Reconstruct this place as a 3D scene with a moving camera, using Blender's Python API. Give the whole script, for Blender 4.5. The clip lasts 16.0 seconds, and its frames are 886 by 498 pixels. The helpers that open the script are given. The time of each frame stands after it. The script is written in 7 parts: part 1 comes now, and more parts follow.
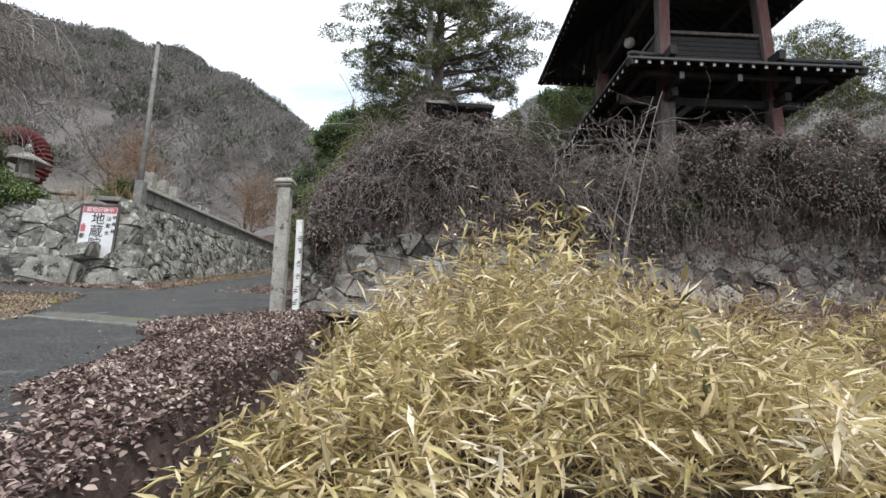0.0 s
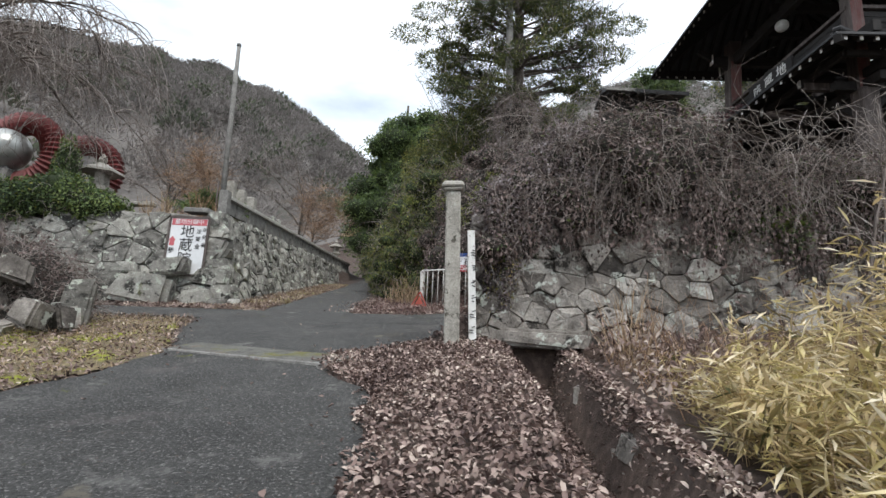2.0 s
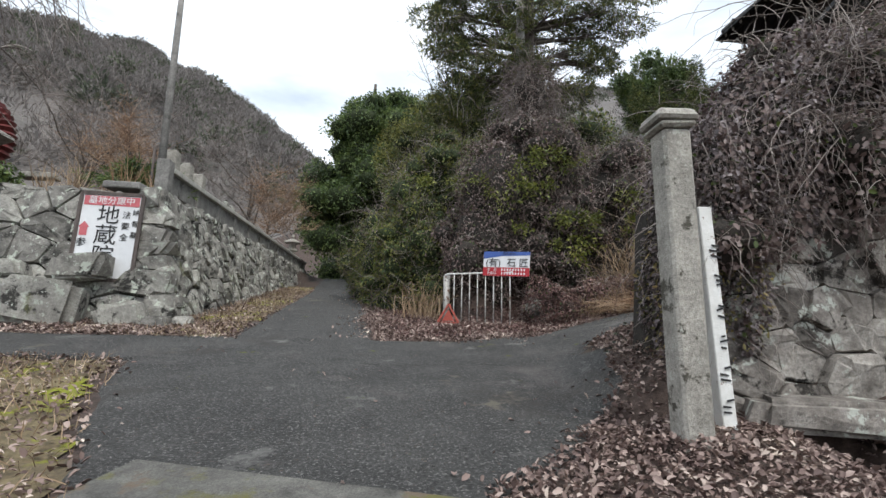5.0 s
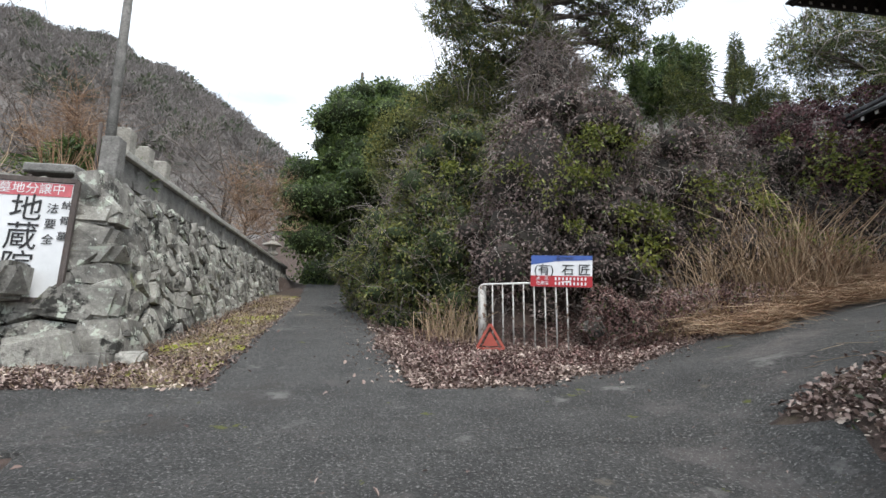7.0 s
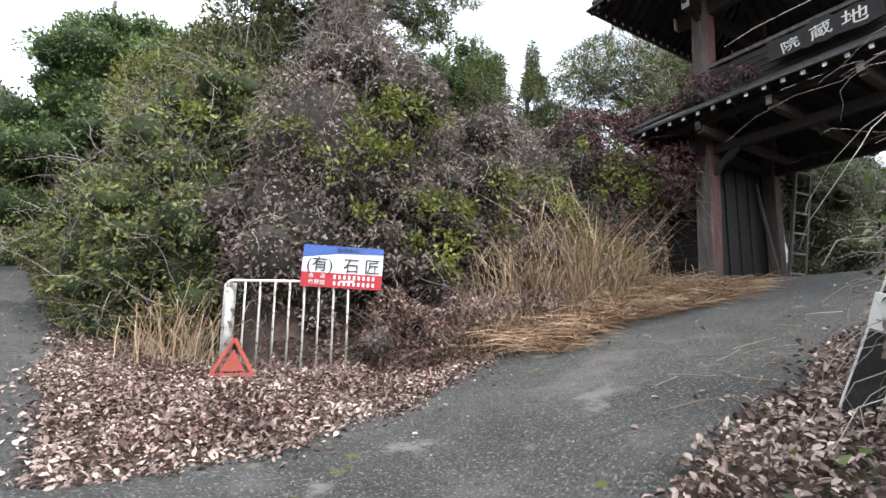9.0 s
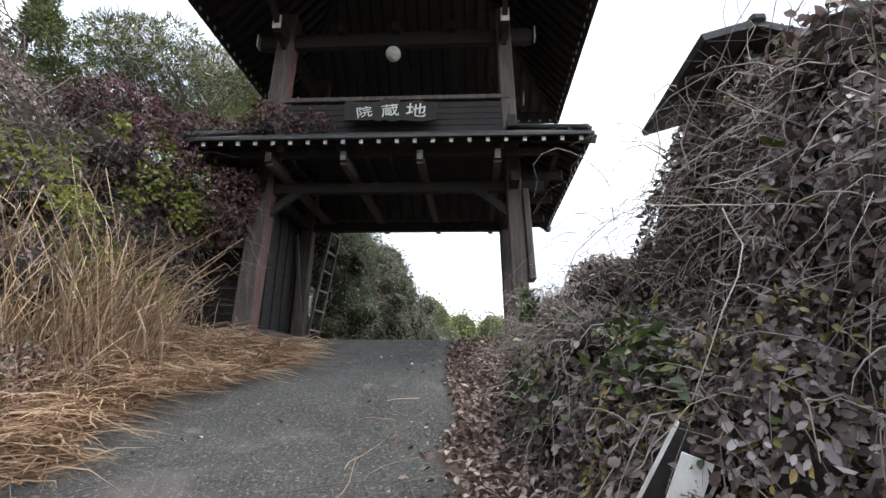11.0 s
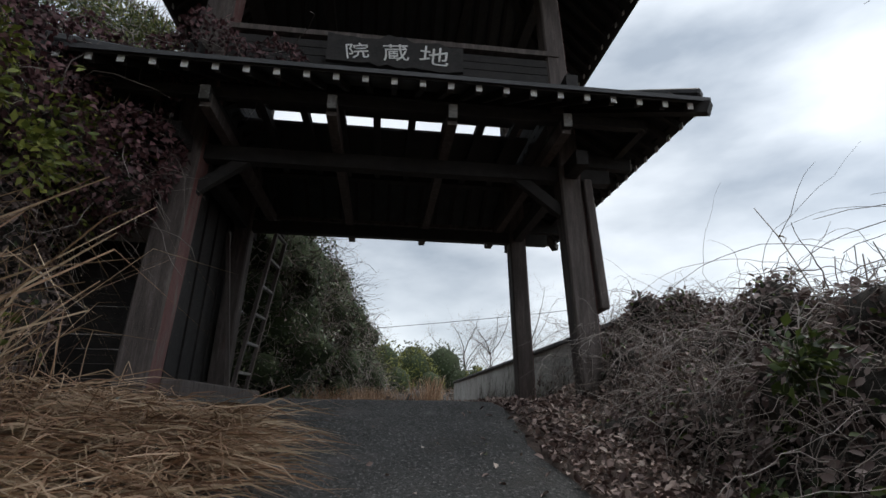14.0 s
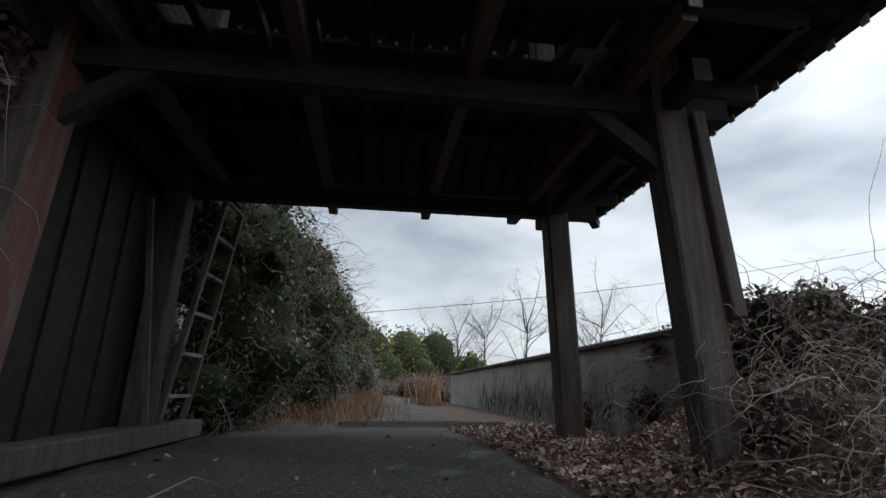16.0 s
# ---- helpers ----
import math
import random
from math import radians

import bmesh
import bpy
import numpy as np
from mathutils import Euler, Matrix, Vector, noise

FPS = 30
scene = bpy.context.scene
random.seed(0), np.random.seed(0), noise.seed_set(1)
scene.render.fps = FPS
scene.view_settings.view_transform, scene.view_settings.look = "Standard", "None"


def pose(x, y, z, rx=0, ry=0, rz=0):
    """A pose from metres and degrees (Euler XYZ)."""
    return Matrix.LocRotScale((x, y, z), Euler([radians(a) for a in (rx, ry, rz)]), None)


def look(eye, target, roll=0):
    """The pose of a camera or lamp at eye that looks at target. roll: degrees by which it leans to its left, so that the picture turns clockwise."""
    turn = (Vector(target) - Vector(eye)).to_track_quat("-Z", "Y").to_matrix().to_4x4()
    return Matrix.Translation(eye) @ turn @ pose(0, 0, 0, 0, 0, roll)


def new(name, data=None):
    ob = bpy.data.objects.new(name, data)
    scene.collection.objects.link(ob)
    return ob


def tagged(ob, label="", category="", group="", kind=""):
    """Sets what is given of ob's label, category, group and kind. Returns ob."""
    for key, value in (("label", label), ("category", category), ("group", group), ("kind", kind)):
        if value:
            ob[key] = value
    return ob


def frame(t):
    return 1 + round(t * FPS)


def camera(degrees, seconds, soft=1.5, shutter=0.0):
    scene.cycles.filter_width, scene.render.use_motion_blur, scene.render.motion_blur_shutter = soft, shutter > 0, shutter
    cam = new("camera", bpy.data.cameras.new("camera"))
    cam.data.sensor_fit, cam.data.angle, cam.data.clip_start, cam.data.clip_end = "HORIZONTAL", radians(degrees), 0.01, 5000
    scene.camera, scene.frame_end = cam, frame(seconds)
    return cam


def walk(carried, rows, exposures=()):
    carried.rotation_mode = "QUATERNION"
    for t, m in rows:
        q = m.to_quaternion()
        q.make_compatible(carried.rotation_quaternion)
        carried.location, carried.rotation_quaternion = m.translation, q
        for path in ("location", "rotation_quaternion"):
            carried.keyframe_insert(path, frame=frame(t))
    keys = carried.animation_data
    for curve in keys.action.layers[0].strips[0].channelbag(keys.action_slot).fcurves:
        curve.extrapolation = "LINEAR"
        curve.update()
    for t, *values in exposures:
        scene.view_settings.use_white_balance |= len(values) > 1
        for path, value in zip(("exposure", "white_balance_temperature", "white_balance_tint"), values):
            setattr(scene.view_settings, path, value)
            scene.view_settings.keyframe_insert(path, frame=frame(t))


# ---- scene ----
cam = camera(82.2, 16.0)
METRES, EYE, TILT, LEAN, TURN = 18.0, 1.2, 8.5, -1.3, 0.0
PATH = [
    (0, (-0.169, -0.631, 1.042), (-0.135, 1.342, 1.365), 2.0),
    (0.5, (-0.859, -0.364, 1.111), (-0.87, 1.608, 1.443), 2.0),
    (1, (-1.536, -0.107, 1.205), (-1.573, 1.863, 1.548), 2.0),
    (1.5, (-2.054, 0.311, 1.238), (-2.098, 2.28, 1.587), 2.0),
    (2, (-2.609, 0.764, 1.276), (-2.664, 2.732, 1.633), 2.0),
    (2.5, (-3.054, 1.308, 1.358), (-3.112, 3.275, 1.715), 2.0),
    (3, (-3.524, 1.892, 1.472), (-3.569, 3.858, 1.833), 2.0),
    (3.5, (-3.796, 2.496, 1.579), (-3.782, 4.462, 1.943), 2.0),
    (4, (-4.046, 3.099, 1.704), (-3.898, 5.061, 2.062), 1.8),
    (4.2, (-4.159, 3.363, 1.719), (-4.006, 5.325, 2.079), 1.8),
    (6.3, (-5.105, 5.817, 2.097), (-4.832, 7.767, 2.449), 0.6),
    (6.5, (-5.154, 6.055, 2.144), (-4.876, 8.003, 2.504), 0.6),
    (7, (-5.301, 6.655, 2.234), (-5.026, 8.602, 2.599), 0.6),
    (7.5, (-5.152, 7.175, 2.266), (-4.805, 9.11, 2.633), 0.4),
    (8, (-4.997, 7.654, 2.36), (-4.502, 9.557, 2.725), 0.3),
    (8.5, (-4.78, 8.123, 2.444), (-4.067, 9.959, 2.791), 0.3),
    (9, (-4.511, 8.459, 2.533), (-3.474, 10.134, 2.88), 0.3),
    (9.5, (-4.226, 8.952, 2.692), (-2.73, 10.233, 3.039), 0.3),
    (10, (-4.108, 9.441, 2.831), (-2.299, 10.209, 3.204), -0.1),
    (10.2, (-4.002, 9.576, 2.87), (-2.128, 10.156, 3.258), -0.4),
    (12.3, (-2.086, 11.054, 3.151), (-0.177, 10.945, 3.737), 1.1),
    (12.5, (-1.922, 11.232, 3.183), (-0.019, 11.109, 3.785), 1.0),
    (13, (-1.54, 11.41, 3.262), (0.361, 11.255, 3.865), 0.8),
    (13.5, (-1.126, 11.428, 3.385), (0.772, 11.243, 3.989), 0.8),
    (14, (-0.616, 11.494, 3.437), (1.28, 11.275, 4.036), 0.8),
    (14.5, (-0.133, 11.501, 3.6), (1.765, 11.256, 4.181), 0.8),
    (15, (0.403, 11.464, 3.773), (2.303, 11.2, 4.339), 0.7),
    (15.5, (0.974, 11.544, 3.894), (2.877, 11.289, 4.454), 0.8),
    (16, (1.453, 11.52, 3.987), (3.364, 11.261, 4.519), 0.8),
]
EXPOSURES = [(0, 0.95), (2, 0.8), (4, 0.72), (6.5, 1.02), (8, 1.3), (9.0, 1.9), (9.5, 2.15), (10.2, 2.05), (12.3, 0.85), (14, 0.4), (16, 0.3)]
walk(cam, [(t, look(eye, target, roll)) for t, eye, target, roll in PATH], EXPOSURES)

# ---- exposure, world, sun ----
world = bpy.data.worlds.new("sky")
scene.world = world
world.use_nodes = True
wn, wl = world.node_tree.nodes, world.node_tree.links
wn.clear()
SUN_ELEV, SUN_ROT = radians(42), radians(215)
w_out = wn.new("ShaderNodeOutputWorld")
w_bg = wn.new("ShaderNodeBackground")
w_sky = wn.new("ShaderNodeTexSky")
w_sky.sky_type, w_sky.sun_disc = "NISHITA", False
w_sky.sun_elevation, w_sky.sun_rotation = SUN_ELEV, SUN_ROT
w_coord = wn.new("ShaderNodeTexCoord")
w_map = wn.new("ShaderNodeMapping")
w_map.inputs["Scale"].default_value = (1.0, 1.0, 2.6)
w_noise = wn.new("ShaderNodeTexNoise")
w_noise.inputs["Scale"].default_value = 1.9
w_noise.inputs["Detail"].default_value = 7
w_noise.inputs["Roughness"].default_value = 0.5
w_ramp = wn.new("ShaderNodeValToRGB")
cr = w_ramp.color_ramp
cr.elements[0].position, cr.elements[0].color = 0.34, (4.6, 5.3, 6.2, 1)
cr.elements[1].position, cr.elements[1].color = 0.60, (10.8, 11.5, 12.2, 1)
w_mix = wn.new("ShaderNodeMixRGB")
w_mix.inputs[0].default_value = 0.86
wl.new(w_coord.outputs["Generated"], w_map.inputs[0])
wl.new(w_map.outputs[0], w_noise.inputs["Vector"])
wl.new(w_noise.outputs["Fac"], w_ramp.inputs[0])
wl.new(w_sky.outputs[0], w_mix.inputs[1])
w_sep = wn.new("ShaderNodeSeparateXYZ")
w_east = wn.new("ShaderNodeMapRange")
w_east.inputs["From Min"].default_value, w_east.inputs["From Max"].default_value = 0.35, 0.95
w_east.inputs["To Min"].default_value, w_east.inputs["To Max"].default_value = 1.0, 0.66
w_mul = wn.new("ShaderNodeMixRGB")
w_mul.blend_type = "MULTIPLY"
w_mul.inputs[0].default_value = 1.0
wl.new(w_coord.outputs["Generated"], w_sep.inputs[0])
wl.new(w_sep.outputs[0], w_east.inputs["Value"])
wl.new(w_ramp.outputs[0], w_mul.inputs[1])
wl.new(w_east.outputs[0], w_mul.inputs[2])
wl.new(w_mul.outputs[0], w_mix.inputs[2])
wl.new(w_mix.outputs[0], w_bg.inputs[0])
w_bg.inputs[1].default_value = 0.10
wl.new(w_bg.outputs[0], w_out.inputs[0])

sun_data = bpy.data.lights.new("sun", "SUN")
sun_data.energy, sun_data.angle, sun_data.color = 1.3, radians(20), (1.0, 0.96, 0.9)
sun = new("sun", sun_data)
sun.matrix_world = look((0, 0, 40), (-12, 22, 0))


# ---- materials ----
def material(name, stops, rough=0.85, scale=6.0, detail=6, bump=0.4, spots=None, spot_scale=2.0, spot_at=0.55, spot_wide=0.12, metal=0.0, stretch=(1, 1, 1), rand=0.0, island=0.0, fine=0.0, bump_scale=0.0, fine_scale=0.0):
    """A surface of noise between colours, with a second layer of stains, random tone by object or island, and relief."""
    m = bpy.data.materials.new(name)
    m.use_nodes = True
    n, l = m.node_tree.nodes, m.node_tree.links
    b = n["Principled BSDF"]
    b.inputs["Roughness"].default_value = rough
    b.inputs["Metallic"].default_value = metal
    tc = n.new("ShaderNodeTexCoord")
    geo = n.new("ShaderNodeNewGeometry")
    mp = n.new("ShaderNodeMapping")
    mp.inputs["Scale"].default_value = stretch
    l.new(geo.outputs["Position"], mp.inputs[0])
    nz = n.new("ShaderNodeTexNoise")
    nz.inputs["Scale"].default_value, nz.inputs["Detail"].default_value, nz.inputs["Roughness"].default_value = scale, detail, 0.65
    l.new(mp.outputs[0], nz.inputs["Vector"])
    ramp = n.new("ShaderNodeValToRGB")
    while len(ramp.color_ramp.elements) < len(stops):
        ramp.color_ramp.elements.new(0.5)
    for e, (p, c) in zip(ramp.color_ramp.elements, stops):
        e.position, e.color = p, (*c, 1)
    fac = nz.outputs["Fac"]
    if rand or island:
        add = n.new("ShaderNodeMath")
        add.operation = "MULTIPLY_ADD"
        if island:
            src = geo.outputs["Random Per Island"]
        else:
            src = n.new("ShaderNodeObjectInfo").outputs["Random"]
        l.new(src, add.inputs[0])
        add.inputs[1].default_value = island or rand
        sub = n.new("ShaderNodeMath")
        sub.operation = "SUBTRACT"
        l.new(fac, sub.inputs[0])
        sub.inputs[1].default_value = (island or rand) / 2
        l.new(sub.outputs[0], add.inputs[2])
        fac = add.outputs[0]
    l.new(fac, ramp.inputs[0])
    col = ramp.outputs[0]
    if fine:
        fz = n.new("ShaderNodeTexNoise")
        fz.inputs["Scale"].default_value, fz.inputs["Detail"].default_value = fine_scale or scale * 9, 8
        fz.inputs["Roughness"].default_value = 0.75
        l.new(mp.outputs[0], fz.inputs["Vector"])
        mr = n.new("ShaderNodeMapRange")
        mr.inputs["From Min"].default_value, mr.inputs["From Max"].default_value = 0.3, 0.7
        mr.inputs["To Min"].default_value, mr.inputs["To Max"].default_value = 1 - fine, 1 + fine
        l.new(fz.outputs["Fac"], mr.inputs["Value"])
        mul = n.new("ShaderNodeMixRGB")
        mul.blend_type = "MULTIPLY"
        mul.inputs[0].default_value = 1
        l.new(col, mul.inputs[1])
        l.new(mr.outputs[0], mul.inputs[2])
        col = mul.outputs[0]
    for i, (sc, at, wide, c) in enumerate(spots or ()):
        sz = n.new("ShaderNodeTexNoise")
        sz.inputs["Scale"].default_value, sz.inputs["Detail"].default_value, sz.inputs["Roughness"].default_value = sc, 8, 0.7
        off = n.new("ShaderNodeMapping")
        off.inputs["Location"].default_value = (13.7 * (i + 1), 4.1, 7.7 * i)
        l.new(geo.outputs["Position"], off.inputs[0])
        l.new(off.outputs[0], sz.inputs["Vector"])
        sr = n.new("ShaderNodeMapRange")
        sr.inputs["From Min"].default_value, sr.inputs["From Max"].default_value = at, at + wide
        l.new(sz.outputs["Fac"], sr.inputs["Value"])
        mx = n.new("ShaderNodeMixRGB")
        l.new(sr.outputs[0], mx.inputs[0])
        l.new(col, mx.inputs[1])
        mx.inputs[2].default_value = (*c, 1)
        col = mx.outputs[0]
    l.new(col, b.inputs["Base Color"])
    if bump:
        bz = n.new("ShaderNodeTexNoise")
        bz.inputs["Scale"].default_value, bz.inputs["Detail"].default_value, bz.inputs["Roughness"].default_value = bump_scale or scale * 3, 8, 0.7
        l.new(mp.outputs[0], bz.inputs["Vector"])
        bp = n.new("ShaderNodeBump")
        bp.inputs["Strength"].default_value, bp.inputs["Distance"].default_value = bump, 0.02
        l.new(bz.outputs["Fac"], bp.inputs["Height"])
        l.new(bp.outputs[0], b.inputs["Normal"])
    return m


def leafy(name, stops, rough=0.6, back=0.25, clump=1.2):
    """A leaf surface: tone by leaf and by clump, a little light through it."""
    m = bpy.data.materials.new(name)
    m.use_nodes = True
    n, l = m.node_tree.nodes, m.node_tree.links
    b = n["Principled BSDF"]
    out = n["Material Output"]
    b.inputs["Roughness"].default_value = rough
    geo = n.new("ShaderNodeNewGeometry")
    nz = n.new("ShaderNodeTexNoise")
    nz.inputs["Scale"].default_value, nz.inputs["Detail"].default_value = clump, 3
    l.new(geo.outputs["Position"], nz.inputs["Vector"])
    a = n.new("ShaderNodeMath")
    a.operation = "MULTIPLY_ADD"
    l.new(geo.outputs["Random Per Island"], a.inputs[0])
    a.inputs[1].default_value = 0.65
    s = n.new("ShaderNodeMath")
    s.operation = "MULTIPLY_ADD"
    l.new(nz.outputs["Fac"], s.inputs[0])
    s.inputs[1].default_value, s.inputs[2].default_value = 1.1, -0.38
    l.new(s.outputs[0], a.inputs[2])
    ramp = n.new("ShaderNodeValToRGB")
    while len(ramp.color_ramp.elements) < len(stops):
        ramp.color_ramp.elements.new(0.5)
    for e, (p, c) in zip(ramp.color_ramp.elements, stops):
        e.position, e.color = p, (*c, 1)
    l.new(a.outputs[0], ramp.inputs[0])
    l.new(ramp.outputs[0], b.inputs["Base Color"])
    if back:
        t = n.new("ShaderNodeBsdfTranslucent")
        l.new(ramp.outputs[0], t.inputs["Color"])
        mx = n.new("ShaderNodeMixShader")
        mx.inputs[0].default_value = back
        l.new(b.outputs[0], mx.inputs[1])
        l.new(t.outputs[0], mx.inputs[2])
        l.new(mx.outputs[0], out.inputs["Surface"])
    return m


M_ASPHALT = material("asphalt", [(0.3, (0.025, 0.0245, 0.024)), (0.7, (0.062, 0.061, 0.058))], 0.92, 1.3, 8, 1.0,
                     [(0.8, 0.57, 0.14, (0.11, 0.097, 0.092)), (48, 0.56, 0.05, (0.20, 0.195, 0.185)), (0.5, 0.60, 0.1, (0.045, 0.040, 0.036)), (26, 0.62, 0.03, (0.10, 0.075, 0.06)), (1.5, 0.60, 0.09, (0.16, 0.155, 0.147)), (0.9, 0.63, 0.04, (0.13, 0.115, 0.09)), (2.2, 0.66, 0.02, (0.09, 0.10, 0.02))], stretch=(1, 1, 1), fine=0.95, bump_scale=90, fine_scale=42)
M_SOIL = material("soil_and_litter", [(0.25, (0.025, 0.017, 0.013)), (0.5, (0.06, 0.04, 0.032)), (0.75, (0.13, 0.095, 0.078))], 0.95, 9, 8, 1.0,
                  [(0.35, 0.62, 0.1, (0.11, 0.10, 0.045))], fine=0.5)
M_MOSS = material("moss_and_dry_grass", [(0.3, (0.055, 0.042, 0.026)), (0.5, (0.13, 0.10, 0.055)), (0.7, (0.20, 0.165, 0.09))], 0.95, 2.5, 8, 1.0,
                  [(1.0, 0.525, 0.05, (0.20, 0.215, 0.014))], fine=0.6)
M_STONE = material("granite", [(0.25, (0.07, 0.067, 0.06)), (0.5, (0.22, 0.21, 0.19)), (0.75, (0.38, 0.37, 0.33))], 0.9, 3.2, 9, 0.9,
                   [(2.4, 0.55, 0.05, (0.035, 0.034, 0.03)), (5.5, 0.57, 0.03, (0.46, 0.49, 0.42)), (14, 0.62, 0.03, (0.50, 0.51, 0.47)), (1.3, 0.62, 0.1, (0.13, 0.14, 0.05))], rand=0.35, fine=0.35, bump_scale=14)
M_STONE_DARK = material("granite_stained", [(0.22, (0.06, 0.052, 0.046)), (0.5, (0.20, 0.18, 0.16)), (0.8, (0.46, 0.43, 0.39))], 0.9, 3.5, 9, 1.0,
                        [(2.6, 0.56, 0.05, (0.028, 0.024, 0.02)), (4.5, 0.57, 0.04, (0.46, 0.48, 0.43))], rand=0.55, fine=0.45, bump_scale=14)
M_PILLAR = material("pillar_granite", [(0.3, (0.20, 0.19, 0.165)), (0.6, (0.38, 0.36, 0.32))], 0.9, 5, 9, 0.8,
                    [(6, 0.58, 0.05, (0.07, 0.065, 0.05)), (9, 0.62, 0.03, (0.45, 0.45, 0.40))], fine=0.4, bump_scale=30)
M_COPING = material("pale_coping", [(0.3, (0.32, 0.31, 0.28)), (0.6, (0.50, 0.49, 0.45))], 0.9, 5, 9, 0.6, [(6, 0.60, 0.05, (0.10, 0.095, 0.08))], fine=0.35)
M_GAP = material("dark_earth", [(0.3, (0.016, 0.014, 0.012)), (0.7, (0.045, 0.038, 0.03))], 1.0, 8, 6, 0.6)
M_WOOD = material("weathered_timber", [(0.25, (0.04, 0.031, 0.028)), (0.5, (0.08, 0.064, 0.058)), (0.75, (0.15, 0.125, 0.112))], 0.8, 3, 8, 0.5,
                  [(1.5, 0.63, 0.15, (0.085, 0.035, 0.03))], stretch=(5, 5, 0.6), fine=0.4)
# Dark timber with the shade under the gate roofs put into its colour.
M_WOOD_DARK_SHADED = material("dark_shaded_timber", [(0.3, (0.0085, 0.0075, 0.007)), (0.7, (0.026, 0.022, 0.0205))], 0.8, 4, 7, 0.5, stretch=(3, 3, 3), fine=0.3)
M_RED = material("faded_red_paint", [(0.3, (0.12, 0.042, 0.038)), (0.5, (0.14, 0.058, 0.052)), (0.70, (0.15, 0.115, 0.105))], 0.75, 3, 8, 0.4, stretch=(5, 5, 0.7), fine=0.35)
M_TIPS = material("white_painted_ends", [(0.3, (0.5, 0.5, 0.48)), (0.7, (0.75, 0.75, 0.72))], 0.8, 12, 5, 0.2)
M_TILE = material("roof_tile", [(0.3, (0.016, 0.016, 0.017)), (0.7, (0.045, 0.045, 0.047))], 0.6, 4, 7, 0.4, rand=0.3)
M_WHITE = material("chipped_white_paint", [(0.3, (0.60, 0.60, 0.57)), (0.7, (0.78, 0.78, 0.76))], 0.5, 10, 6, 0.3, [(11, 0.60, 0.03, (0.20, 0.11, 0.07))])
M_PLASTER = material("grey_plaster", [(0.3, (0.22, 0.215, 0.20)), (0.6, (0.36, 0.35, 0.33))], 0.9, 1.6, 9, 0.4, [(2.0, 0.56, 0.12, (0.12, 0.115, 0.10))], fine=0.25)
M_CONC = material("weathered_concrete", [(0.3, (0.13, 0.127, 0.118)), (0.7, (0.27, 0.26, 0.245))], 0.9, 4, 8, 0.7, [(3, 0.55, 0.08, (0.07, 0.066, 0.058)), (9, 0.6, 0.05, (0.30, 0.30, 0.28))], fine=0.45)
M_TWIG = leafy("bare_twigs", [(0.2, (0.10, 0.08, 0.07)), (0.5, (0.22, 0.185, 0.165)), (0.9, (0.40, 0.36, 0.33))], 0.9, 0)
M_TWIG_DARK = leafy("dark_creeper_stems", [(0.2, (0.03, 0.026, 0.022)), (0.8, (0.10, 0.085, 0.075))], 0.9, 0)
M_BARK = material("bark", [(0.3, (0.05, 0.042, 0.036)), (0.7, (0.15, 0.125, 0.105))], 0.95, 8, 8, 1.0, stretch=(2, 2, 0.6), fine=0.4)
M_VINE = leafy("withered_vine_leaves", [(0.1, (0.04, 0.025, 0.022)), (0.4, (0.12, 0.082, 0.075)), (0.7, (0.22, 0.165, 0.15)), (0.95, (0.40, 0.33, 0.31))], 0.7, 0.15, 2.2)
M_VINE_GREEN = leafy("ivy_leaves", [(0.1, (0.012, 0.020, 0.008)), (0.5, (0.04, 0.065, 0.015)), (0.9, (0.13, 0.17, 0.03))], 0.5, 0.2)
M_LIME = leafy("fresh_green_leaves", [(0.1, (0.04, 0.055, 0.01)), (0.5, (0.14, 0.165, 0.028)), (0.9, (0.30, 0.31, 0.07))], 0.5, 0.3)
M_EVERGREEN = leafy("evergreen_leaves", [(0.1, (0.022, 0.042, 0.016)), (0.45, (0.075, 0.125, 0.036)), (0.9, (0.20, 0.26, 0.075))], 0.5, 0.2, 0.7)
M_OLIVE = leafy("olive_leaves", [(0.1, (0.04, 0.045, 0.016)), (0.45, (0.12, 0.13, 0.038)), (0.9, (0.30, 0.30, 0.08))], 0.6, 0.25, 0.7)
M_IVY_DARK = leafy("dark_hedge_leaves", [(0.1, (0.014, 0.024, 0.012)), (0.5, (0.05, 0.075, 0.028)), (0.9, (0.17, 0.20, 0.09))], 0.45, 0.15, 1.5)
M_PINE = leafy("pine_needles", [(0.1, (0.02, 0.035, 0.012)), (0.5, (0.06, 0.09, 0.025)), (0.9, (0.17, 0.17, 0.05))], 0.6, 0.2, 0.6)
M_BAMBOO = leafy("dwarf_bamboo_leaves", [(0.03, (0.07, 0.07, 0.025)), (0.22, (0.30, 0.235, 0.10)), (0.42, (0.58, 0.45, 0.25)), (0.58, (0.54, 0.46, 0.19)), (0.78, (0.82, 0.71, 0.50)), (0.97, (0.90, 0.84, 0.70))], 0.45, 0.3, 2.4)
M_STRAW = leafy("dry_straw", [(0.1, (0.14, 0.09, 0.05)), (0.5, (0.34, 0.24, 0.15)), (0.9, (0.55, 0.43, 0.30))], 0.8, 0.1)
M_REDGRASS = leafy("russet_grass", [(0.1, (0.10, 0.05, 0.028)), (0.5, (0.29, 0.17, 0.10)), (0.9, (0.52, 0.38, 0.26))], 0.8, 0.1)
M_LITTER = leafy("fallen_leaves", [(0.1, (0.06, 0.036, 0.033)), (0.45, (0.19, 0.13, 0.112)), (0.72, (0.36, 0.275, 0.24)), (0.97, (0.62, 0.53, 0.45))], 0.75, 0.05, 1.5)
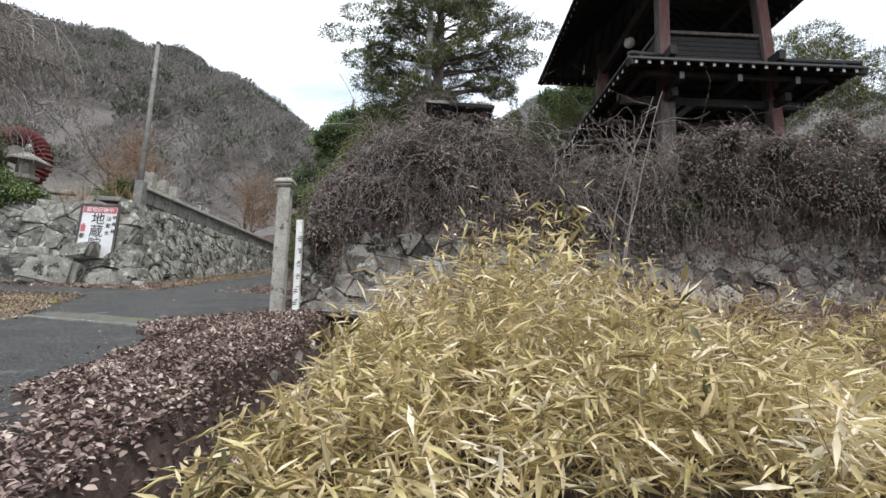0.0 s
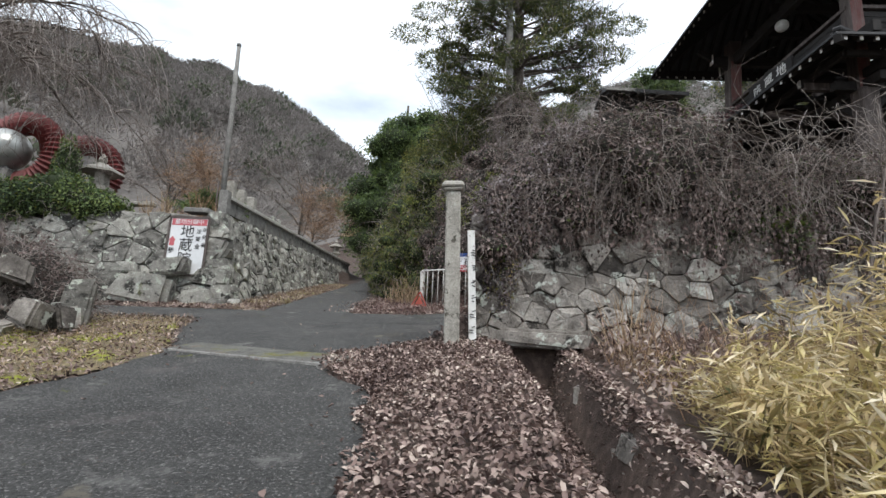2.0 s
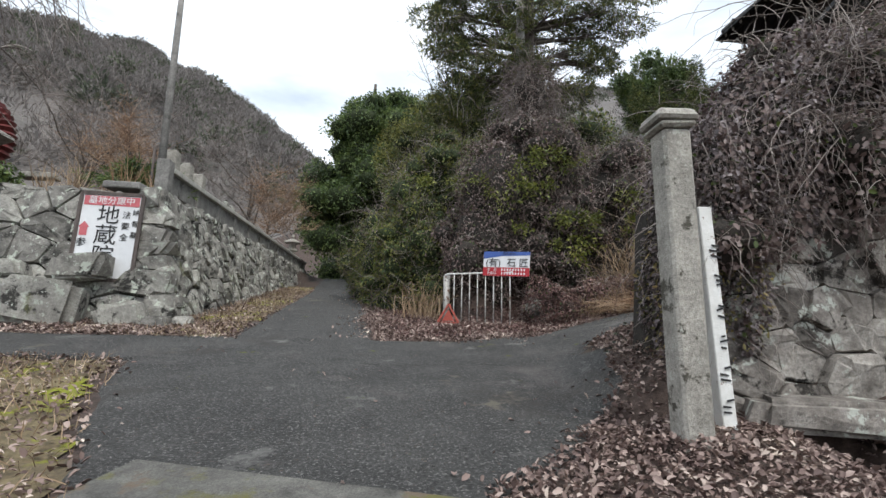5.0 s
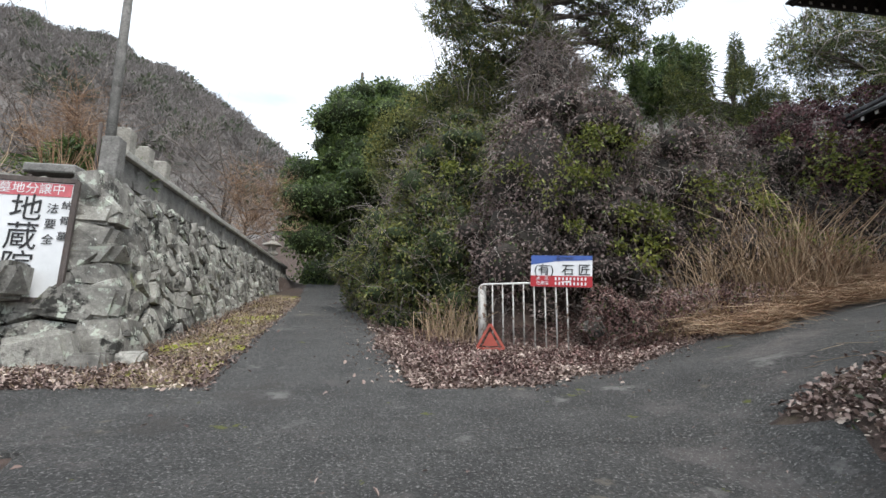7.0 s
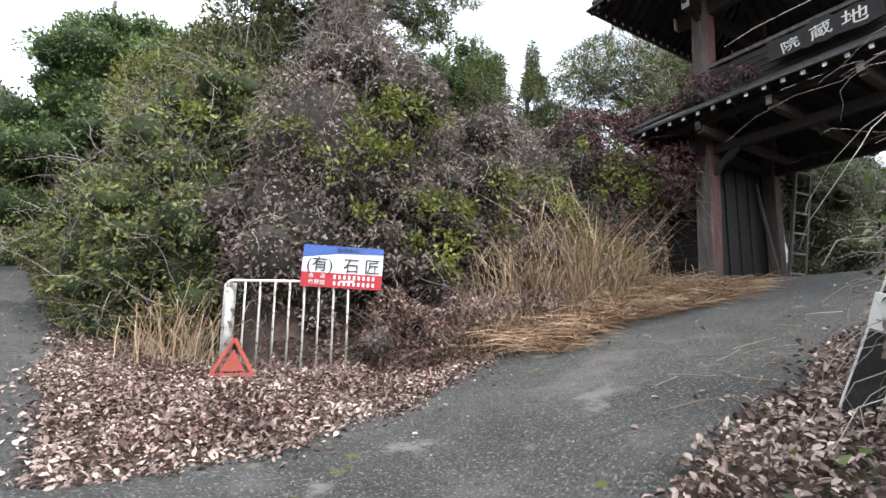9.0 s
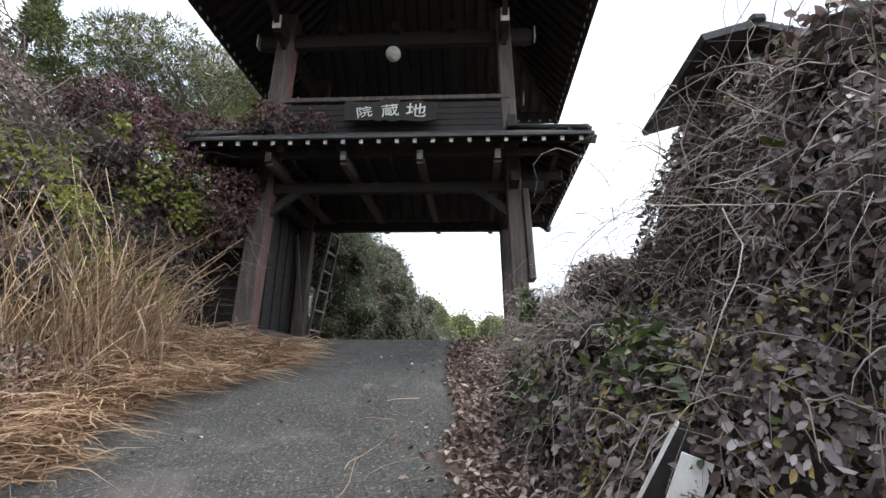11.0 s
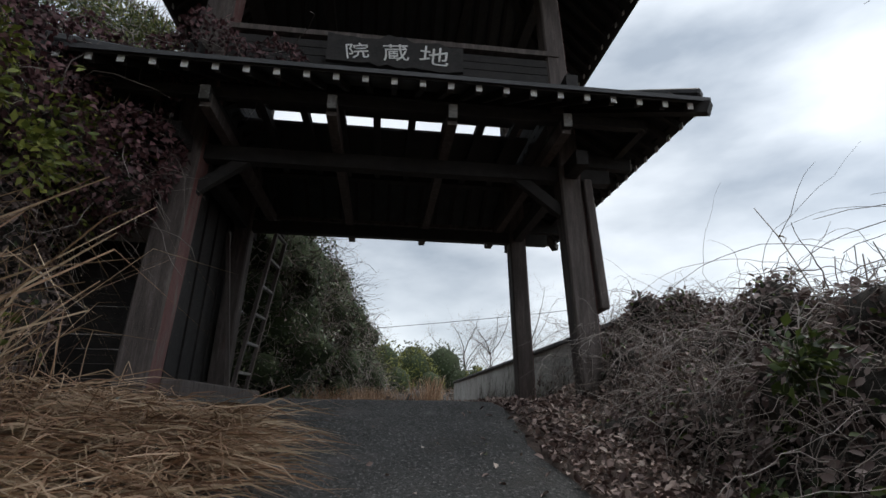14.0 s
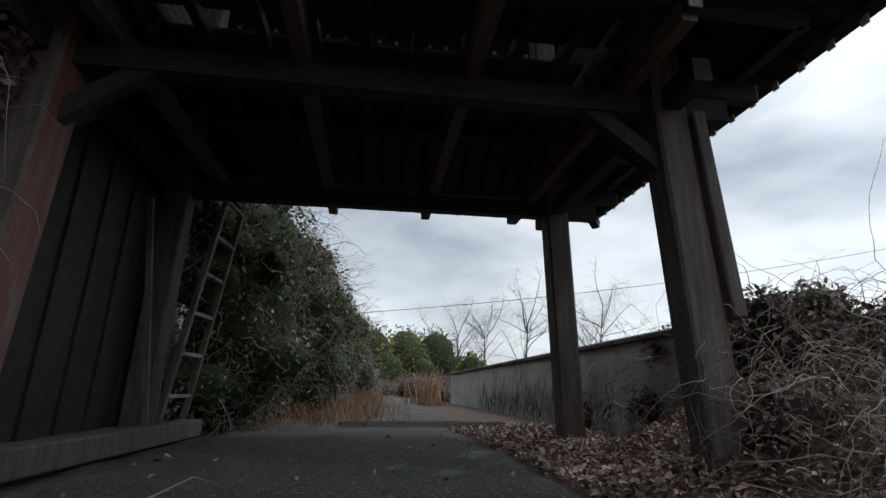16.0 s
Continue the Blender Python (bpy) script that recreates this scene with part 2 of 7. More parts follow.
# Pale, low-contrast far tones: distance haze is mixed into these colours.
M_HILL = material("hazy_far_woodland", [(0.25, (0.10, 0.092, 0.086)), (0.5, (0.14, 0.128, 0.12)), (0.75, (0.17, 0.158, 0.146))], 1.0, 0.25, 9, 0, [(0.06, 0.55, 0.1, (0.05, 0.065, 0.04))], fine=0.35)
M_FARBARE = leafy("hazy_bare_crowns", [(0.1, (0.15, 0.136, 0.128)), (0.5, (0.21, 0.192, 0.18)), (0.9, (0.28, 0.258, 0.245))], 0.95, 0.25, 0.05)
M_FARGREEN = leafy("hazy_green_crowns", [(0.1, (0.055, 0.065, 0.045)), (0.5, (0.09, 0.103, 0.068)), (0.9, (0.14, 0.155, 0.10))], 0.9, 0.2, 0.05)
M_PURPLE = leafy("purple_creeper_leaves", [(0.1, (0.03, 0.012, 0.013)), (0.5, (0.10, 0.04, 0.045)), (0.9, (0.20, 0.10, 0.10))], 0.6, 0.15)
M_STRIP = material("mossy_drain_concrete", [(0.3, (0.05, 0.048, 0.044)), (0.7, (0.15, 0.145, 0.13))], 0.9, 6, 8, 0.8, [(1.6, 0.52, 0.08, (0.11, 0.105, 0.03)), (3, 0.58, 0.06, (0.12, 0.09, 0.065))], fine=0.6, fine_scale=90)
M_CREEPER = leafy("grey_mauve_leaves", [(0.1, (0.05, 0.038, 0.04)), (0.45, (0.15, 0.12, 0.12)), (0.75, (0.27, 0.23, 0.235)), (0.97, (0.45, 0.41, 0.41))], 0.6, 0.15, 2.5)
M_WORN = material("rusty_chipped_white", [(0.3, (0.34, 0.33, 0.31)), (0.7, (0.62, 0.61, 0.58))], 0.6, 8, 7, 0.4, [(7, 0.55, 0.04, (0.16, 0.10, 0.07)), (16, 0.58, 0.04, (0.10, 0.08, 0.06))])
M_RUSSET_LITTER = leafy("russet_fallen_leaves", [(0.1, (0.05, 0.024, 0.022)), (0.45, (0.16, 0.085, 0.078)), (0.75, (0.27, 0.17, 0.15)), (0.97, (0.5, 0.42, 0.38))], 0.75, 0.05, 1.5)
M_YELLOW = leafy("yellowing_leaves", [(0.1, (0.05, 0.055, 0.02)), (0.5, (0.18, 0.16, 0.05)), (0.9, (0.42, 0.30, 0.12))], 0.5, 0.25, 2.5)


# ---- building helpers ----
def ob_from_bm(name, bm, mat, parent=None, smooth=False):
    me = bpy.data.meshes.new(name)
    bm.normal_update()
    bm.to_mesh(me)
    bm.free()
    if mat:
        me.materials.append(mat)
    if smooth:
        me.shade_smooth()
    ob = new(name, me)
    ob.parent = parent
    return ob


def part(name, bm, mat, parent, label="", smooth=False):
    ob = ob_from_bm(name, bm, mat, parent, smooth)
    return tagged(ob, label)


def empty(name, loc, label, category, group="", kind=""):
    ob = new(name)
    ob.location = loc
    return tagged(ob, label, category, group, kind)


def beam(bm, p, q, w, h, up=(0, 0, 1), bevel=0.0, taper=1.0):
    """A squared timber or bar from p to q, w wide and h high, into bm."""
    p, q = Vector(p), Vector(q)
    d = (q - p).normalized()
    u = Vector(up)
    if abs(d.dot(u)) > 0.98:
        u = Vector((1, 0, 0))
    s = d.cross(u).normalized()
    u = s.cross(d).normalized()
    vs = []
    for c, k in ((p, 1.0), (q, taper)):
        for a, b in ((-1, -1), (1, -1), (1, 1), (-1, 1)):
            vs.append(bm.verts.new(c + s * a * w / 2 * k + u * b * h / 2 * k))
    fs = [bm.faces.new([vs[i] for i in f]) for f in ((3, 2, 1, 0), (4, 5, 6, 7), (0, 1, 5, 4), (1, 2, 6, 5), (2, 3, 7, 6), (3, 0, 4, 7))]
    if bevel:
        es = {e for f in fs for e in f.edges}
        bmesh.ops.bevel(bm, geom=list(es), offset=bevel, segments=1, affect="EDGES")
    return bm


def one_beam(p, q, w, h, **k):
    return beam(bmesh.new(), p, q, w, h, **k)


def tube(bm, pts, radii, sides=6, cap=True):
    """A round limb through pts into bm."""
    pts = [Vector(p) for p in pts]
    rings = []
    ref = Vector((0.31, 0.17, 0.93))
    for i, p in enumerate(pts):
        d = (pts[min(i + 1, len(pts) - 1)] - pts[max(i - 1, 0)]).normalized()
        s = d.cross(ref)
        if s.length < 0.05:
            s = d.cross(Vector((1, 0, 0)))
        s.normalize()
        u = d.cross(s)
        r = radii[i] if hasattr(radii, "__len__") else radii
        rings.append([bm.verts.new(p + (s * math.cos(6.2832 * k / sides) + u * math.sin(6.2832 * k / sides)) * r) for k in range(sides)])
    for a, b in zip(rings, rings[1:]):
        for k in range(sides):
            bm.faces.new((a[k], a[(k + 1) % sides], b[(k + 1) % sides], b[k]))
    if cap:
        bm.faces.new(rings[0][::-1])
        bm.faces.new(rings[-1])
    return bm


def mesh_from_arrays(name, verts, faces, mat, smooth=False):
    """verts (n,3) and faces (m,k) of one size, fast."""
    me = bpy.data.meshes.new(name)
    k = faces.shape[1]
    me.vertices.add(len(verts))
    me.vertices.foreach_set("co", np.ascontiguousarray(verts, dtype=np.float32).ravel())
    me.loops.add(faces.size)
    me.loops.foreach_set("vertex_index", np.ascontiguousarray(faces, dtype=np.int32).ravel())
    me.polygons.add(len(faces))
    me.polygons.foreach_set("loop_start", np.arange(0, faces.size, k, dtype=np.int32))
    me.update(calc_edges=True)
    me.materials.append(mat)
    if smooth:
        me.shade_smooth()
    return me


def unit(v):
    return v / np.maximum(np.linalg.norm(v, axis=-1, keepdims=True), 1e-6)


def leaves_mesh(name, pos, size, mat, rng, along=None, normal=None, slim=0.5, spread=0.6, fold=0.12, oval=False):
    """Leaves as folded diamonds of four corners at pos. along: their long way; normal: the way they face."""
    n = len(pos)
    size = np.broadcast_to(np.asarray(size, float), (n,))[:, None]
    a = unit((along if along is not None else rng.normal(size=(n, 3))) + spread * rng.normal(size=(n, 3)))
    nn = (normal if normal is not None else rng.normal(size=(n, 3))) + spread * rng.normal(size=(n, 3))
    s = unit(np.cross(a, nn))
    u = np.cross(s, a)
    if oval:
        w = s * size * slim * 0.5
        v = np.stack([pos, pos + a * size * 0.25 + w * 0.8 + u * size * fold * 0.7, pos + a * size * 0.65 + w * 0.85 + u * size * fold, pos + a * size + u * size * fold * 0.3,
                      pos + a * size * 0.65 - w * 0.85 + u * size * fold, pos + a * size * 0.25 - w * 0.8 + u * size * fold * 0.7], 1).reshape(-1, 3)
        b = np.arange(n)[:, None] * 6
        f = np.concatenate([b + [[0, 1, 2]], b + [[0, 2, 3]], b + [[0, 3, 4]], b + [[0, 4, 5]]], 1).reshape(-1, 3)
        return mesh_from_arrays(name, v, f, mat)
    v = np.stack([pos, pos + a * size * 0.45 + s * size * slim * 0.5 + u * size * fold,
                  pos + a * size, pos + a * size * 0.45 - s * size * slim * 0.5 + u * size * fold], 1).reshape(-1, 3)
    b = np.arange(n)[:, None] * 4
    f = np.concatenate([b + [[0, 1, 2]], b + [[0, 2, 3]]], 1).reshape(-1, 3)
    return mesh_from_arrays(name, v, f, mat)


def blades_mesh(name, root, tip, width, mat, rng, sag=0.25):
    """Grass blades, stems or twigs: strips of two bends from root to tip."""
    n = len(root)
    d = tip - root
    L = np.linalg.norm(d, axis=1, keepdims=True)
    s = unit(np.cross(d, rng.normal(size=(n, 3))))
    w = np.broadcast_to(np.asarray(width, float), (n,))[:, None]
    hump = np.array([[0, 0, 1.0]]) * L * sag * rng.uniform(0.2, 1, (n, 1)) + s * 0.0
    p1 = root + d * 0.36 + hump * 0.75 + rng.normal(size=(n, 3)) * L * 0.03
    p2 = root + d * 0.72 + hump * 0.75 + rng.normal(size=(n, 3)) * L * 0.03
    v = np.stack([root - s * w * .5, root + s * w * .5, p1 + s * w * .45, p1 - s * w * .45, p2 + s * w * .3, p2 - s * w * .3, tip], 1).reshape(-1, 3)
    b = np.arange(n)[:, None] * 7
    f = np.concatenate([b + [[0, 1, 2]], b + [[0, 2, 3]], b + [[3, 2, 4]], b + [[3, 4, 5]], b + [[5, 4, 6]]], 1).reshape(-1, 3)
    return mesh_from_arrays(name, v, f, mat)


def sticks_mesh(name, paths, radii, mat):
    """Thin three-sided twigs; paths (n, k, 3), radii (n, k)."""
    n, k, _ = paths.shape
    d = unit(np.gradient(paths, axis=1))
    s = unit(np.cross(d, np.array([0.37, 0.21, 0.9])))
    u = np.cross(d, s)
    rings = [paths + (s * math.cos(a) + u * math.sin(a)) * radii[..., None] for a in (0, 2.094, 4.189)]
    v = np.stack(rings, 2).reshape(-1, 3)
    f = []
    base = np.arange(n)[:, None] * k * 3
    for i in range(k - 1):
        for j in range(3):
            a, b2 = i * 3 + j, i * 3 + (j + 1) % 3
            f.append(base + [[a, b2, b2 + 3]])
            f.append(base + [[a, b2 + 3, a + 3]])
    return mesh_from_arrays(name, v, np.concatenate(f, 0), mat)


def wander(rng, root, way, length, k=6, wild=0.25, droop=0.0):
    """Bending paths (n, k, 3) from root on their way."""
    n = len(root)
    p = [root]
    d = unit(way)
    step = np.broadcast_to(np.asarray(length, float), (n,))[:, None] / (k - 1)
    for i in range(k - 1):
        d = unit(d + wild * rng.normal(size=(n, 3)) - np.array([0, 0, droop]))
        p.append(p[-1] + d * step)
    return np.stack(p, 1)


def stuff(name, me, label, category, kind="stuff", parent=None):
    ob = new(name, me)
    ob.parent = parent
    return tagged(ob, "" if parent else label, "" if parent else category, "", kind)


def fbm(x, y, s=1.0, seed=0.0):
    return noise.fractal(Vector((x * s, y * s, seed)), 1.0, 2.0, 4)


def smooth(a, b, x):
    t = min(1.0, max(0.0, (x - a) / (b - a)))
    return t * t * (3 - 2 * t)


# ---- ground ----
def road_z(y):
    return 0.149 * min(y, 60) if y > -12 else -1.788


def ramp_z(x, y):
    return min(3.45, 1.70 + 0.245 * (x + 3.0) + 0.0)


def height(x, y):
    """The lie of the land, in metres."""
    z = road_z(y)
    if x > -3.2:
        r = ramp_z(x, y)
        k = smooth(7.95, 8.25, y) * smooth(-3.2, -2.0, x)
        z2 = max(z, r) if y < 15 else max(z, r * smooth(40, 15, y) + z * (1 - smooth(40, 15, y)))
        z = z * (1 - k) + z2 * k
        # bank between the ramp and the low wall
        bank = smooth(8.1, 8.3, y) * (1 - smooth(8.7, 9.7, y)) * smooth(-2.3, -1.2, x) * (1 - smooth(5, 6.5, x))
        z += 0.55 * bank
        # mound behind the fence
        mound = smooth(14.3, 16.0, y) * (1 - smooth(20, 26, y)) * smooth(-4.2, -2.6, x) * (1 - smooth(4.0, 5.0, x))
        z += 1.4 * mound
    # ditch
    if y < 7.9:
        dd = 1 - smooth(0.16, 0.36, abs(x + 1.52 + 0.05 * math.sin(y * 2)))
        z -= 0.62 * dd * smooth(1.4, 2.2, y)
        z -= 0.15 * smooth(-1.2, 0.2, x) * smooth(1.6, 2.6, y)
        # litter bank beside the ditch
        z += 0.10 * smooth(-3.4, -2.3, x) * (1 - smooth(-2.1, -1.75, x)) * smooth(1.6, 3.0, y)
    # terrace on the left
    t = smooth(-9.2, -9.45, x) * smooth(14.0, 14.25, y)
    if t:
        z = z * (1 - t) + max(z, 4.3 + (y - 13.8) * 0.055) * t
    # hillside
    d = max(0.0, y - 45) * 0.32 + max(0.0, -x - 30) * 0.42
    z += d
    if y > 18 and x > -3:
        z += 0.05 * (y - 18) * smooth(-3, 0, x) * (1 - smooth(6, 9, x))
    return z


def build_ground():
    xs = np.concatenate([np.linspace(-900, -60, 12), np.linspace(-55, -16, 14), np.arange(-14, 8.01, 0.16), np.linspace(9, 40, 20), np.linspace(50, 900, 14)])
    ys = np.concatenate([np.linspace(-900, -30, 10), np.linspace(-24, -3, 8), np.arange(-2, 18.01, 0.16), np.linspace(19, 60, 24), np.linspace(70, 900, 14)])
    v = []
    for y in ys:
        for x in xs:
            far = max(abs(x), abs(y))
            z = height(x, y) if far < 62 else height(max(-60, min(60, x)), max(-60, min(60, y)))
            near = far < 45
            v.append((x, y, z + (0.035 * fbm(x, y, 1.7) if near else 0)))
    nx, ny = len(xs), len(ys)
    i, j = np.meshgrid(np.arange(nx - 1), np.arange(ny - 1))
    a = (j * nx + i).ravel()
    f = np.stack([a, a + 1, a + 1 + nx, a + nx], 1)
    me = mesh_from_arrays("ground", np.array(v), f, M_SOIL, True)
    tagged(new("ground", me), "brown earth ground strewn with fallen leaves between the roads", "ground", "", "structure")


def interp(table, y):
    return float(np.interp(y, [p[0] for p in table], [p[1] for p in table]))


ROAD_R = [(-12, 6), (0.4, 4.0), (0.9, 0.0), (1.5, -1.9), (2.6, -2.45), (3.1, -2.95), (5.4, -3.3), (6.2, -3.95), (7.0, -4.05), (7.6, -3.4), (8.6, -2.6), (9.6, -2.3), (11.5, -2.6), (11.75, -4.8), (19.2, -5.45), (29, -6.3), (60, -9.2)]
ROAD_L = [(-12, -12), (2.6, -8.6), (3.6, -6.6), (5.4, -6.1), (6.9, -6.05), (8.5, -6.9), (10.2, -7.5), (10.5, -13.5), (11.6, -13.5), (11.7, -6.9), (22.1, -7.55), (30, -8.3), (60, -11.4)]


def build_roads():
    def strip(name, rows, label):
        bm = bmesh.new()
        grid = []
        for pts in rows:
            grid.append([bm.verts.new(p) for p in pts])
        for a, b in zip(grid, grid[1:]):
            for k in range(len(a) - 1):
                bm.faces.new((a[k], a[k + 1], b[k + 1], b[k]))
        ob = ob_from_bm(name, bm, M_ASPHALT, None, True)
        tagged(ob, label, "road", "", "structure")
    rows = []
    n = 26
    for y in np.concatenate([np.arange(-12, -2, 1.0), np.arange(-2, 18, 0.2), np.arange(18, 60, 1.0)]):
        l = interp(ROAD_L, y) + 0.16 * fbm(y, 3, 1.3)
        r = interp(ROAD_R, y) + 0.16 * fbm(y, 9, 1.3)
        pts = []
        for k in range(n + 1):
            x = l + (r - l) * k / n
            edge = 0.05 if k in (0, n) else 0.0
            z = height(x, y) if x > -9.4 else road_z(y)
            pts.append((x, y, z + 0.045 - edge * 1.6 + 0.012 * fbm(x, y, 0.7, 2)))
        rows.append(pts)
    strip("road", rows, "worn grey asphalt lane climbing between stone walls")
    rows = []
    for x in np.concatenate([np.arange(-4.9, 8, 0.2), np.arange(8, 40, 1.0)]):
        lo = 10.0 + 0.12 * fbm(x, 1, 1.3) + 0.35 * smooth(-2, 4, x) - 0.5 * smooth(8, 11, x)
        hi = interp([(-4.9, 11.7), (-4.2, 11.85), (-3.6, 12.1), (-2.6, 12.65), (-1.2, 13.3), (1.3, 14.2), (3.2, 14.2), (4, 13.3), (8, 13.2), (12, 12.6), (40, 11.5)], x) + 0.12 * fbm(x, 5, 1.3)
        pts = []
        for k in range(17):
            y = lo + (hi - lo) * k / 16
            edge = 0.05 if k in (0, 16) else 0
            pts.append((x, y, height(x, y) + 0.052 - edge * 1.6 + 0.012 * fbm(x, y, 0.7, 2)))
        rows.append([p for p in pts][::-1])
    strip("driveway", rows, "grey asphalt ramp rising to the temple gate")


build_ground()
build_roads()


# ---- dry stone walls ----
def stone_mesh(seed, mat):
    """A rough block of about one metre, its corners worn."""
    rng = random.Random(seed)
    bm = bmesh.new()
    bmesh.ops.create_cube(bm, size=1.0)
    for v in bm.verts:
        v.co += Vector([rng.uniform(-0.19, 0.13) * math.copysign(1, c) for c in v.co])
    bmesh.ops.bevel(bm, geom=list(bm.edges), offset=0.12, segments=2, affect="EDGES")
    for v in bm.verts:
        v.co += noise.noise_vector(v.co * 2.6 + Vector((seed * 3.1, 0, 0))) * 0.075
    me = bpy.data.meshes.new("stone")
    bm.to_mesh(me)
    bm.free()
    me.materials.append(mat)
    return me


STONES = [stone_mesh(i, M_STONE) for i in range(9)]
STONES_DARK = [stone_mesh(i + 20, M_STONE_DARK) for i in range(9)]


def clip_half(poly, px, py, nx, ny):
    """The part of a flat polygon on the side of point p that the way n points away from."""
    out = []
    for a, b in zip(poly, poly[1:] + poly[:1]):
        da, db = (a[0] - px) * nx + (a[1] - py) * ny, (b[0] - px) * nx + (b[1] - py) * ny
        if da <= 0:
            out.append(a)
        if (da < 0 < db) or (db < 0 < da):
            t = da / (da - db)
            out.append((a[0] + (b[0] - a[0]) * t, a[1] + (b[1] - a[1]) * t))
    return out


def stone_cells(rng, length, low, high, unit_w, unit_h):
    """Fitted rubble: irregular cells (s along the wall, z up) that meet edge to edge."""
    seeds, z = [], -unit_h
    top = max(high(s) for s in np.linspace(0, length, 12)) + unit_h
    while z < top:
        grow = 1.35 if z < 0.5 else 1.0
        h = unit_h * grow * rng.uniform(0.8, 1.15)
        s = -unit_w * rng.uniform(0.2, 1.2)
        while s < length + unit_w:
            w = unit_w * grow * rng.uniform(0.4, 1.7)
            seeds.append((s + w / 2, z + h / 2 + rng.uniform(-0.45, 0.45) * h))
            s += w
        z += h
    k = 1.25
    out = []
    pts = np.array(seeds)
    for s, z in seeds:
        if not (-0.1 < s < length + 0.1 and z < high(s) + 0.05 and z > low(s) - 0.1):
            continue
        r = unit_w * 1.3
        poly = [(max(s - r, -0.05), max(z - r, low(s) - 0.25)), (min(s + r, length + 0.02), max(z - r, low(s) - 0.25)), (min(s + r, length + 0.02), z + r), (max(s - r, -0.05), z + r)]
        near = pts[(abs(pts[:, 0] - s) < 2 * r) & (abs(pts[:, 1] - z) < 2 * r)]
        for a, b in near:
            if a == s and b == z:
                continue
            nx, ny = (a - s), (b - z) * k * k
            poly = clip_half(poly, (a + s) / 2, (b + z) / 2, nx, ny)
            if len(poly) < 3:
                break
        if len(poly) >= 3:
            poly = clip_half(poly, s, high(s) + rng.uniform(-0.05, 0.05), rng.uniform(-0.08, 0.08), 1.0)
        if len(poly) >= 3:
            w, h = max(p[0] for p in poly) - min(p[0] for p in poly), max(p[1] for p in poly) - min(p[1] for p in poly)
            if w > 0.1 and h > 0.08:
                out.append((s, z, poly))
    return out


def fitted_stone(rng, poly, mat):
    """One stone with worn corners from its outline: x along the wall, y into it, z up, about its middle."""
    cx, cz = sum(p[0] for p in poly) / len(poly), sum(p[1] for p in poly) / len(poly)
    q = []
    for a, b in zip(poly, poly[1:] + poly[:1]):
        L = math.hypot(b[0] - a[0], b[1] - a[1])
        if L < 0.03:
            continue
        for t in (0.1, 0.9):
            q.append((a[0] + (b[0] - a[0]) * t - cx, a[1] + (b[1] - a[1]) * t - cz))
    size = math.sqrt(max(0.01, sum(abs(p[0]) + abs(p[1]) for p in q) / len(q)))
    out = rng.uniform(-0.03, 0.05)
    tx, tz = rng.uniform(-0.16, 0.16), rng.uniform(-0.18, 0.12)
    rings = [[(x * 0.8, 0.28, z * 0.8) for x, z in q], [(x * 0.985, 0.02, z * 0.98) for x, z in q],
             [(x * 0.955 + rng.uniform(-.012, .012), -0.03 - out + x * tx + z * tz + rng.uniform(-.012, .012), z * 0.945 + rng.uniform(-.012, .012)) for x, z in q],
             [(x * 0.6 + rng.uniform(-.03, .03), -0.04 - out + x * tx + z * tz + rng.uniform(-0.03, 0.03) * size, z * 0.6 + rng.uniform(-.03, .03)) for x, z in q]]
    n = len(q)
    vs = [v for r in rings for v in r] + [(rng.uniform(-.03, .03), -0.045 - out + rng.uniform(-0.03, 0.02) * size, rng.uniform(-.02, .02))]
    fs = []
    for r in range(3):
        for i in range(n):
            a, b = r * n + i, r * n + (i + 1) % n
            fs.append((a, b, b + n, a + n))
    fs += [(3 * n + i, 3 * n + (i + 1) % n, 4 * n) for i in range(n)]
    me = bpy.data.meshes.new("stone")
    me.from_pydata(vs, [], fs)
    me.materials.append(mat)
    return me, cx, cz


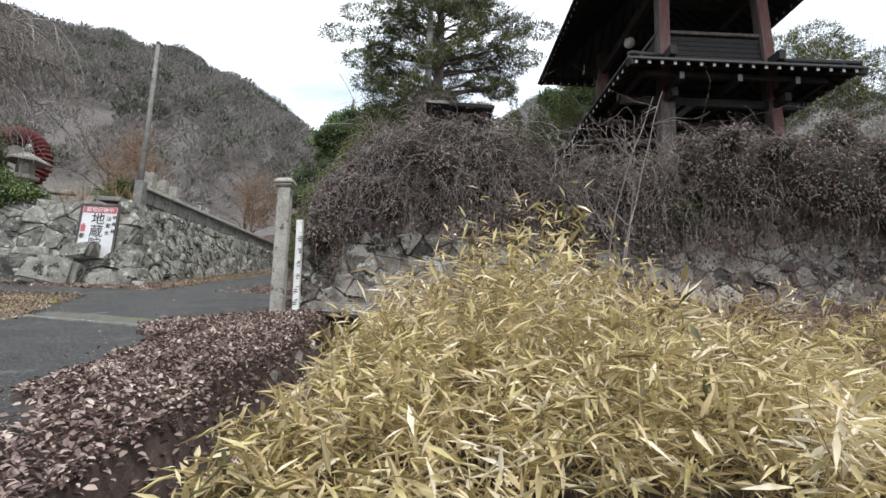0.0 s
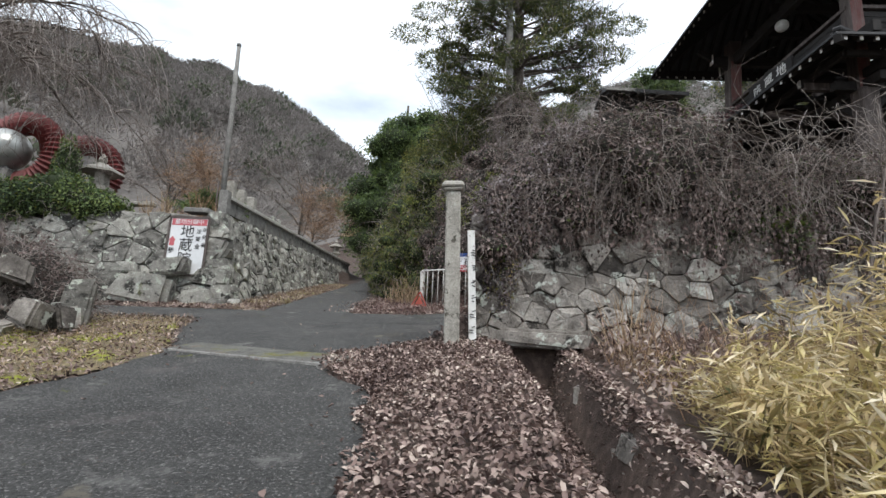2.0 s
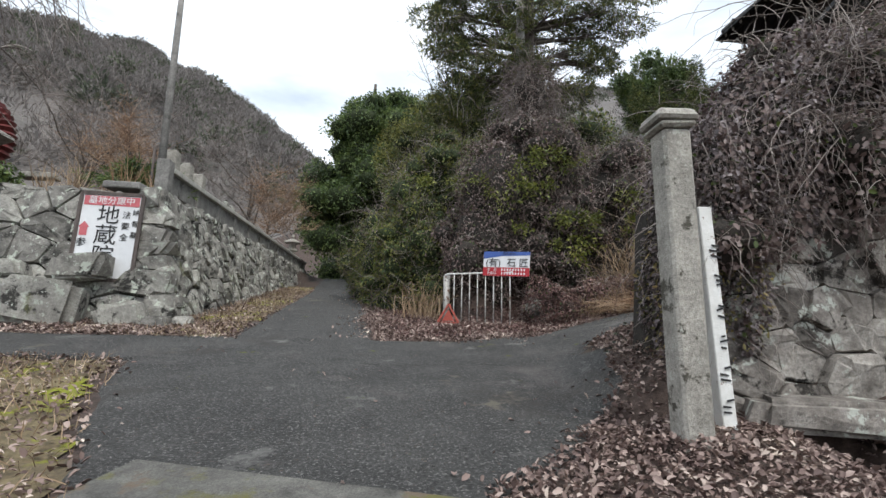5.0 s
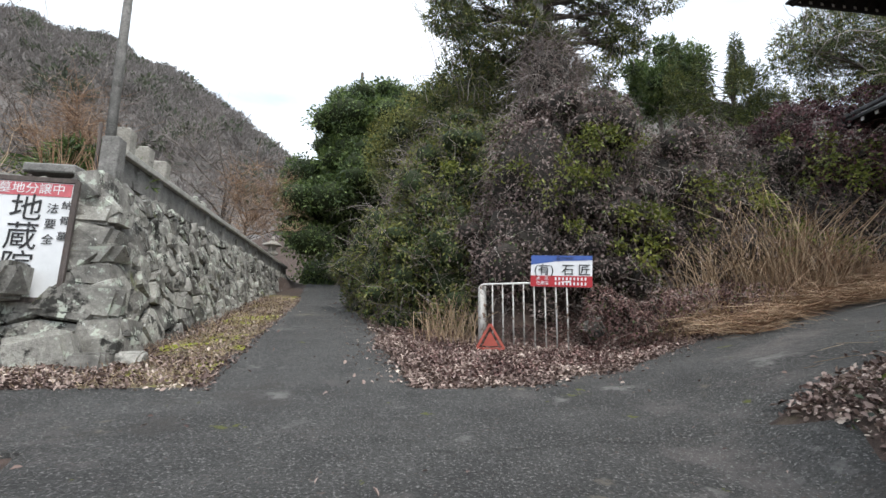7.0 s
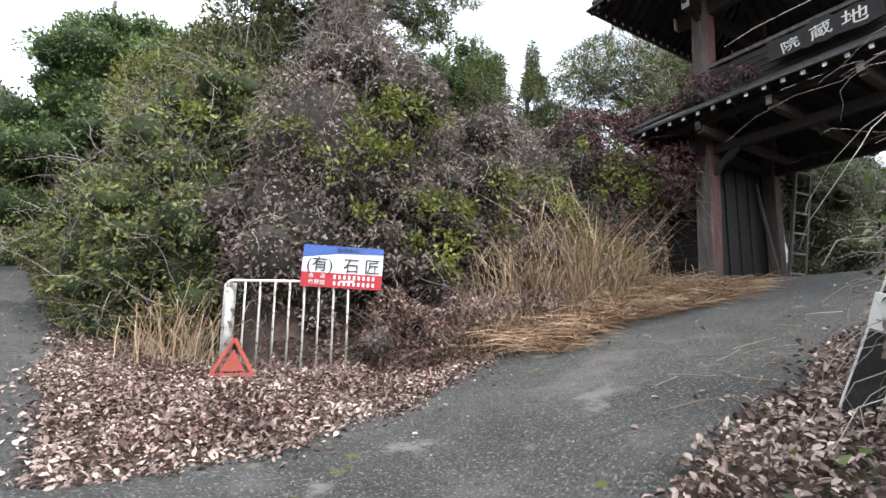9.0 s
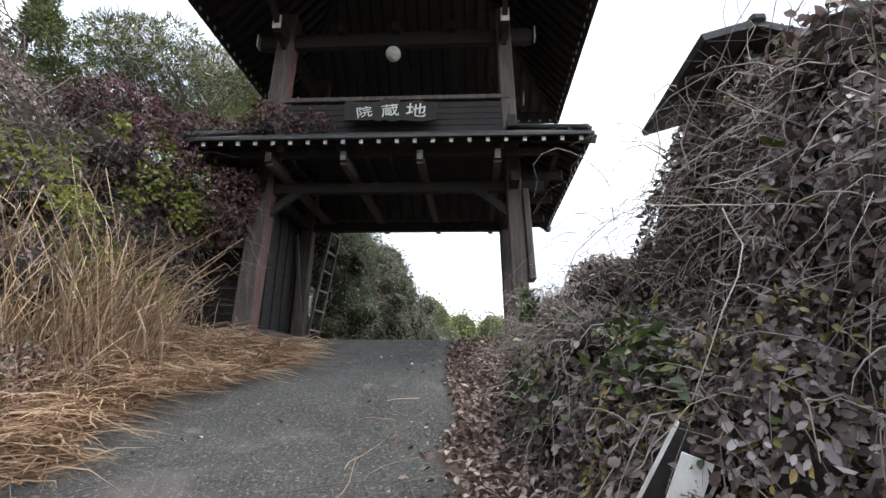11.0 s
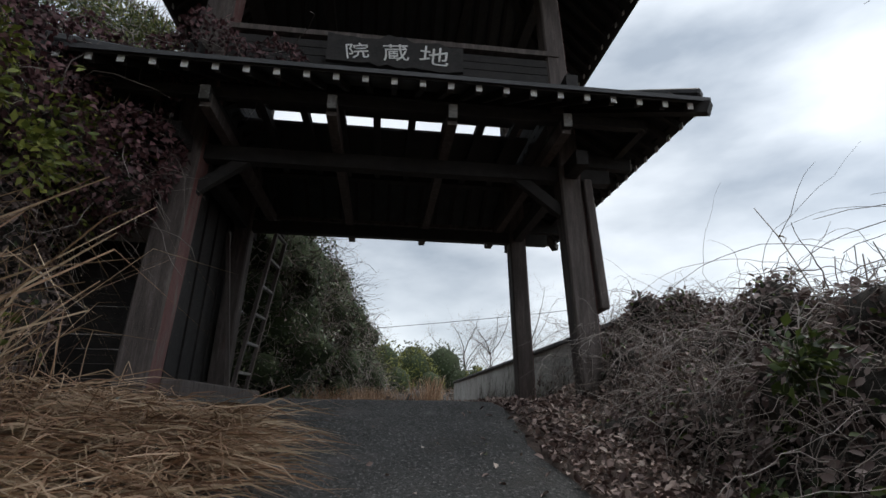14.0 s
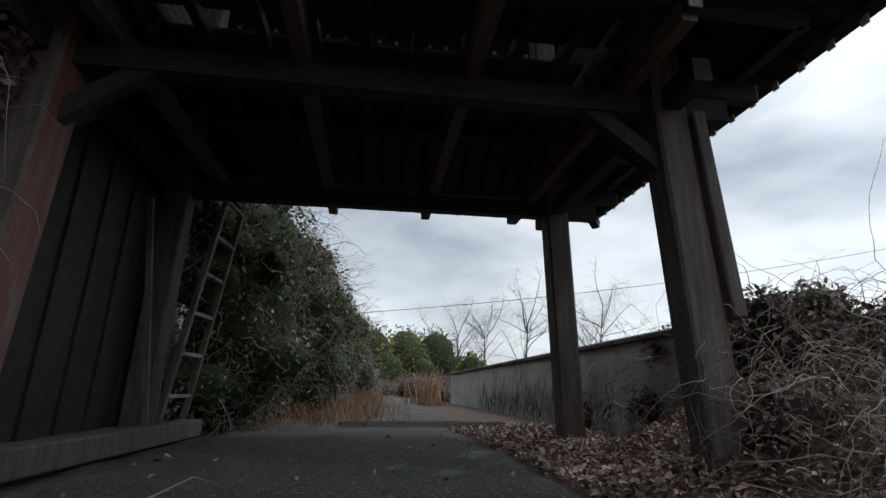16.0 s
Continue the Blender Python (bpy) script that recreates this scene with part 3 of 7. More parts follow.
def stone_wall(name, p0, p1, z0, z1, batter, unit_w, unit_h, seed, meshes, label, limit=300, cut0=0.0, cut1=0.0):
    """A battered wall from p0 to p1 (its face to the right of that way); z0 and z1 give foot and top by the share of the way."""
    rng = random.Random(seed)
    p0, p1 = Vector((*p0, 0)), Vector((*p1, 0))
    d = p1 - p0
    L = d.length
    d.normalize()
    face = Vector((d.y, -d.x, 0))
    bm = bmesh.new()
    n = max(2, int(L / 1.5))
    cols = []
    for i in range(n + 1):
        f = i / n
        a, b = z0(f), z1(f)
        q = p0 + d * (L * f)
        foot, head = q - face * 0.16, q - face * (0.16 + batter * (b - a))
        e = (cut0 if i == 0 else -cut1 if i == n else 0)
        foot += d * (0.16 * (1 if e > 0 else -1 if e < 0 else 0))
        head += d * (e * (b - a) + 0.16 * (1 if e > 0 else -1 if e < 0 else 0))
        cols.append([bm.verts.new((foot.x, foot.y, a - 0.5)), bm.verts.new((head.x, head.y, b - 0.08)),
                     bm.verts.new((head.x - face.x * 0.6, head.y - face.y * 0.6, b - 0.08)), bm.verts.new((foot.x - face.x * 1.0, foot.y - face.y * 1.0, a - 0.5))])
    for a, b in zip(cols, cols[1:]):
        for k in range(4):
            bm.faces.new((a[k], b[k], b[(k + 1) % 4], a[(k + 1) % 4]))
    bm.faces.new(cols[0])
    bm.faces.new(cols[-1][::-1])
    bmesh.ops.recalc_face_normals(bm, faces=bm.faces)
    wall = ob_from_bm(name, bm, M_GAP)
    tagged(wall, label, "wall", "", "structure")
    lo = min(z0(0), z0(1))
    todo = stone_cells(rng, L, lambda s: z0(s / L) - lo - 0.15, lambda s: z1(s / L) - lo, unit_w, unit_h)
    todo = [t for t in todo if cut0 * t[1] < t[0] - 0.1 and t[0] + 0.1 < L - cut1 * t[1]] if cut0 or cut1 else todo
    todo.sort(key=lambda t: t[0], reverse=cut1 > 0)
    rest = []
    ang = math.atan2(d.y, d.x)
    for i, (s, z, poly) in enumerate(todo):
        me, cs, cz = fitted_stone(rng, poly, meshes[0].materials[0])
        q = p0 + d * cs
        zz = cz + lo
        q = q - face * (batter * (zz - z0(cs / L)) + 0.045)
        m = Matrix.LocRotScale((q.x, q.y, zz), Euler((-math.atan(batter), 0, ang)), Vector((1, 1, 1)))
        if i < limit:
            o = new("stone", me)
            o.matrix_world = m
            o.parent = wall
        else:
            rest.append((me, m))
    if rest:
        vs, fs, base = [], [], 0
        for me, m in rest:
            vs += [m @ v.co for v in me.vertices]
            fs += [[base + k for k in p.vertices] for p in me.polygons]
            base = len(vs)
        m2 = bpy.data.meshes.new("stones")
        m2.from_pydata(vs, [], fs)
        m2.materials.append(meshes[0].materials[0])
        stuff("far_stones", m2, "", "", "stuff", wall)
    return wall


# ---- foliage masses ----
def on_blobs(rng, blobs, n, inner=0.0, low=None):
    """n points on the outside of a heap of ellipsoids (x, y, z, rx, ry, rz), with their outward ways."""
    B = np.array(blobs, float)
    area = B[:, 3] * B[:, 4] + B[:, 4] * B[:, 5] + B[:, 3] * B[:, 5]
    P, N = [], []
    got = 0
    while got < n:
        m = int((n - got) * 1.8) + 50
        i = rng.choice(len(B), m, p=area / area.sum())
        u = unit(rng.normal(size=(m, 3)))
        r = B[i, 3:]
        k = 1 + 0.16 * np.sin(u[:, :1] * 7 + i[:, None]) * np.cos(u[:, 1:2] * 6 + 2 * i[:, None]) - inner * rng.random((m, 1))
        p = B[i, :3] + u * r * k
        ok = np.ones(m, bool)
        for b in B:
            q = ((p - b[:3]) / b[3:]) ** 2
            ok &= q.sum(1) > (0.90 - inner) ** 2
        if low is not None:
            ok &= p[:, 2] > low
        P.append(p[ok])
        N.append(unit(u[ok] / r[ok]))
        got += int(ok.sum())
    return np.concatenate(P)[:n], np.concatenate(N)[:n]


def lumpy(blobs, seed, n, size, keep=lambda x, y, z: True):
    """The same heap with n smaller lumps on its outside, for an uneven outline."""
    rng = np.random.default_rng(seed)
    p, _ = on_blobs(rng, blobs, n)
    return list(blobs) + [(x, y, z, size * a, size * b, size * c) for (x, y, z), (a, b, c) in zip(p, rng.uniform(0.5, 1.25, (n, 3))) if keep(x, y, z)]


def core_mesh(blobs, scale, mat, seed=0, subdiv=3):
    bm = bmesh.new()
    for i, (x, y, z, rx, ry, rz) in enumerate(blobs):
        r = bmesh.ops.create_icosphere(bm, subdivisions=subdiv, radius=1.0)
        for v in r["verts"]:
            k = scale * (1 + 0.22 * noise.noise(v.co * 2.2 + Vector((i * 5.1, seed, 0))))
            v.co = Vector((x + v.co.x * rx * k, y + v.co.y * ry * k, z + v.co.z * rz * k))
    me = bpy.data.meshes.new("core")
    bm.to_mesh(me)
    bm.free()
    me.materials.append(mat)
    me.shade_smooth()
    return me


# Near-black cores: the shade deep inside the growth is put into the colour.
M_SHADE = material("shade_core", [(0.3, (0.012, 0.011, 0.009)), (0.7, (0.05, 0.042, 0.035))], 1.0, 7, 8, 1.0)
M_SHADE_GREEN = material("green_shade_core", [(0.3, (0.012, 0.020, 0.008)), (0.7, (0.045, 0.062, 0.022))], 1.0, 7, 8, 1.0)


def bush(name, blobs, layers, label, category="bush", seed=1, core=0.86, twigs=0, twig_len=0.8, shade=None, twig_r=0.004, droop=0.15, oval=False, hang=0.5):
    """A heap of growth. layers: (part name, material, count, leaf size, slimness)."""
    rng = np.random.default_rng(seed)
    B = np.array(blobs)
    base = empty(name, (float(B[0, 0]), float(B[0, 1]), float((B[:, 2] - B[:, 5]).min())), label, category)
    inv = Matrix.Translation(-base.location)

    def add(nm, me, lab=""):
        o = new(nm, me)
        o.parent = base
        o.matrix_parent_inverse = inv
        return tagged(o, lab, "", "", "stuff" if nm != "shade_core" else "")
    # dark lumps stand in for the shade inside the heap
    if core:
        add("shade_core", core_mesh(blobs, core, shade or M_SHADE, seed))
    for nm, mat, count, size, slim, lab in layers:
        p, nn = on_blobs(rng, blobs, count, 0.12)
        along = unit(nn * 0.5 + np.array([0, 0, -hang]) + 0.5 * rng.normal(size=p.shape))
        add(nm, leaves_mesh(nm, p, size * rng.uniform(0.5, 1.3, count), mat, rng, along, nn, slim, 0.5, 0.12, oval), lab)
    if twigs:
        p, nn = on_blobs(rng, blobs, twigs, 0.1)
        way = unit(nn * 0.7 + rng.normal(size=p.shape) * 0.8 + np.array([0, 0, 0.25]))
        ln = twig_len * rng.uniform(0.3, 1.3, twigs)
        paths = wander(rng, p, way, ln, 6, 0.35, droop)
        rad = np.linspace(1, 0.35, 6)[None] * twig_r * rng.uniform(0.6, 1.8, (twigs, 1))
        add("twig_spray", sticks_mesh("twigs", paths, rad, M_TWIG), "bare grey twigs")
    return base


def tree(name, foot, height_m, blobs, layers, label, trunk_r=0.2, seed=1, core=0.0, limbs=10, lean=(0, 0), shade=None, twigs=0, twig_len=0.8, bark=None):
    """A tree: trunk, limbs that reach into each clump, and crown."""
    rng = np.random.default_rng(seed)
    R = random.Random(seed)
    base = empty(name, foot, label, "tree")
    inv = Matrix.Translation(-Vector(foot))
    bm = bmesh.new()
    foot = Vector(foot)
    top = foot + Vector((lean[0], lean[1], height_m))
    pts = [foot.lerp(top, i / 7) + Vector((R.uniform(-1, 1), R.uniform(-1, 1), 0)) * trunk_r * 0.6 * (i > 0) for i in range(8)]
    tube(bm, pts, [trunk_r * (1.25 - 1.0 * i / 7) for i in range(8)], 9)
    o = ob_from_bm("trunk", bm, bark or M_BARK, None, True)
    o.parent, o.matrix_parent_inverse = base, inv
    bm = bmesh.new()
    for b in blobs[:limbs]:
        c = Vector(b[:3])
        k = min(0.95, max(0.15, (c.z - foot.z - 0.3 * (c - top).xy.length) / height_m))
        s = foot.lerp(top, k)
        mid = s.lerp(c, 0.5) + Vector((R.uniform(-.2, .2), R.uniform(-.2, .2), 0.1)) * (c - s).length * 0.4
        r = trunk_r * 0.42 * (1.2 - k)
        tube(bm, [s, s.lerp(mid, 0.5), mid, mid.lerp(c, 0.6), c], [r, r * .8, r * .6, r * .4, r * .2], 5)
        for _ in range(5):
            e = c + Vector((R.gauss(0, 1) * b[3], R.gauss(0, 1) * b[4], R.gauss(0, 1) * b[5])) * 0.6
            tube(bm, [mid, mid.lerp(e, 0.5) + Vector((0, 0, .1)), e], [r * .4, r * .25, r * .1], 4)
    o = ob_from_bm("limb_work", bm, bark or M_BARK, None, True)
    o.parent, o.matrix_parent_inverse = base, inv
    # dark lumps painted as the crown's inner shade
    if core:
        o = new("green_shade_core", core_mesh(blobs, core, shade or M_SHADE_GREEN, seed, 2))
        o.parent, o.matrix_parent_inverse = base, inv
    for nm, mat, count, size, slim, lab in layers:
        p, nn = on_blobs(rng, blobs, count, 0.35)
        o = new(nm, leaves_mesh(nm, p, size * rng.uniform(0.5, 1.3, count), mat, rng, unit(nn + np.array([0, 0, 0.1])), nn, slim, 0.7))
        o.parent, o.matrix_parent_inverse = base, inv
        tagged(o, lab, "", "", "stuff")
    if twigs:
        p, nn = on_blobs(rng, blobs, twigs, 0.5)
        paths = wander(rng, p, nn + np.array([0, 0, 0.3]), twig_len * rng.uniform(0.5, 1.2, twigs), 5, 0.3)
        rad = np.linspace(1, 0.3, 5)[None] * 0.012 * rng.uniform(0.6, 1.5, (twigs, 1))
        o = new("twig_spray", sticks_mesh("twigs", paths, rad, M_TWIG))
        o.parent, o.matrix_parent_inverse = base, inv
        tagged(o, "", "", "", "stuff")
    return base


def rand_blobs(seed, centre, spread, n, r, flat=0.7):
    R = random.Random(seed)
    out = []
    for _ in range(n):
        while True:
            a, b, c = R.uniform(-1, 1), R.uniform(-1, 1), R.uniform(-1, 1)
            if a * a + b * b + c * c < 1:
                break
        k = R.uniform(0.7, 1.3) * r
        out.append((centre[0] + a * spread[0], centre[1] + b * spread[1], centre[2] + c * spread[2], k, k, k * flat))
    return out


# ---- hills ----
def hill(name, az0, az1, crest, r0, r1, foot_z, label, seed, trees_bare, trees_green):
    """A wooded slope round the road's start: crest gives the height angle of the ridge by azimuth (degrees left of ahead)."""
    rng = np.random.default_rng(seed)
    cx, cy = -4.0, 4.0
    na, nr = 90, 26
    v = []

    def at(f, g):
        az = az0 + (az1 - az0) * f
        r = r0 + (r1 - r0) * g
        el = math.tan(radians(interp(crest, az))) * r1 + 2.5
        z = foot_z(r, az) * (1 - g) + el * (g ** 0.8) + 3.0 * fbm(az * 0.3, r * 0.05, 1.0, seed) * g
        return (cx - r * math.sin(radians(az)), cy + r * math.cos(radians(az)), z)
    for i in range(nr):
        for j in range(na):
            v.append(at(j / (na - 1), i / (nr - 1)))
    for j in range(na):
        p = at(j / (na - 1), 1)
        v.append((cx + (p[0] - cx) * 1.6, cy + (p[1] - cy) * 1.6, p[2] * 0.3))
    i, j = np.meshgrid(np.arange(na - 1), np.arange(nr))
    a = (j * na + i).ravel()
    f = np.stack([a, a + 1, a + 1 + na, a + na], 1)
    h = new(name, mesh_from_arrays(name, np.array(v), f, M_HILL, True))
    tagged(h, label, "hill", "", "structure")
    for nm, mat, count, size, lab in (("far_bare_trees", M_FARBARE, trees_bare, 0.62, "grey-brown leafless woodland covering the hillside"), ("far_evergreens", M_FARGREEN, trees_green, 0.6, "dark evergreen trees scattered over the wooded hillside")):
        P, N, S = [], [], []
        for _ in range(count):
            ff, g = rng.random(), rng.random() ** 0.7
            if rng.random() < 0.3:
                g = rng.uniform(0.93, 1.0)
            c = np.array(at(ff, g))
            r = rng.uniform(1.2, 2.6)
            m = 95
            u = unit(rng.normal(size=(m, 3)))
            u[:, 2] = np.abs(u[:, 2]) * 1.1
            P.append(c + [0, 0, r * 0.7] + u * r * rng.uniform(0.5, 1.05, (m, 1)))
            N.append(u)
        P, N = np.concatenate(P), np.concatenate(N)
        me = leaves_mesh(nm, P, size * rng.uniform(0.6, 1.6, len(P)), mat, rng, N + np.array([0, 0, 0.6]), N, 0.26 if mat is M_FARBARE else 0.5, 0.6)
        stuff(nm, me, lab, "woodland")


hill("hill_left", 4, 75, [(4, 13), (8, 16), (11, 18.2), (14, 20), (16.5, 21.7), (20, 23.4), (24, 24.7), (28, 25.4), (37, 25.1), (43, 24), (75, 21)], 48, 150, lambda r, a: 7.0, "steep wooded hill in winter grey and brown", 3, 2600, 500)
hill("hill_right", -70, 9, [(-70, 13), (-44, 20.5), (-30, 25), (-20, 27), (-12, 25), (-6, 21), (0, 16), (9, 12.0)], 62, 230, lambda r, a: 8.0, "distant wooded hill behind the evergreens", 5, 1300, 400)


# ---- gate tower ----
CX, CY = 5.78, 11.5


def korobi(sx, sy, z):
    """Where a corner post's axis stands at height z."""
    k = (z - 3.5) / 5.7
    return (CX + sx * (1.24 - 0.16 * k), CY + 0.05 + sy * (2.2 - 0.22 * k), z)


def build_tower():
    tower = empty("gate_tower", (CX, CY, 3.45), "weathered dark timber temple gate tower with two tiled roofs", "gate tower")
    inv = Matrix.Translation(-tower.location)

    def add(name, bm, mat, label="", parent=None, smooth_it=False):
        o = ob_from_bm(name, bm, mat, None, smooth_it)
        o.parent = parent or tower
        o.matrix_parent_inverse = (parent or tower).matrix_world.inverted() if parent else inv
        return tagged(o, label)
    for sx in (-1, 1):
        for sy in (-1, 1):
            a, b = korobi(sx, sy, 3.42), korobi(sx, sy, 9.5)
            w = 0.31 if (sx, sy) == (-1, 1) else 0.25
            add("post", one_beam(a, b, w, w, up=(1, 0, 0), bevel=0.02), M_WOOD, "weathered post with faded red paint")
    # tie beams
    for z, w, h in ((6.04, 0.13, 0.17), (7.0, 0.14, 0.2), (8.95, 0.14, 0.26)):
        for sx in (-1, 1):
            a, b = korobi(sx, -1, z), korobi(sx, 1, z)
            add("tie_beam", one_beam((a[0], a[1] - 0.5, z), (b[0], b[1] + 0.5, z), w, h), M_WOOD_DARK_SHADED)
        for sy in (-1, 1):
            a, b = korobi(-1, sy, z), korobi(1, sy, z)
            add("tie_beam", one_beam((a[0] - 0.5, a[1], z + 0.01), (b[0] + 0.5, b[1], z + 0.01), w, h), M_WOOD_DARK_SHADED)
    for y in (9.74, 10.91, 12.09, 13.26):
        add("joist", one_beam((CX - 2.0, y, 6.19), (CX + 1.95, y, 6.19), 0.1, 0.14), M_WOOD)
    # braces
    for sx in (-1,):
        for sy in (-1, 1):
            a, b = korobi(sx, sy, 5.5), korobi(sx, sy, 6.0)
            add("brace", one_beam(a, (b[0], b[1] - sy * 0.6, 6.0), 0.09, 0.12), M_WOOD_DARK_SHADED)
            add("brace", one_beam((a[0], a[1], 5.5), (b[0] - sx * 0.6, b[1], 6.0), 0.09, 0.12), M_WOOD_DARK_SHADED)
    # skirt roof and top roof
    skirt_roof(add, 2.3, 3.09, 6.36, 1.1, 1.95, 7.02, "lower_roof", open_slit=True)
    skirt_roof(add, 2.63, 3.45, 9.28, 0.15, 1.5, 11.4, "upper_roof")
    # belfry parapet
    for sx in (-1, 1):
        x = CX + sx * 1.22
        for i in range(5 if sx < 0 else 4):
            add("parapet_board", one_beam((x, CY - 2.0, 7.1 + i * 0.11), (x, CY + 2.0, 7.1 + i * 0.11), 0.03, 0.10), M_WOOD_DARK_SHADED)
        add("handrail", one_beam((x - sx * 0.0, CY - 2.02, 7.68), (x, CY + 2.02, 7.68), 0.09, 0.07), M_WOOD)
    for sy in (-1, 1):
        y = CY + sy * 2.03
        for i in range(5):
            add("parapet_board", one_beam((CX - 1.1, y, 7.1 + i * 0.11), (CX + 1.1, y, 7.1 + i * 0.11), 0.03, 0.10), M_WOOD_DARK_SHADED)
        add("handrail", one_beam((CX - 1.1, y, 7.68), (CX + 1.1, y, 7.68), 0.09, 0.07), M_WOOD)
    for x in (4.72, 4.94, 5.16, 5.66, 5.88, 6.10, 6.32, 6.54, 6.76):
        add("floor_plank", one_beam((x, 9.6, 7.06), (x, 13.5, 7.06), 0.215, 0.04), M_WOOD_DARK_SHADED)
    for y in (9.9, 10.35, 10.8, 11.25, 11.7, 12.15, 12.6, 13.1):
        add("floor_joist", one_beam((CX - 1.2, y, 6.98), (CX + 1.2, y, 6.98), 0.09, 0.12), M_WOOD_DARK_SHADED)
    return tower


def skirt_roof(add, ex, ey, ez, bx, by, bz, name, open_slit=False):
    """A hipped roof from its eaves (half sizes ex, ey at height ez) up to bx, by at bz, with rafters, battens and tiles."""
    th = 0.09
    out = [(-1, -1), (1, -1), (1, 1), (-1, 1)]
    for i in range(4):
        (ax, ay), (cx2, cy2) = out[i], out[(i + 1) % 4]
        e0, e1 = Vector((CX + ax * ex, CY + ay * ey, ez)), Vector((CX + cx2 * ex, CY + cy2 * ey, ez))
        b0, b1 = Vector((CX + ax * bx, CY + ay * by, bz)), Vector((CX + cx2 * bx, CY + cy2 * by, bz))
        up = Vector((0, 0, th))
        front = i == 3

        def slab(f0, f1, nm, mat, lift, thick):
            bm = bmesh.new()
            q = [e0.lerp(b0, f0), e1.lerp(b1, f0), e1.lerp(b1, f1), e0.lerp(b0, f1)]
            vs = [bm.verts.new(p + Vector((0, 0, lift))) for p in q] + [bm.verts.new(p + Vector((0, 0, lift + thick))) for p in q]
            for f in ((3, 2, 1, 0), (4, 5, 6, 7), (0, 1, 5, 4), (1, 2, 6, 5), (2, 3, 7, 6), (3, 0, 4, 7)):
                bm.faces.new([vs[k] for k in f])
            return add(nm, bm, mat)
        slab(0.0, 1.0, name + "_boarding", M_WOOD_DARK_SHADED, 0.07, 0.03)
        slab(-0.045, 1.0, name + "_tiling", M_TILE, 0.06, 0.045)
        slab(-0.02, 0.05, "eave_board", M_WOOD_DARK_SHADED, 0.03, 0.05)
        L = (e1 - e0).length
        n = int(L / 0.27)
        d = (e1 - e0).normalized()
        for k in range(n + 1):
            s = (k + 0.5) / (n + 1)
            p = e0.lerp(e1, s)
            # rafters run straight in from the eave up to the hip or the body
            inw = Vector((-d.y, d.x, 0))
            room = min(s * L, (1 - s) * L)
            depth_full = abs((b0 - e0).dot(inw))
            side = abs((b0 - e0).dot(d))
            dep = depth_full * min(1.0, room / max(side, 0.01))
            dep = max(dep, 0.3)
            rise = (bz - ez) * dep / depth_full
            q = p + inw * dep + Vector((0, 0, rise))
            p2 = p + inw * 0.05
            add("rafter", one_beam((p2.x, p2.y, ez + 0.0), (q.x, q.y, q.z + 0.02), 0.06, 0.07), M_WOOD_DARK_SHADED)
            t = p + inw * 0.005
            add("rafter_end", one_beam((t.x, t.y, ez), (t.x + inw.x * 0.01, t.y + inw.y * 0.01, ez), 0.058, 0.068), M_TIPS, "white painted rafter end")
        add("hip_rafter", one_beam(e0 - Vector((0, 0, 0.02)) + (e0 - b0).normalized() * 0.06, b0 - Vector((0, 0, 0.05)), 0.11, 0.12), M_WOOD_DARK_SHADED)
        add("hip_tiling", one_beam(e0 + Vector((0, 0, 0.15)), b0 + Vector((0, 0, 0.15)), 0.14, 0.08, bevel=0.02), M_TILE)
        # brackets under the eave
        if ez < 7:
            for k in range(4 if i % 2 else 3):
                s = (k + 0.5) / (4 if i % 2 else 3)
                p = e0.lerp(e1, 0.12 + 0.76 * s)
                inw = Vector((-d.y, d.x, 0))
                a = p + inw * 0.25
                b = p + inw * 1.15
                add("bracket_arm", one_beam((a.x, a.y, ez - 0.12), (b.x, b.y, ez - 0.1), 0.09, 0.15), M_WOOD_DARK_SHADED)
                e = p + inw * 0.245
                add("bracket_end", one_beam((e.x - inw.x * 0.01, e.y - inw.y * 0.01, ez - 0.12), (e.x, e.y, ez - 0.12), 0.088, 0.148), M_CONC, "pale weathered bracket end")
            add("purlin", one_beam(e0 + Vector((d.y * -0.42, d.x * 0.42, 0)) + d * 0.42 + Vector((0, 0, -0.02)), e1 + Vector((d.y * -0.42, d.x * 0.42, 0)) - d * 0.42 + Vector((0, 0, -0.02)), 0.08, 0.1), M_WOOD_DARK_SHADED)
    if ez > 8:
        add("ridge", one_beam((CX, CY - 1.6, bz + 0.15), (CX, CY + 1.6, bz + 0.15), 0.3, 0.35, bevel=0.04), M_TILE)
        bm = bmesh.new()
        bmesh.ops.create_cube(bm, size=1)
        for v in bm.verts:
            v.co = Vector((CX + v.co.x * 0.3, CY + v.co.y * 3.0, bz + v.co.z * 0.1))
        add("ridge_base", bm, M_WOOD_DARK_SHADED)


TOWER = build_tower()



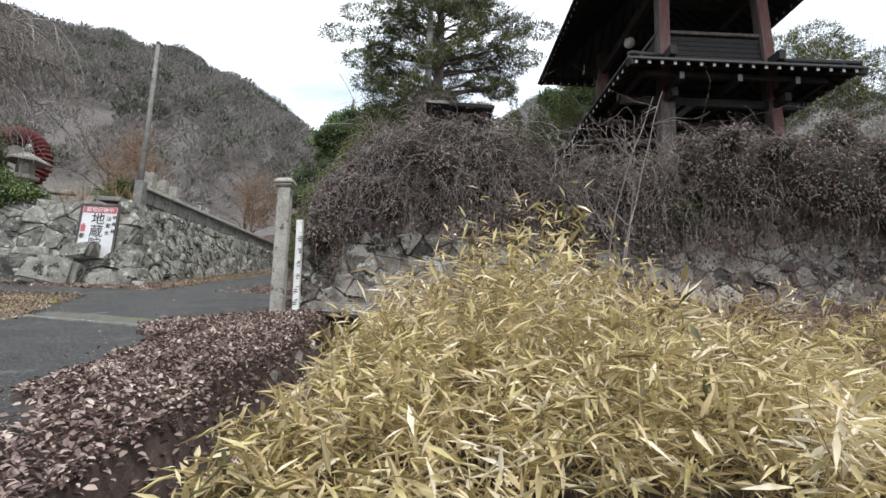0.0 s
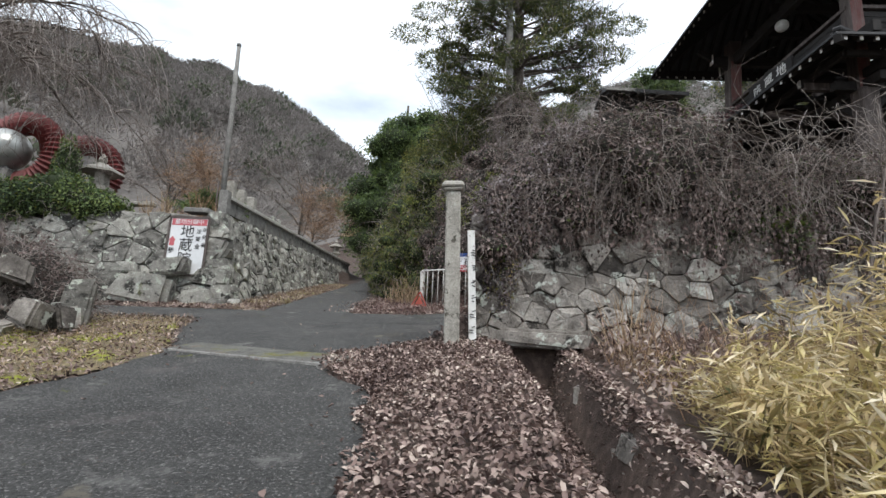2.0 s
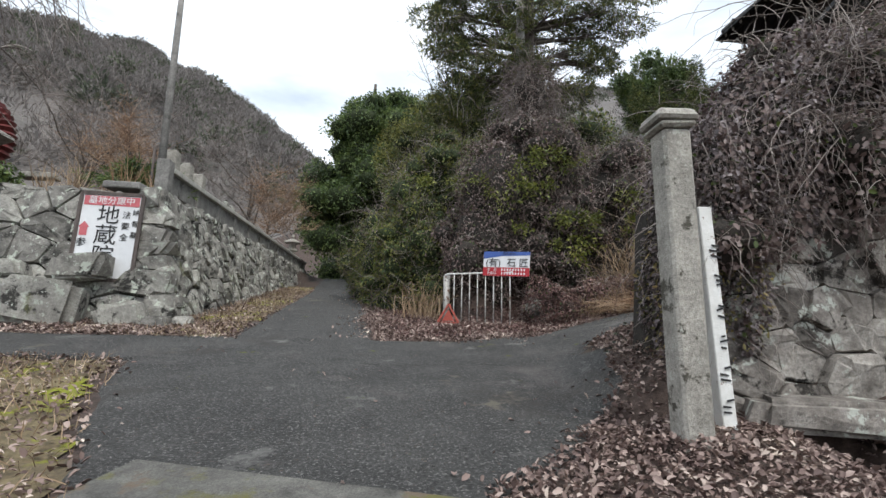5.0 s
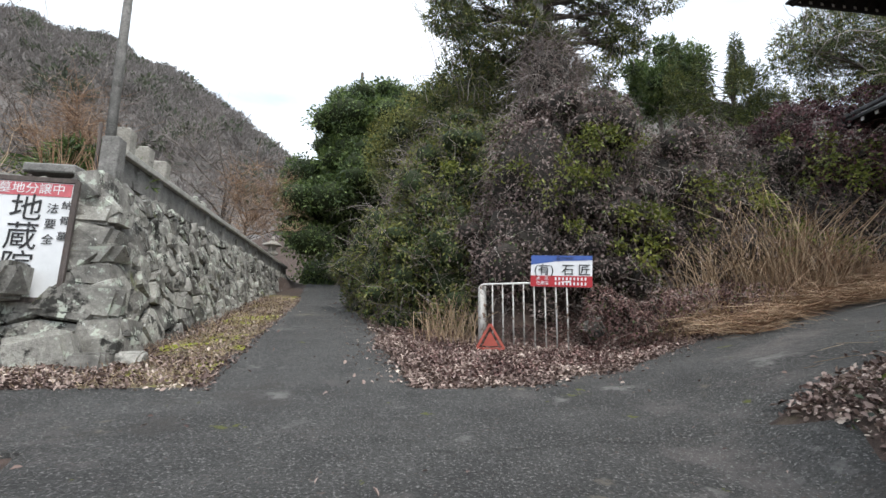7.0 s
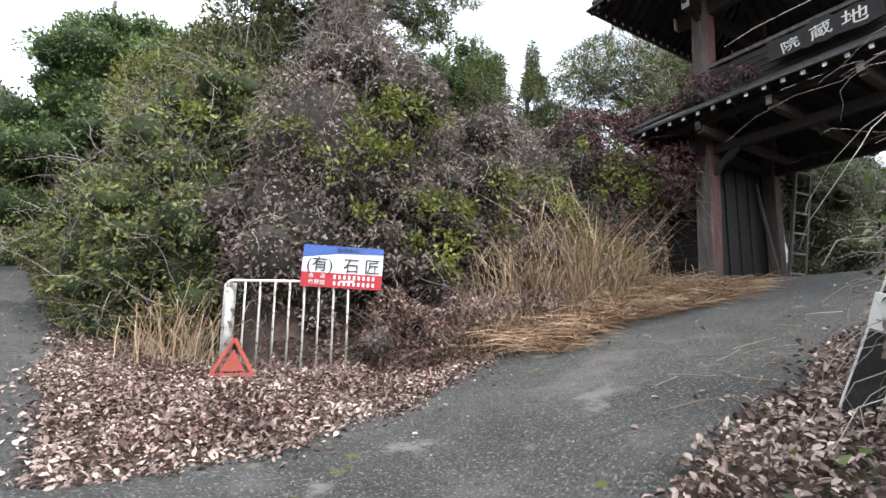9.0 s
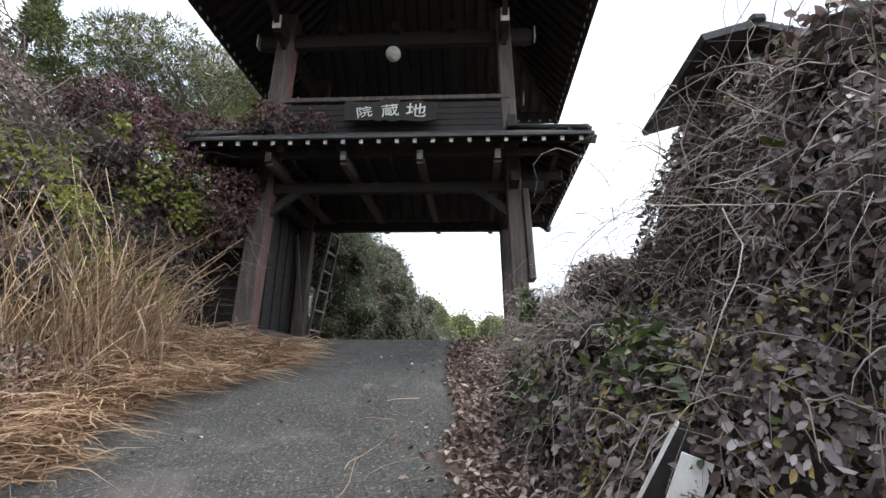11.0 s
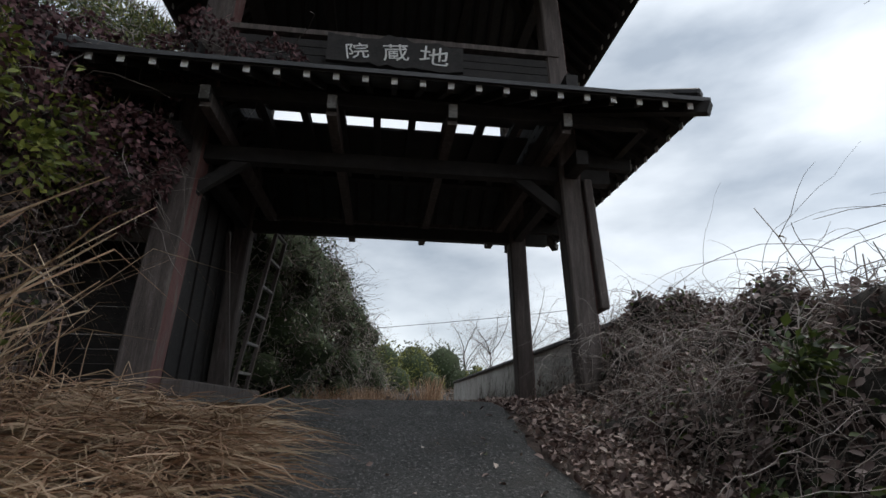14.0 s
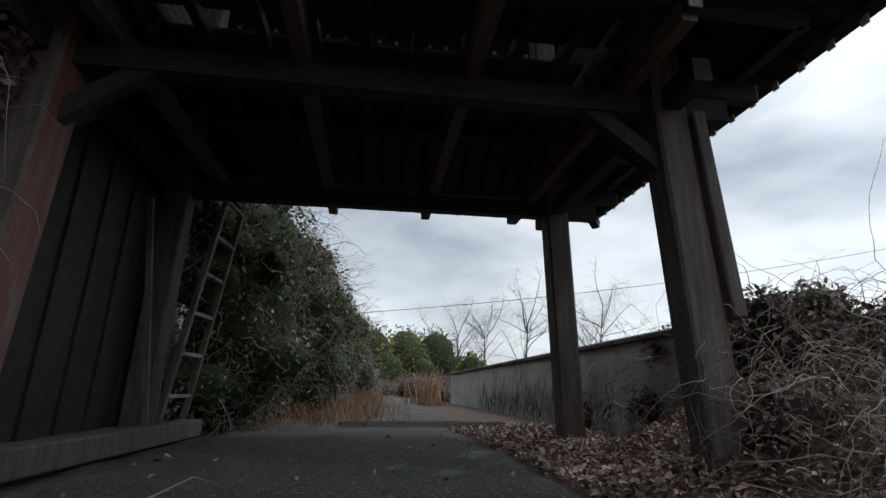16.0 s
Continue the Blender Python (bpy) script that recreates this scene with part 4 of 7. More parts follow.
# ---- gate tower fittings ----
def tower_extras():
    inv = Matrix.Translation(-TOWER.location)

    def add(name, bm, mat, label="", sm=False):
        o = ob_from_bm(name, bm, mat, None, sm)
        o.parent, o.matrix_parent_inverse = TOWER, inv
        return tagged(o, label)
    # joined step on the near right post
    a, b = korobi(-1, -1, 4.45), korobi(-1, -1, 5.95)
    add("post_splice", one_beam((a[0] - 0.02, a[1] - 0.2, 4.45), (b[0] - 0.02, b[1] - 0.18, 5.95), 0.10, 0.30, up=(1, 0, 0), bevel=0.012), M_WOOD, "spliced timber facing")
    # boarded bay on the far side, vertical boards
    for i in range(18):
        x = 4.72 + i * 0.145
        add("wall_board", one_beam((x, 13.92 + (i % 3) * 0.012, 3.6), (x, 13.86 + (i % 3) * 0.012, 6.2), 0.135, 0.03, up=(0, 1, 0)), M_WOOD_DARK_SHADED)
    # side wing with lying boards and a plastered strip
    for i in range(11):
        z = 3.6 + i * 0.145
        add("wing_board", one_beam((4.95 + 0.008 * (i % 2), 14.0, z), (4.95 + 0.008 * (i % 2), 16.0, z), 0.03, 0.14), M_WOOD_DARK_SHADED)
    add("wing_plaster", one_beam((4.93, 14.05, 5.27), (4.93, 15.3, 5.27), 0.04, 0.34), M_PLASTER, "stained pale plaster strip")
    add("wing_rail", one_beam((4.9, 14.0, 5.48), (4.9, 16.0, 5.48), 0.1, 0.12), M_WOOD_DARK_SHADED)
    add("wing_filling", one_beam((4.98, 14.0, 5.8), (4.98, 16.0, 5.8), 0.04, 0.62), M_WOOD_DARK_SHADED)
    add("sill_beam", one_beam((4.5, 13.42, 3.58), (7.45, 13.36, 3.56), 0.2, 0.17, bevel=0.015), M_WOOD, "grey worn timber sill")
    for s0, s1 in ((-1, 1), (1, -1), (-1, -1)):
        a, b = korobi(s0, s1, 3.5), korobi(s0, s1, 8.9)
        k = -0.158 if (s0, s1) == (-1, 1) else -0.128
        add("red_face", one_beam((a[0], a[1] + k, 3.52), (b[0], b[1] + k, 8.9), 0.004, 0.27 if (s0, s1) == (-1, 1) else 0.22, up=(1, 0, 0)), M_RED, "faded red painted face")
    # foot stones
    for sx in (-1, 1):
        for sy in (-1, 1):
            c = korobi(sx, sy, 3.44)
            add("foot_stone", one_beam((c[0], c[1], 3.3), (c[0], c[1], 3.5), 0.5, 0.5, up=(1, 0, 0), bevel=0.04), M_CONC)
    # struts under the upper roof, purlins
    for sx in (-1, 1):
        for sy in (-1, 1):
            c = korobi(sx, sy, 8.9)
            add("upper_strut", one_beam((c[0], c[1], 8.7), (c[0] + sx * 0.9, c[1] + sy * 0.0, 9.25), 0.09, 0.14), M_WOOD_DARK_SHADED)
            e = Vector((c[0] - (0.55 if sx < 0 else -0.55), c[1], 9.05))
            add("beam_nose", one_beam((e.x, e.y, 9.0), (e.x + sx * 0.02, e.y, 9.0), 0.15, 0.26), M_TIPS, "white capped beam end")
            e = Vector((c[0], c[1] + sy * 0.55, 9.05))
            add("beam_nose", one_beam((e.x, e.y, 9.0), (e.x, e.y + sy * 0.02, 9.0), 0.15, 0.26), M_TIPS, "white capped beam end")
    for k in range(1, 4):
        y = CY - 2.0 + 4 * k / 4
        add("upper_joist", one_beam((CX - 1.3, y, 9.12), (CX + 1.3, y, 9.12), 0.12, 0.18), M_WOOD_DARK_SHADED)
    # lattice band under the far eave
    add("lattice_rail", one_beam((7.0, 9.6, 6.22), (7.0, 13.5, 6.22), 0.04, 0.05), M_WOOD)
    add("lattice_rail", one_beam((7.0, 9.6, 6.0), (7.0, 13.5, 6.0), 0.04, 0.05), M_WOOD)
    for k in range(7):
        y = 9.8 + k * 0.6
        add("lattice_bar", one_beam((7.0, y, 6.0), (7.0, y, 6.22), 0.04, 0.04), M_WOOD)


tower_extras()


def text_mesh(name, body, size, m, mat, parent=None, depth=0.004):
    cu = bpy.data.curves.new(name, "FONT")
    cu.body, cu.size, cu.extrude, cu.align_x, cu.align_y, cu.resolution_u = body, size, depth, "CENTER", "CENTER", 2
    tmp = bpy.data.objects.new(name, cu)
    scene.collection.objects.link(tmp)
    me = bpy.data.meshes.new_from_object(tmp.evaluated_get(bpy.context.evaluated_depsgraph_get()))
    bpy.data.objects.remove(tmp)
    me.materials.clear()
    me.materials.append(mat)
    o = new(name, me)
    if parent:
        o.parent = parent
        o.matrix_basis = parent.matrix_basis.inverted() @ m
    else:
        o.matrix_basis = m
    return o


def plain(name, color, rough=0.7):
    return material(name, [(0.3, tuple(c * 0.8 for c in color)), (0.7, color)], rough, 14, 5, 0.15)


M_INK = plain("black_paint", (0.02, 0.02, 0.022))
M_RED_INK = plain("red_paint", (0.42, 0.02, 0.03))
M_BLUE_INK = plain("blue_paint", (0.05, 0.11, 0.36))
M_PINK = plain("faded_red_lettering", (0.55, 0.13, 0.15))
M_SIGN = material("weathered_white_sheet", [(0.3, (0.60, 0.61, 0.62)), (0.7, (0.74, 0.75, 0.76))], 0.5, 3, 7, 0.15, [(2.2, 0.62, 0.15, (0.42, 0.42, 0.40))])
M_BALL = material("dull_steel_ball", [(0.3, (0.25, 0.26, 0.25)), (0.7, (0.45, 0.46, 0.44))], 0.35, 2, 6, 0.1, metal=0.6)
M_RIB = material("red_ribbed_tube", [(0.3, (0.07, 0.012, 0.012)), (0.7, (0.17, 0.028, 0.026))], 0.6, 5, 6, 0.3)
M_ORANGE = material("orange_plastic", [(0.3, (0.17, 0.03, 0.016)), (0.7, (0.38, 0.05, 0.025))], 0.5, 9, 6, 0.2, [(7, 0.58, 0.1, (0.14, 0.07, 0.05))])


def upright(x, y, z, rz=0.0, tilt=0.0):
    """A pose whose own XY plane stands up and faces -y, then turned by rz."""
    return pose(x, y, z, 0, 0, rz) @ pose(0, 0, 0, 90 + tilt, 0, 0)


# temple name board
def name_board():
    x, y0, y1, z = 4.32, 10.72, 12.28, 7.30
    base = empty("name_board", (x, (y0 + y1) / 2, z), "carved dark timber name board with white characters, hung on the parapet", "sign")
    bm = bmesh.new()
    R = random.Random(8)
    top, bot = [], []
    n = 16
    for i in range(n + 1):
        y = y0 + (y1 - y0) * i / n
        top.append((y, z + 0.17 + R.uniform(-0.02, 0.03) + (0.07 if 6 < i < 10 else 0)))
        bot.append((y, z - 0.18 + R.uniform(-0.03, 0.02)))
    ring = top + bot[::-1]
    f = [bm.verts.new((x - 0.02, a, b + 0.02 * (a - y0))) for a, b in ring]
    g = [bm.verts.new((x + 0.03, a, b + 0.02 * (a - y0))) for a, b in ring]
    bm.faces.new(f)
    bm.faces.new(g[::-1])
    for i in range(len(f)):
        bm.faces.new((f[i], g[i], g[(i + 1) % len(f)], f[(i + 1) % len(f)]))
    bmesh.ops.recalc_face_normals(bm, faces=bm.faces)
    o = ob_from_bm("board", bm, M_WOOD_DARK_SHADED)
    o.parent, o.matrix_parent_inverse = base, Matrix.Translation(-base.location)
    for i, (ch, size, lean, up) in enumerate((("院", 0.30, 9, -0.02), ("蔵", 0.33, 6, 0.0), ("地", 0.38, -4, -0.01))):
        m = pose(x - 0.026, y1 - 0.34 - i * 0.44, z + up, 0, 0, -90) @ pose(0, 0, 0, 90, 0, 0) @ pose(0, 0, 0, 0, 0, lean) @ Matrix.Diagonal((0.95, 0.72, 1, 1))
        t = text_mesh("character", ch, size, m, M_TIPS, base)
        tagged(t, "white brushed character")


name_board()
bm = bmesh.new()
bmesh.ops.create_uvsphere(bm, u_segments=24, v_segments=16, radius=0.14)
lamp = empty("globe_lamp", (4.75, 11.57, 8.72), "round frosted white globe lamp hanging under the upper roof", "lamp")
part("globe", bm, M_TIPS, lamp, "", True)
part("stem", one_beam((0, 0, 0.12), (0, 0, 0.36), 0.03, 0.03), M_WOOD_DARK_SHADED, lamp)


# ladder against the boards
def ladder():
    base = empty("ladder", (7.2, 13.3, 3.5), "old weathered wooden ladder leaning on the boards", "ladder")
    inv = Matrix.Translation(-base.location)

    def add(nm, bm, mat):
        o = ob_from_bm(nm, bm, mat)
        o.parent, o.matrix_parent_inverse = base, inv
    p0, p1 = Vector((6.93, 13.55, 3.48)), Vector((7.0, 13.18, 6.0))
    q0, q1 = Vector((7.48, 13.50, 3.48)), Vector((7.52, 13.14, 6.0))
    add("rail", one_beam(p0, p1, 0.05, 0.08), M_WOOD)
    add("rail", one_beam(q0, q1, 0.05, 0.08), M_WOOD)
    for i in range(6):
        k = 0.16 + i * 0.165
        add("rung", one_beam(p0.lerp(p1, k), q0.lerp(q1, k), 0.05, 0.035), M_CONC)


ladder()
tagged(ob_from_bm("pale_batten", one_beam((6.46, 13.45, 3.62), (6.44, 13.72, 5.75), 0.05, 0.04, up=(1, 0, 0)), M_WOOD), "pale grey timber batten leaning against dark boards", "plank")


# ---- granite gatepost and white stake ----
def gatepost():
    p = empty("gatepost", (-2.64, 7.6, 1.0), "lichen-spotted square granite gatepost with a flat cap", "post")
    bm = one_beam((0, 0, 0), (-0.04, 0.0, 2.32), 0.205, 0.205, up=(1, 0, 0), bevel=0.02)
    part("shaft", bm, M_PILLAR, p)
    bm = one_beam((-0.04, 0, 2.32), (-0.045, 0, 2.37), 0.27, 0.27, up=(1, 0, 0), bevel=0.02)
    beam(bm, (-0.045, 0, 2.372), (-0.048, 0, 2.46), 0.33, 0.33, up=(1, 0, 0), bevel=0.025, taper=0.8)
    part("cap", bm, M_PILLAR, p, "weathered stone cap")
    s = empty("white_stake", (-2.36, 7.66, 1.1), "white painted wooden stake with worn black lettering beside the gatepost", "stake")
    part("shaft", one_beam((0, 0, 0), (-0.06, 0.04, 1.70), 0.10, 0.10, up=(1, 0, 0), bevel=0.006), M_WHITE, s)
    R = random.Random(4)
    for i in range(6):
        z = 0.30 + i * 0.21
        for k in range(3):
            bm = one_beam((-0.03 + R.uniform(-0.03, 0.01), -0.056 + 0.023 * z, z + k * 0.035), (0.01 + R.uniform(-0.01, 0.02), -0.056 + 0.023 * z, z + k * 0.035 + R.uniform(-.02, .02)), 0.006, 0.012)
            part("brush_stroke", bm, M_INK, s)


gatepost()


# ---- temple signboard on the terrace wall ----
def temple_sign():
    c = (-9.54, 13.42, 3.45)
    m = pose(*c, 0, 0, 3) @ pose(0, 0, 0, -3, 0, 0)
    base = new("temple_sign")
    base.matrix_basis = m
    tagged(base, "framed white sign with black characters and faded red heading", "sign")
    w, h = 0.99, 1.52
    part("panel", one_beam((0, 0, -h / 2), (0, 0, h / 2), 0.03, w, up=(1, 0, 0)), M_SIGN, base)
    for nm, a, b in (("frame_side", (-w / 2, -0.01, -h / 2), (-w / 2, -0.01, h / 2)), ("frame_side", (w / 2, -0.01, -h / 2), (w / 2, -0.01, h / 2)), ("frame_rail", (-w / 2, -0.01, h / 2), (w / 2, -0.01, h / 2)), ("frame_rail", (-w / 2, -0.01, -h / 2), (w / 2, -0.01, -h / 2))):
        part(nm, one_beam(a, b, 0.05, 0.06), M_WOOD, base, "brown timber frame")
    part("heading_band", one_beam((-w / 2 + 0.05, -0.019, h / 2 - 0.13), (w / 2 - 0.05, -0.019, h / 2 - 0.13), 0.004, 0.17), M_PINK, base, "faded red heading band")

    def put(ch, x, z, s, mat, nm="character"):
        text_mesh(nm, ch, s, m @ pose(x, -0.024, z, 90, 0, 0), mat, base, 0.002)
    put("墓地分譲中", 0.0, h / 2 - 0.13, 0.15, M_SIGN)
    for i, ch in enumerate("地蔵院"):
        put(ch, -0.02, 0.36 - i * 0.36, 0.37, M_INK)
    for i, ch in enumerate("法要全"):
        put(ch, 0.27, 0.38 - i * 0.2, 0.14, M_INK)
    for i, ch in enumerate("納骨墓"):
        put(ch, 0.42, 0.43 - i * 0.2, 0.12, M_INK)
    put("参", -0.38, -0.13, 0.17, M_INK)
    bm = bmesh.new()
    for q in ([(-0.44, 0.0), (-0.32, 0.0), (-0.32, 0.14), (-0.44, 0.14)], [(-0.47, 0.14), (-0.29, 0.14), (-0.38, 0.25)]):
        bm.faces.new([bm.verts.new((x, -0.022, z + 0.0)) for x, z in q])
    part("red_arrow", bm, M_PINK, base)


temple_sign()


# ---- white barrier, shop sign, warning triangle ----
def barrier():
    a, b = Vector((-3.58, 14.62, 0)), Vector((-2.30, 13.98, 0))
    zt = 3.17
    base = empty("white_barrier", (-3.58, 14.62, 2.2), "white painted tubular steel barrier, chipped and overgrown", "barrier")
    inv = Matrix.Translation(-base.location)

    def add(nm, bm, label=""):
        o = ob_from_bm(nm, bm, M_WHITE if nm == "rail" else M_WORN, None, True)
        o.parent, o.matrix_parent_inverse = base, inv
        tagged(o, label)
    bm = bmesh.new()
    tube(bm, [(a.x, a.y, 2.1), (a.x, a.y, zt - 0.05), (a.x + 0.03, a.y - 0.015, zt - 0.01), (a.x + 0.07, a.y - 0.03, zt), (b.x, b.y, zt)], 0.017, 8)
    add("rail", bm)
    for i in range(8):
        p = a.lerp(b, 0.15 + i * 0.115)
        bm = bmesh.new()
        tube(bm, [(p.x, p.y, 2.12), (p.x, p.y, zt)], 0.0125, 7)
        add("bar", bm)
    p = a.lerp(b, 0.07)
    add("flat_plate", one_beam((p.x - 0.03, p.y + 0.05, 2.15), (p.x - 0.03, p.y + 0.05, zt - 0.02), 0.12, 0.02, up=(0.4, -1, 0)), "dull white sheet strip behind the bars")


barrier()


def shop_sign():
    c = Vector((-2.42, 14.05, 3.34))
    m = pose(*c, 0, 0, -24) @ pose(0, 0, 0, -4, 2.5, 0)
    base = new("shop_sign")
    base.matrix_basis = m
    tagged(base, "small blue, white and red metal sign on the barrier", "sign")
    w, h = 0.92, 0.49
    part("sheet", one_beam((0, 0, -h / 2), (0, 0, h / 2), 0.012, w, up=(1, 0, 0)), M_SIGN, base)
    part("red_band", one_beam((-w / 2, -0.009, -h / 2 + 0.085), (w / 2, -0.009, -h / 2 + 0.085), 0.005, 0.17), M_RED_INK, base)
    bm = bmesh.new()
    for q in ([(-w / 2, h / 2), (-w / 2, h / 2 - 0.15), (-w / 2 + 0.38, h / 2 - 0.09), (w / 2, h / 2 - 0.07), (w / 2, h / 2)],):
        bm.faces.new([bm.verts.new((x, -0.010, z)) for x, z in q])
    part("blue_band", bm, M_BLUE_INK, base)

    def put(ch, x, z, s, mat):
        text_mesh("lettering", ch, s, m @ pose(x, -0.014, z, 90, 0, 0), mat, base, 0.002)
    put("(有)", -0.26, 0.01, 0.19, M_INK)
    put("石", 0.10, 0.01, 0.19, M_INK)
    put("匠", 0.34, 0.01, 0.19, M_INK)
    put("石のみの", 0.05, h / 2 - 0.045, 0.065, M_INK)
    put("本　店", -0.28, -h / 2 + 0.125, 0.065, M_SIGN)
    put("竹原店", -0.28, -h / 2 + 0.05, 0.065, M_SIGN)
    for j, z in enumerate((0.125, 0.05)):
        for i in range(9):
            part("digit_bar", one_beam((-0.08 + i * 0.055, -0.013, -h / 2 + z - 0.022), (-0.08 + i * 0.055, -0.013, -h / 2 + z + 0.022), 0.004, 0.026, up=(1, 0, 0)), M_SIGN, base)


shop_sign()


def triangle():
    base = empty("warning_triangle", (-3.56, 13.98, 2.16), "faded orange plastic warning triangle among fallen leaves", "warning triangle")
    base.rotation_euler = (radians(-12), 0, radians(-14))
    A, B, C = Vector((-0.20, 0, 0)), Vector((0.20, 0, 0)), Vector((0.0, 0, 0.37))
    for p, q in ((A, B), (B, C), (C, A)):
        part("reflector_bar", one_beam(p, q, 0.02, 0.04, up=(0, 0, 1), bevel=0.004), M_ORANGE, base)
    part("foot", one_beam((-0.2, 0.09, -0.01), (0.2, 0.09, -0.01), 0.04, 0.015), M_RED_INK, base)
    bm = bmesh.new()
    bm.faces.new([bm.verts.new(v + Vector((0, 0.012, 0))) for v in (A * 0.6 + C * 0.12, B * 0.6 + C * 0.12, C * 0.72)])
    part("mesh_panel", bm, plain("red_mesh", (0.30, 0.05, 0.03)), base)


triangle()


# ---- pole, wires ----
bm = bmesh.new()
tube(bm, [(-9.76, 15.5, 4.2), (-9.78, 15.5, 7.5), (-9.8, 15.5, 10.36)], [0.085, 0.075, 0.06], 12)
pole = empty("utility_pole", (-9.76, 15.5, 4.2), "thin weathered grey concrete pole on the terrace", "pole")
o = ob_from_bm("shaft", bm, M_CONC, None, True)
o.parent, o.matrix_parent_inverse = pole, Matrix.Translation(-pole.location)
bm = bmesh.new()
tube(bm, [(-9.8, 15.5, 10.36), (-9.8, 15.5, 10.44)], [0.075, 0.07], 12)
o = ob_from_bm("cap", bm, M_CONC, None, True)
o.parent, o.matrix_parent_inverse = pole, Matrix.Translation(-pole.location)
bm = bmesh.new()
tube(bm, [(-9.98, 15.6, 4.3), (-9.99, 15.6, 5.9)], 0.03, 8)
tagged(ob_from_bm("short_stake", bm, M_WOOD, None, True), "short grey wooden stake beside the pole", "stake")
bm = bmesh.new()
tube(bm, [(-0.62, 19.6, 5.0), (-0.7, 19.6, 11.0), (-0.75, 19.6, 17.5)], [0.17, 0.15, 0.12], 12)
tagged(ob_from_bm("concrete_pole", bm, M_CONC, None, True), "tall grey concrete electricity pole against the old tree", "pole")
bm = bmesh.new()
n = 24
tube(bm, [(45, 20 - 110 * i / n, 9.4 + 22 * i / n + 3.0 * ((i / n) - 0.5) ** 2 * 4 - 3) for i in range(n + 1)], 0.025, 5)
tagged(ob_from_bm("overhead_cable", bm, M_INK), "thin black overhead cable against the sky", "cable", "", "")


# ---- terrace: coping, balusters, slab, lantern, ornament ----
def coping():
    base = empty("terrace_railing", (-9.45, 15.2, 4.5), "weathered stone railing with sloping coping along the terrace wall", "railing")
    inv = Matrix.Translation(-base.location)

    def add(nm, bm, mat=M_CONC, label=""):
        o = ob_from_bm(nm, bm, mat)
        o.parent, o.matrix_parent_inverse = base, inv
        tagged(o, label)
    add("end_post", one_beam((-9.42, 14.95, 4.2), (-9.42, 14.95, 5.38), 0.26, 0.26, up=(1, 0, 0), bevel=0.015))
    for i in range(12):
        y0, y1 = 15.12 + i * 1.6, 15.12 + (i + 1) * 1.6 - 0.02
        z0, z1 = 5.22 + 0.045 * (y0 - 15), 5.22 + 0.045 * (y1 - 15)
        x0, x1 = -9.42 - 0.022 * (y0 - 15), -9.42 - 0.022 * (y1 - 15)
        add("coping_stone", one_beam((x0, y0, z0), (x1, y1, z1), 0.24, 0.11, bevel=0.012), M_COPING, "pale sloping coping stone")
        add("railing_panel", one_beam((x0, y0, z0 - 0.27), (x1, y1, z1 - 0.27), 0.07, 0.42), M_CONC)
        add("railing_post", one_beam((x0, y0, z0 - 0.75), (x0, y0, z0 + 0.05), 0.16, 0.16, up=(1, 0, 0)))
    for i, (y, w, z) in enumerate(((16.1, 0.34, 6.0), (16.95, 0.3, 5.98), (17.8, 0.3, 5.98), (19.6, 0.45, 5.75), (20.3, 0.35, 5.8))):
        add("back_stone", one_beam((-9.85, y, 4.3), (-9.85, y, z), w, 0.3, up=(0, 1, 0), bevel=0.03), M_PILLAR if i < 3 else M_STONE, "grey upright stone")


coping()
tagged(ob_from_bm("stone_slab", one_beam((-10.15, 14.35, 4.6), (-9.45, 14.3, 4.58), 0.4, 0.13, bevel=0.02), M_CONC), "flat grey stone slab on the wall top", "slab")
tagged(ob_from_bm("stone_block", one_beam((-12.4, 15.3, 5.0), (-11.7, 15.3, 5.0), 0.3, 0.12, bevel=0.02), M_PILLAR), "pale flat stone block on the terrace", "stone block")


def lantern(x, y, z, s, label):
    base = empty("stone_lantern", (x, y, z), label, "stone lantern")

    def lathe(prof, sides, nm, lab=""):
        bm = bmesh.new()
        rings = []
        for r, h in prof:
            rings.append([bm.verts.new((r * s * math.cos(6.2832 * (k + .5) / sides), r * s * math.sin(6.2832 * (k + .5) / sides), h * s)) for k in range(sides)])
        for a, b in zip(rings, rings[1:]):
            for k in range(sides):
                bm.faces.new((a[k], a[(k + 1) % sides], b[(k + 1) % sides], b[k]))
        bm.faces.new(rings[0][::-1])
        bm.faces.new(rings[-1])
        part(nm, bm, M_PILLAR, base, lab)
    lathe([(0.32, 0), (0.32, 0.12), (0.2, 0.16)], 6, "base")
    lathe([(0.12, 0.16), (0.11, 0.75)], 12, "shaft")
    lathe([(0.14, 0.75), (0.27, 0.82), (0.27, 0.9)], 6, "platform")
    lathe([(0.17, 0.9), (0.17, 1.18)], 6, "light_box")
    lathe([(0.42, 1.19), (0.40, 1.24), (0.22, 1.33), (0.10, 1.4)], 6, "roof", "curved stone roof")
    lathe([(0.05, 1.4), (0.09, 1.47), (0.06, 1.56), (0.01, 1.62)], 10, "finial")


lantern(-14.75, 17.0, 4.5, 1.65, "grey stone lantern with a curved roof on the terrace")
lantern(-9.95, 31.0, 5.35, 1.1, "small grey stone lantern at the far wall")


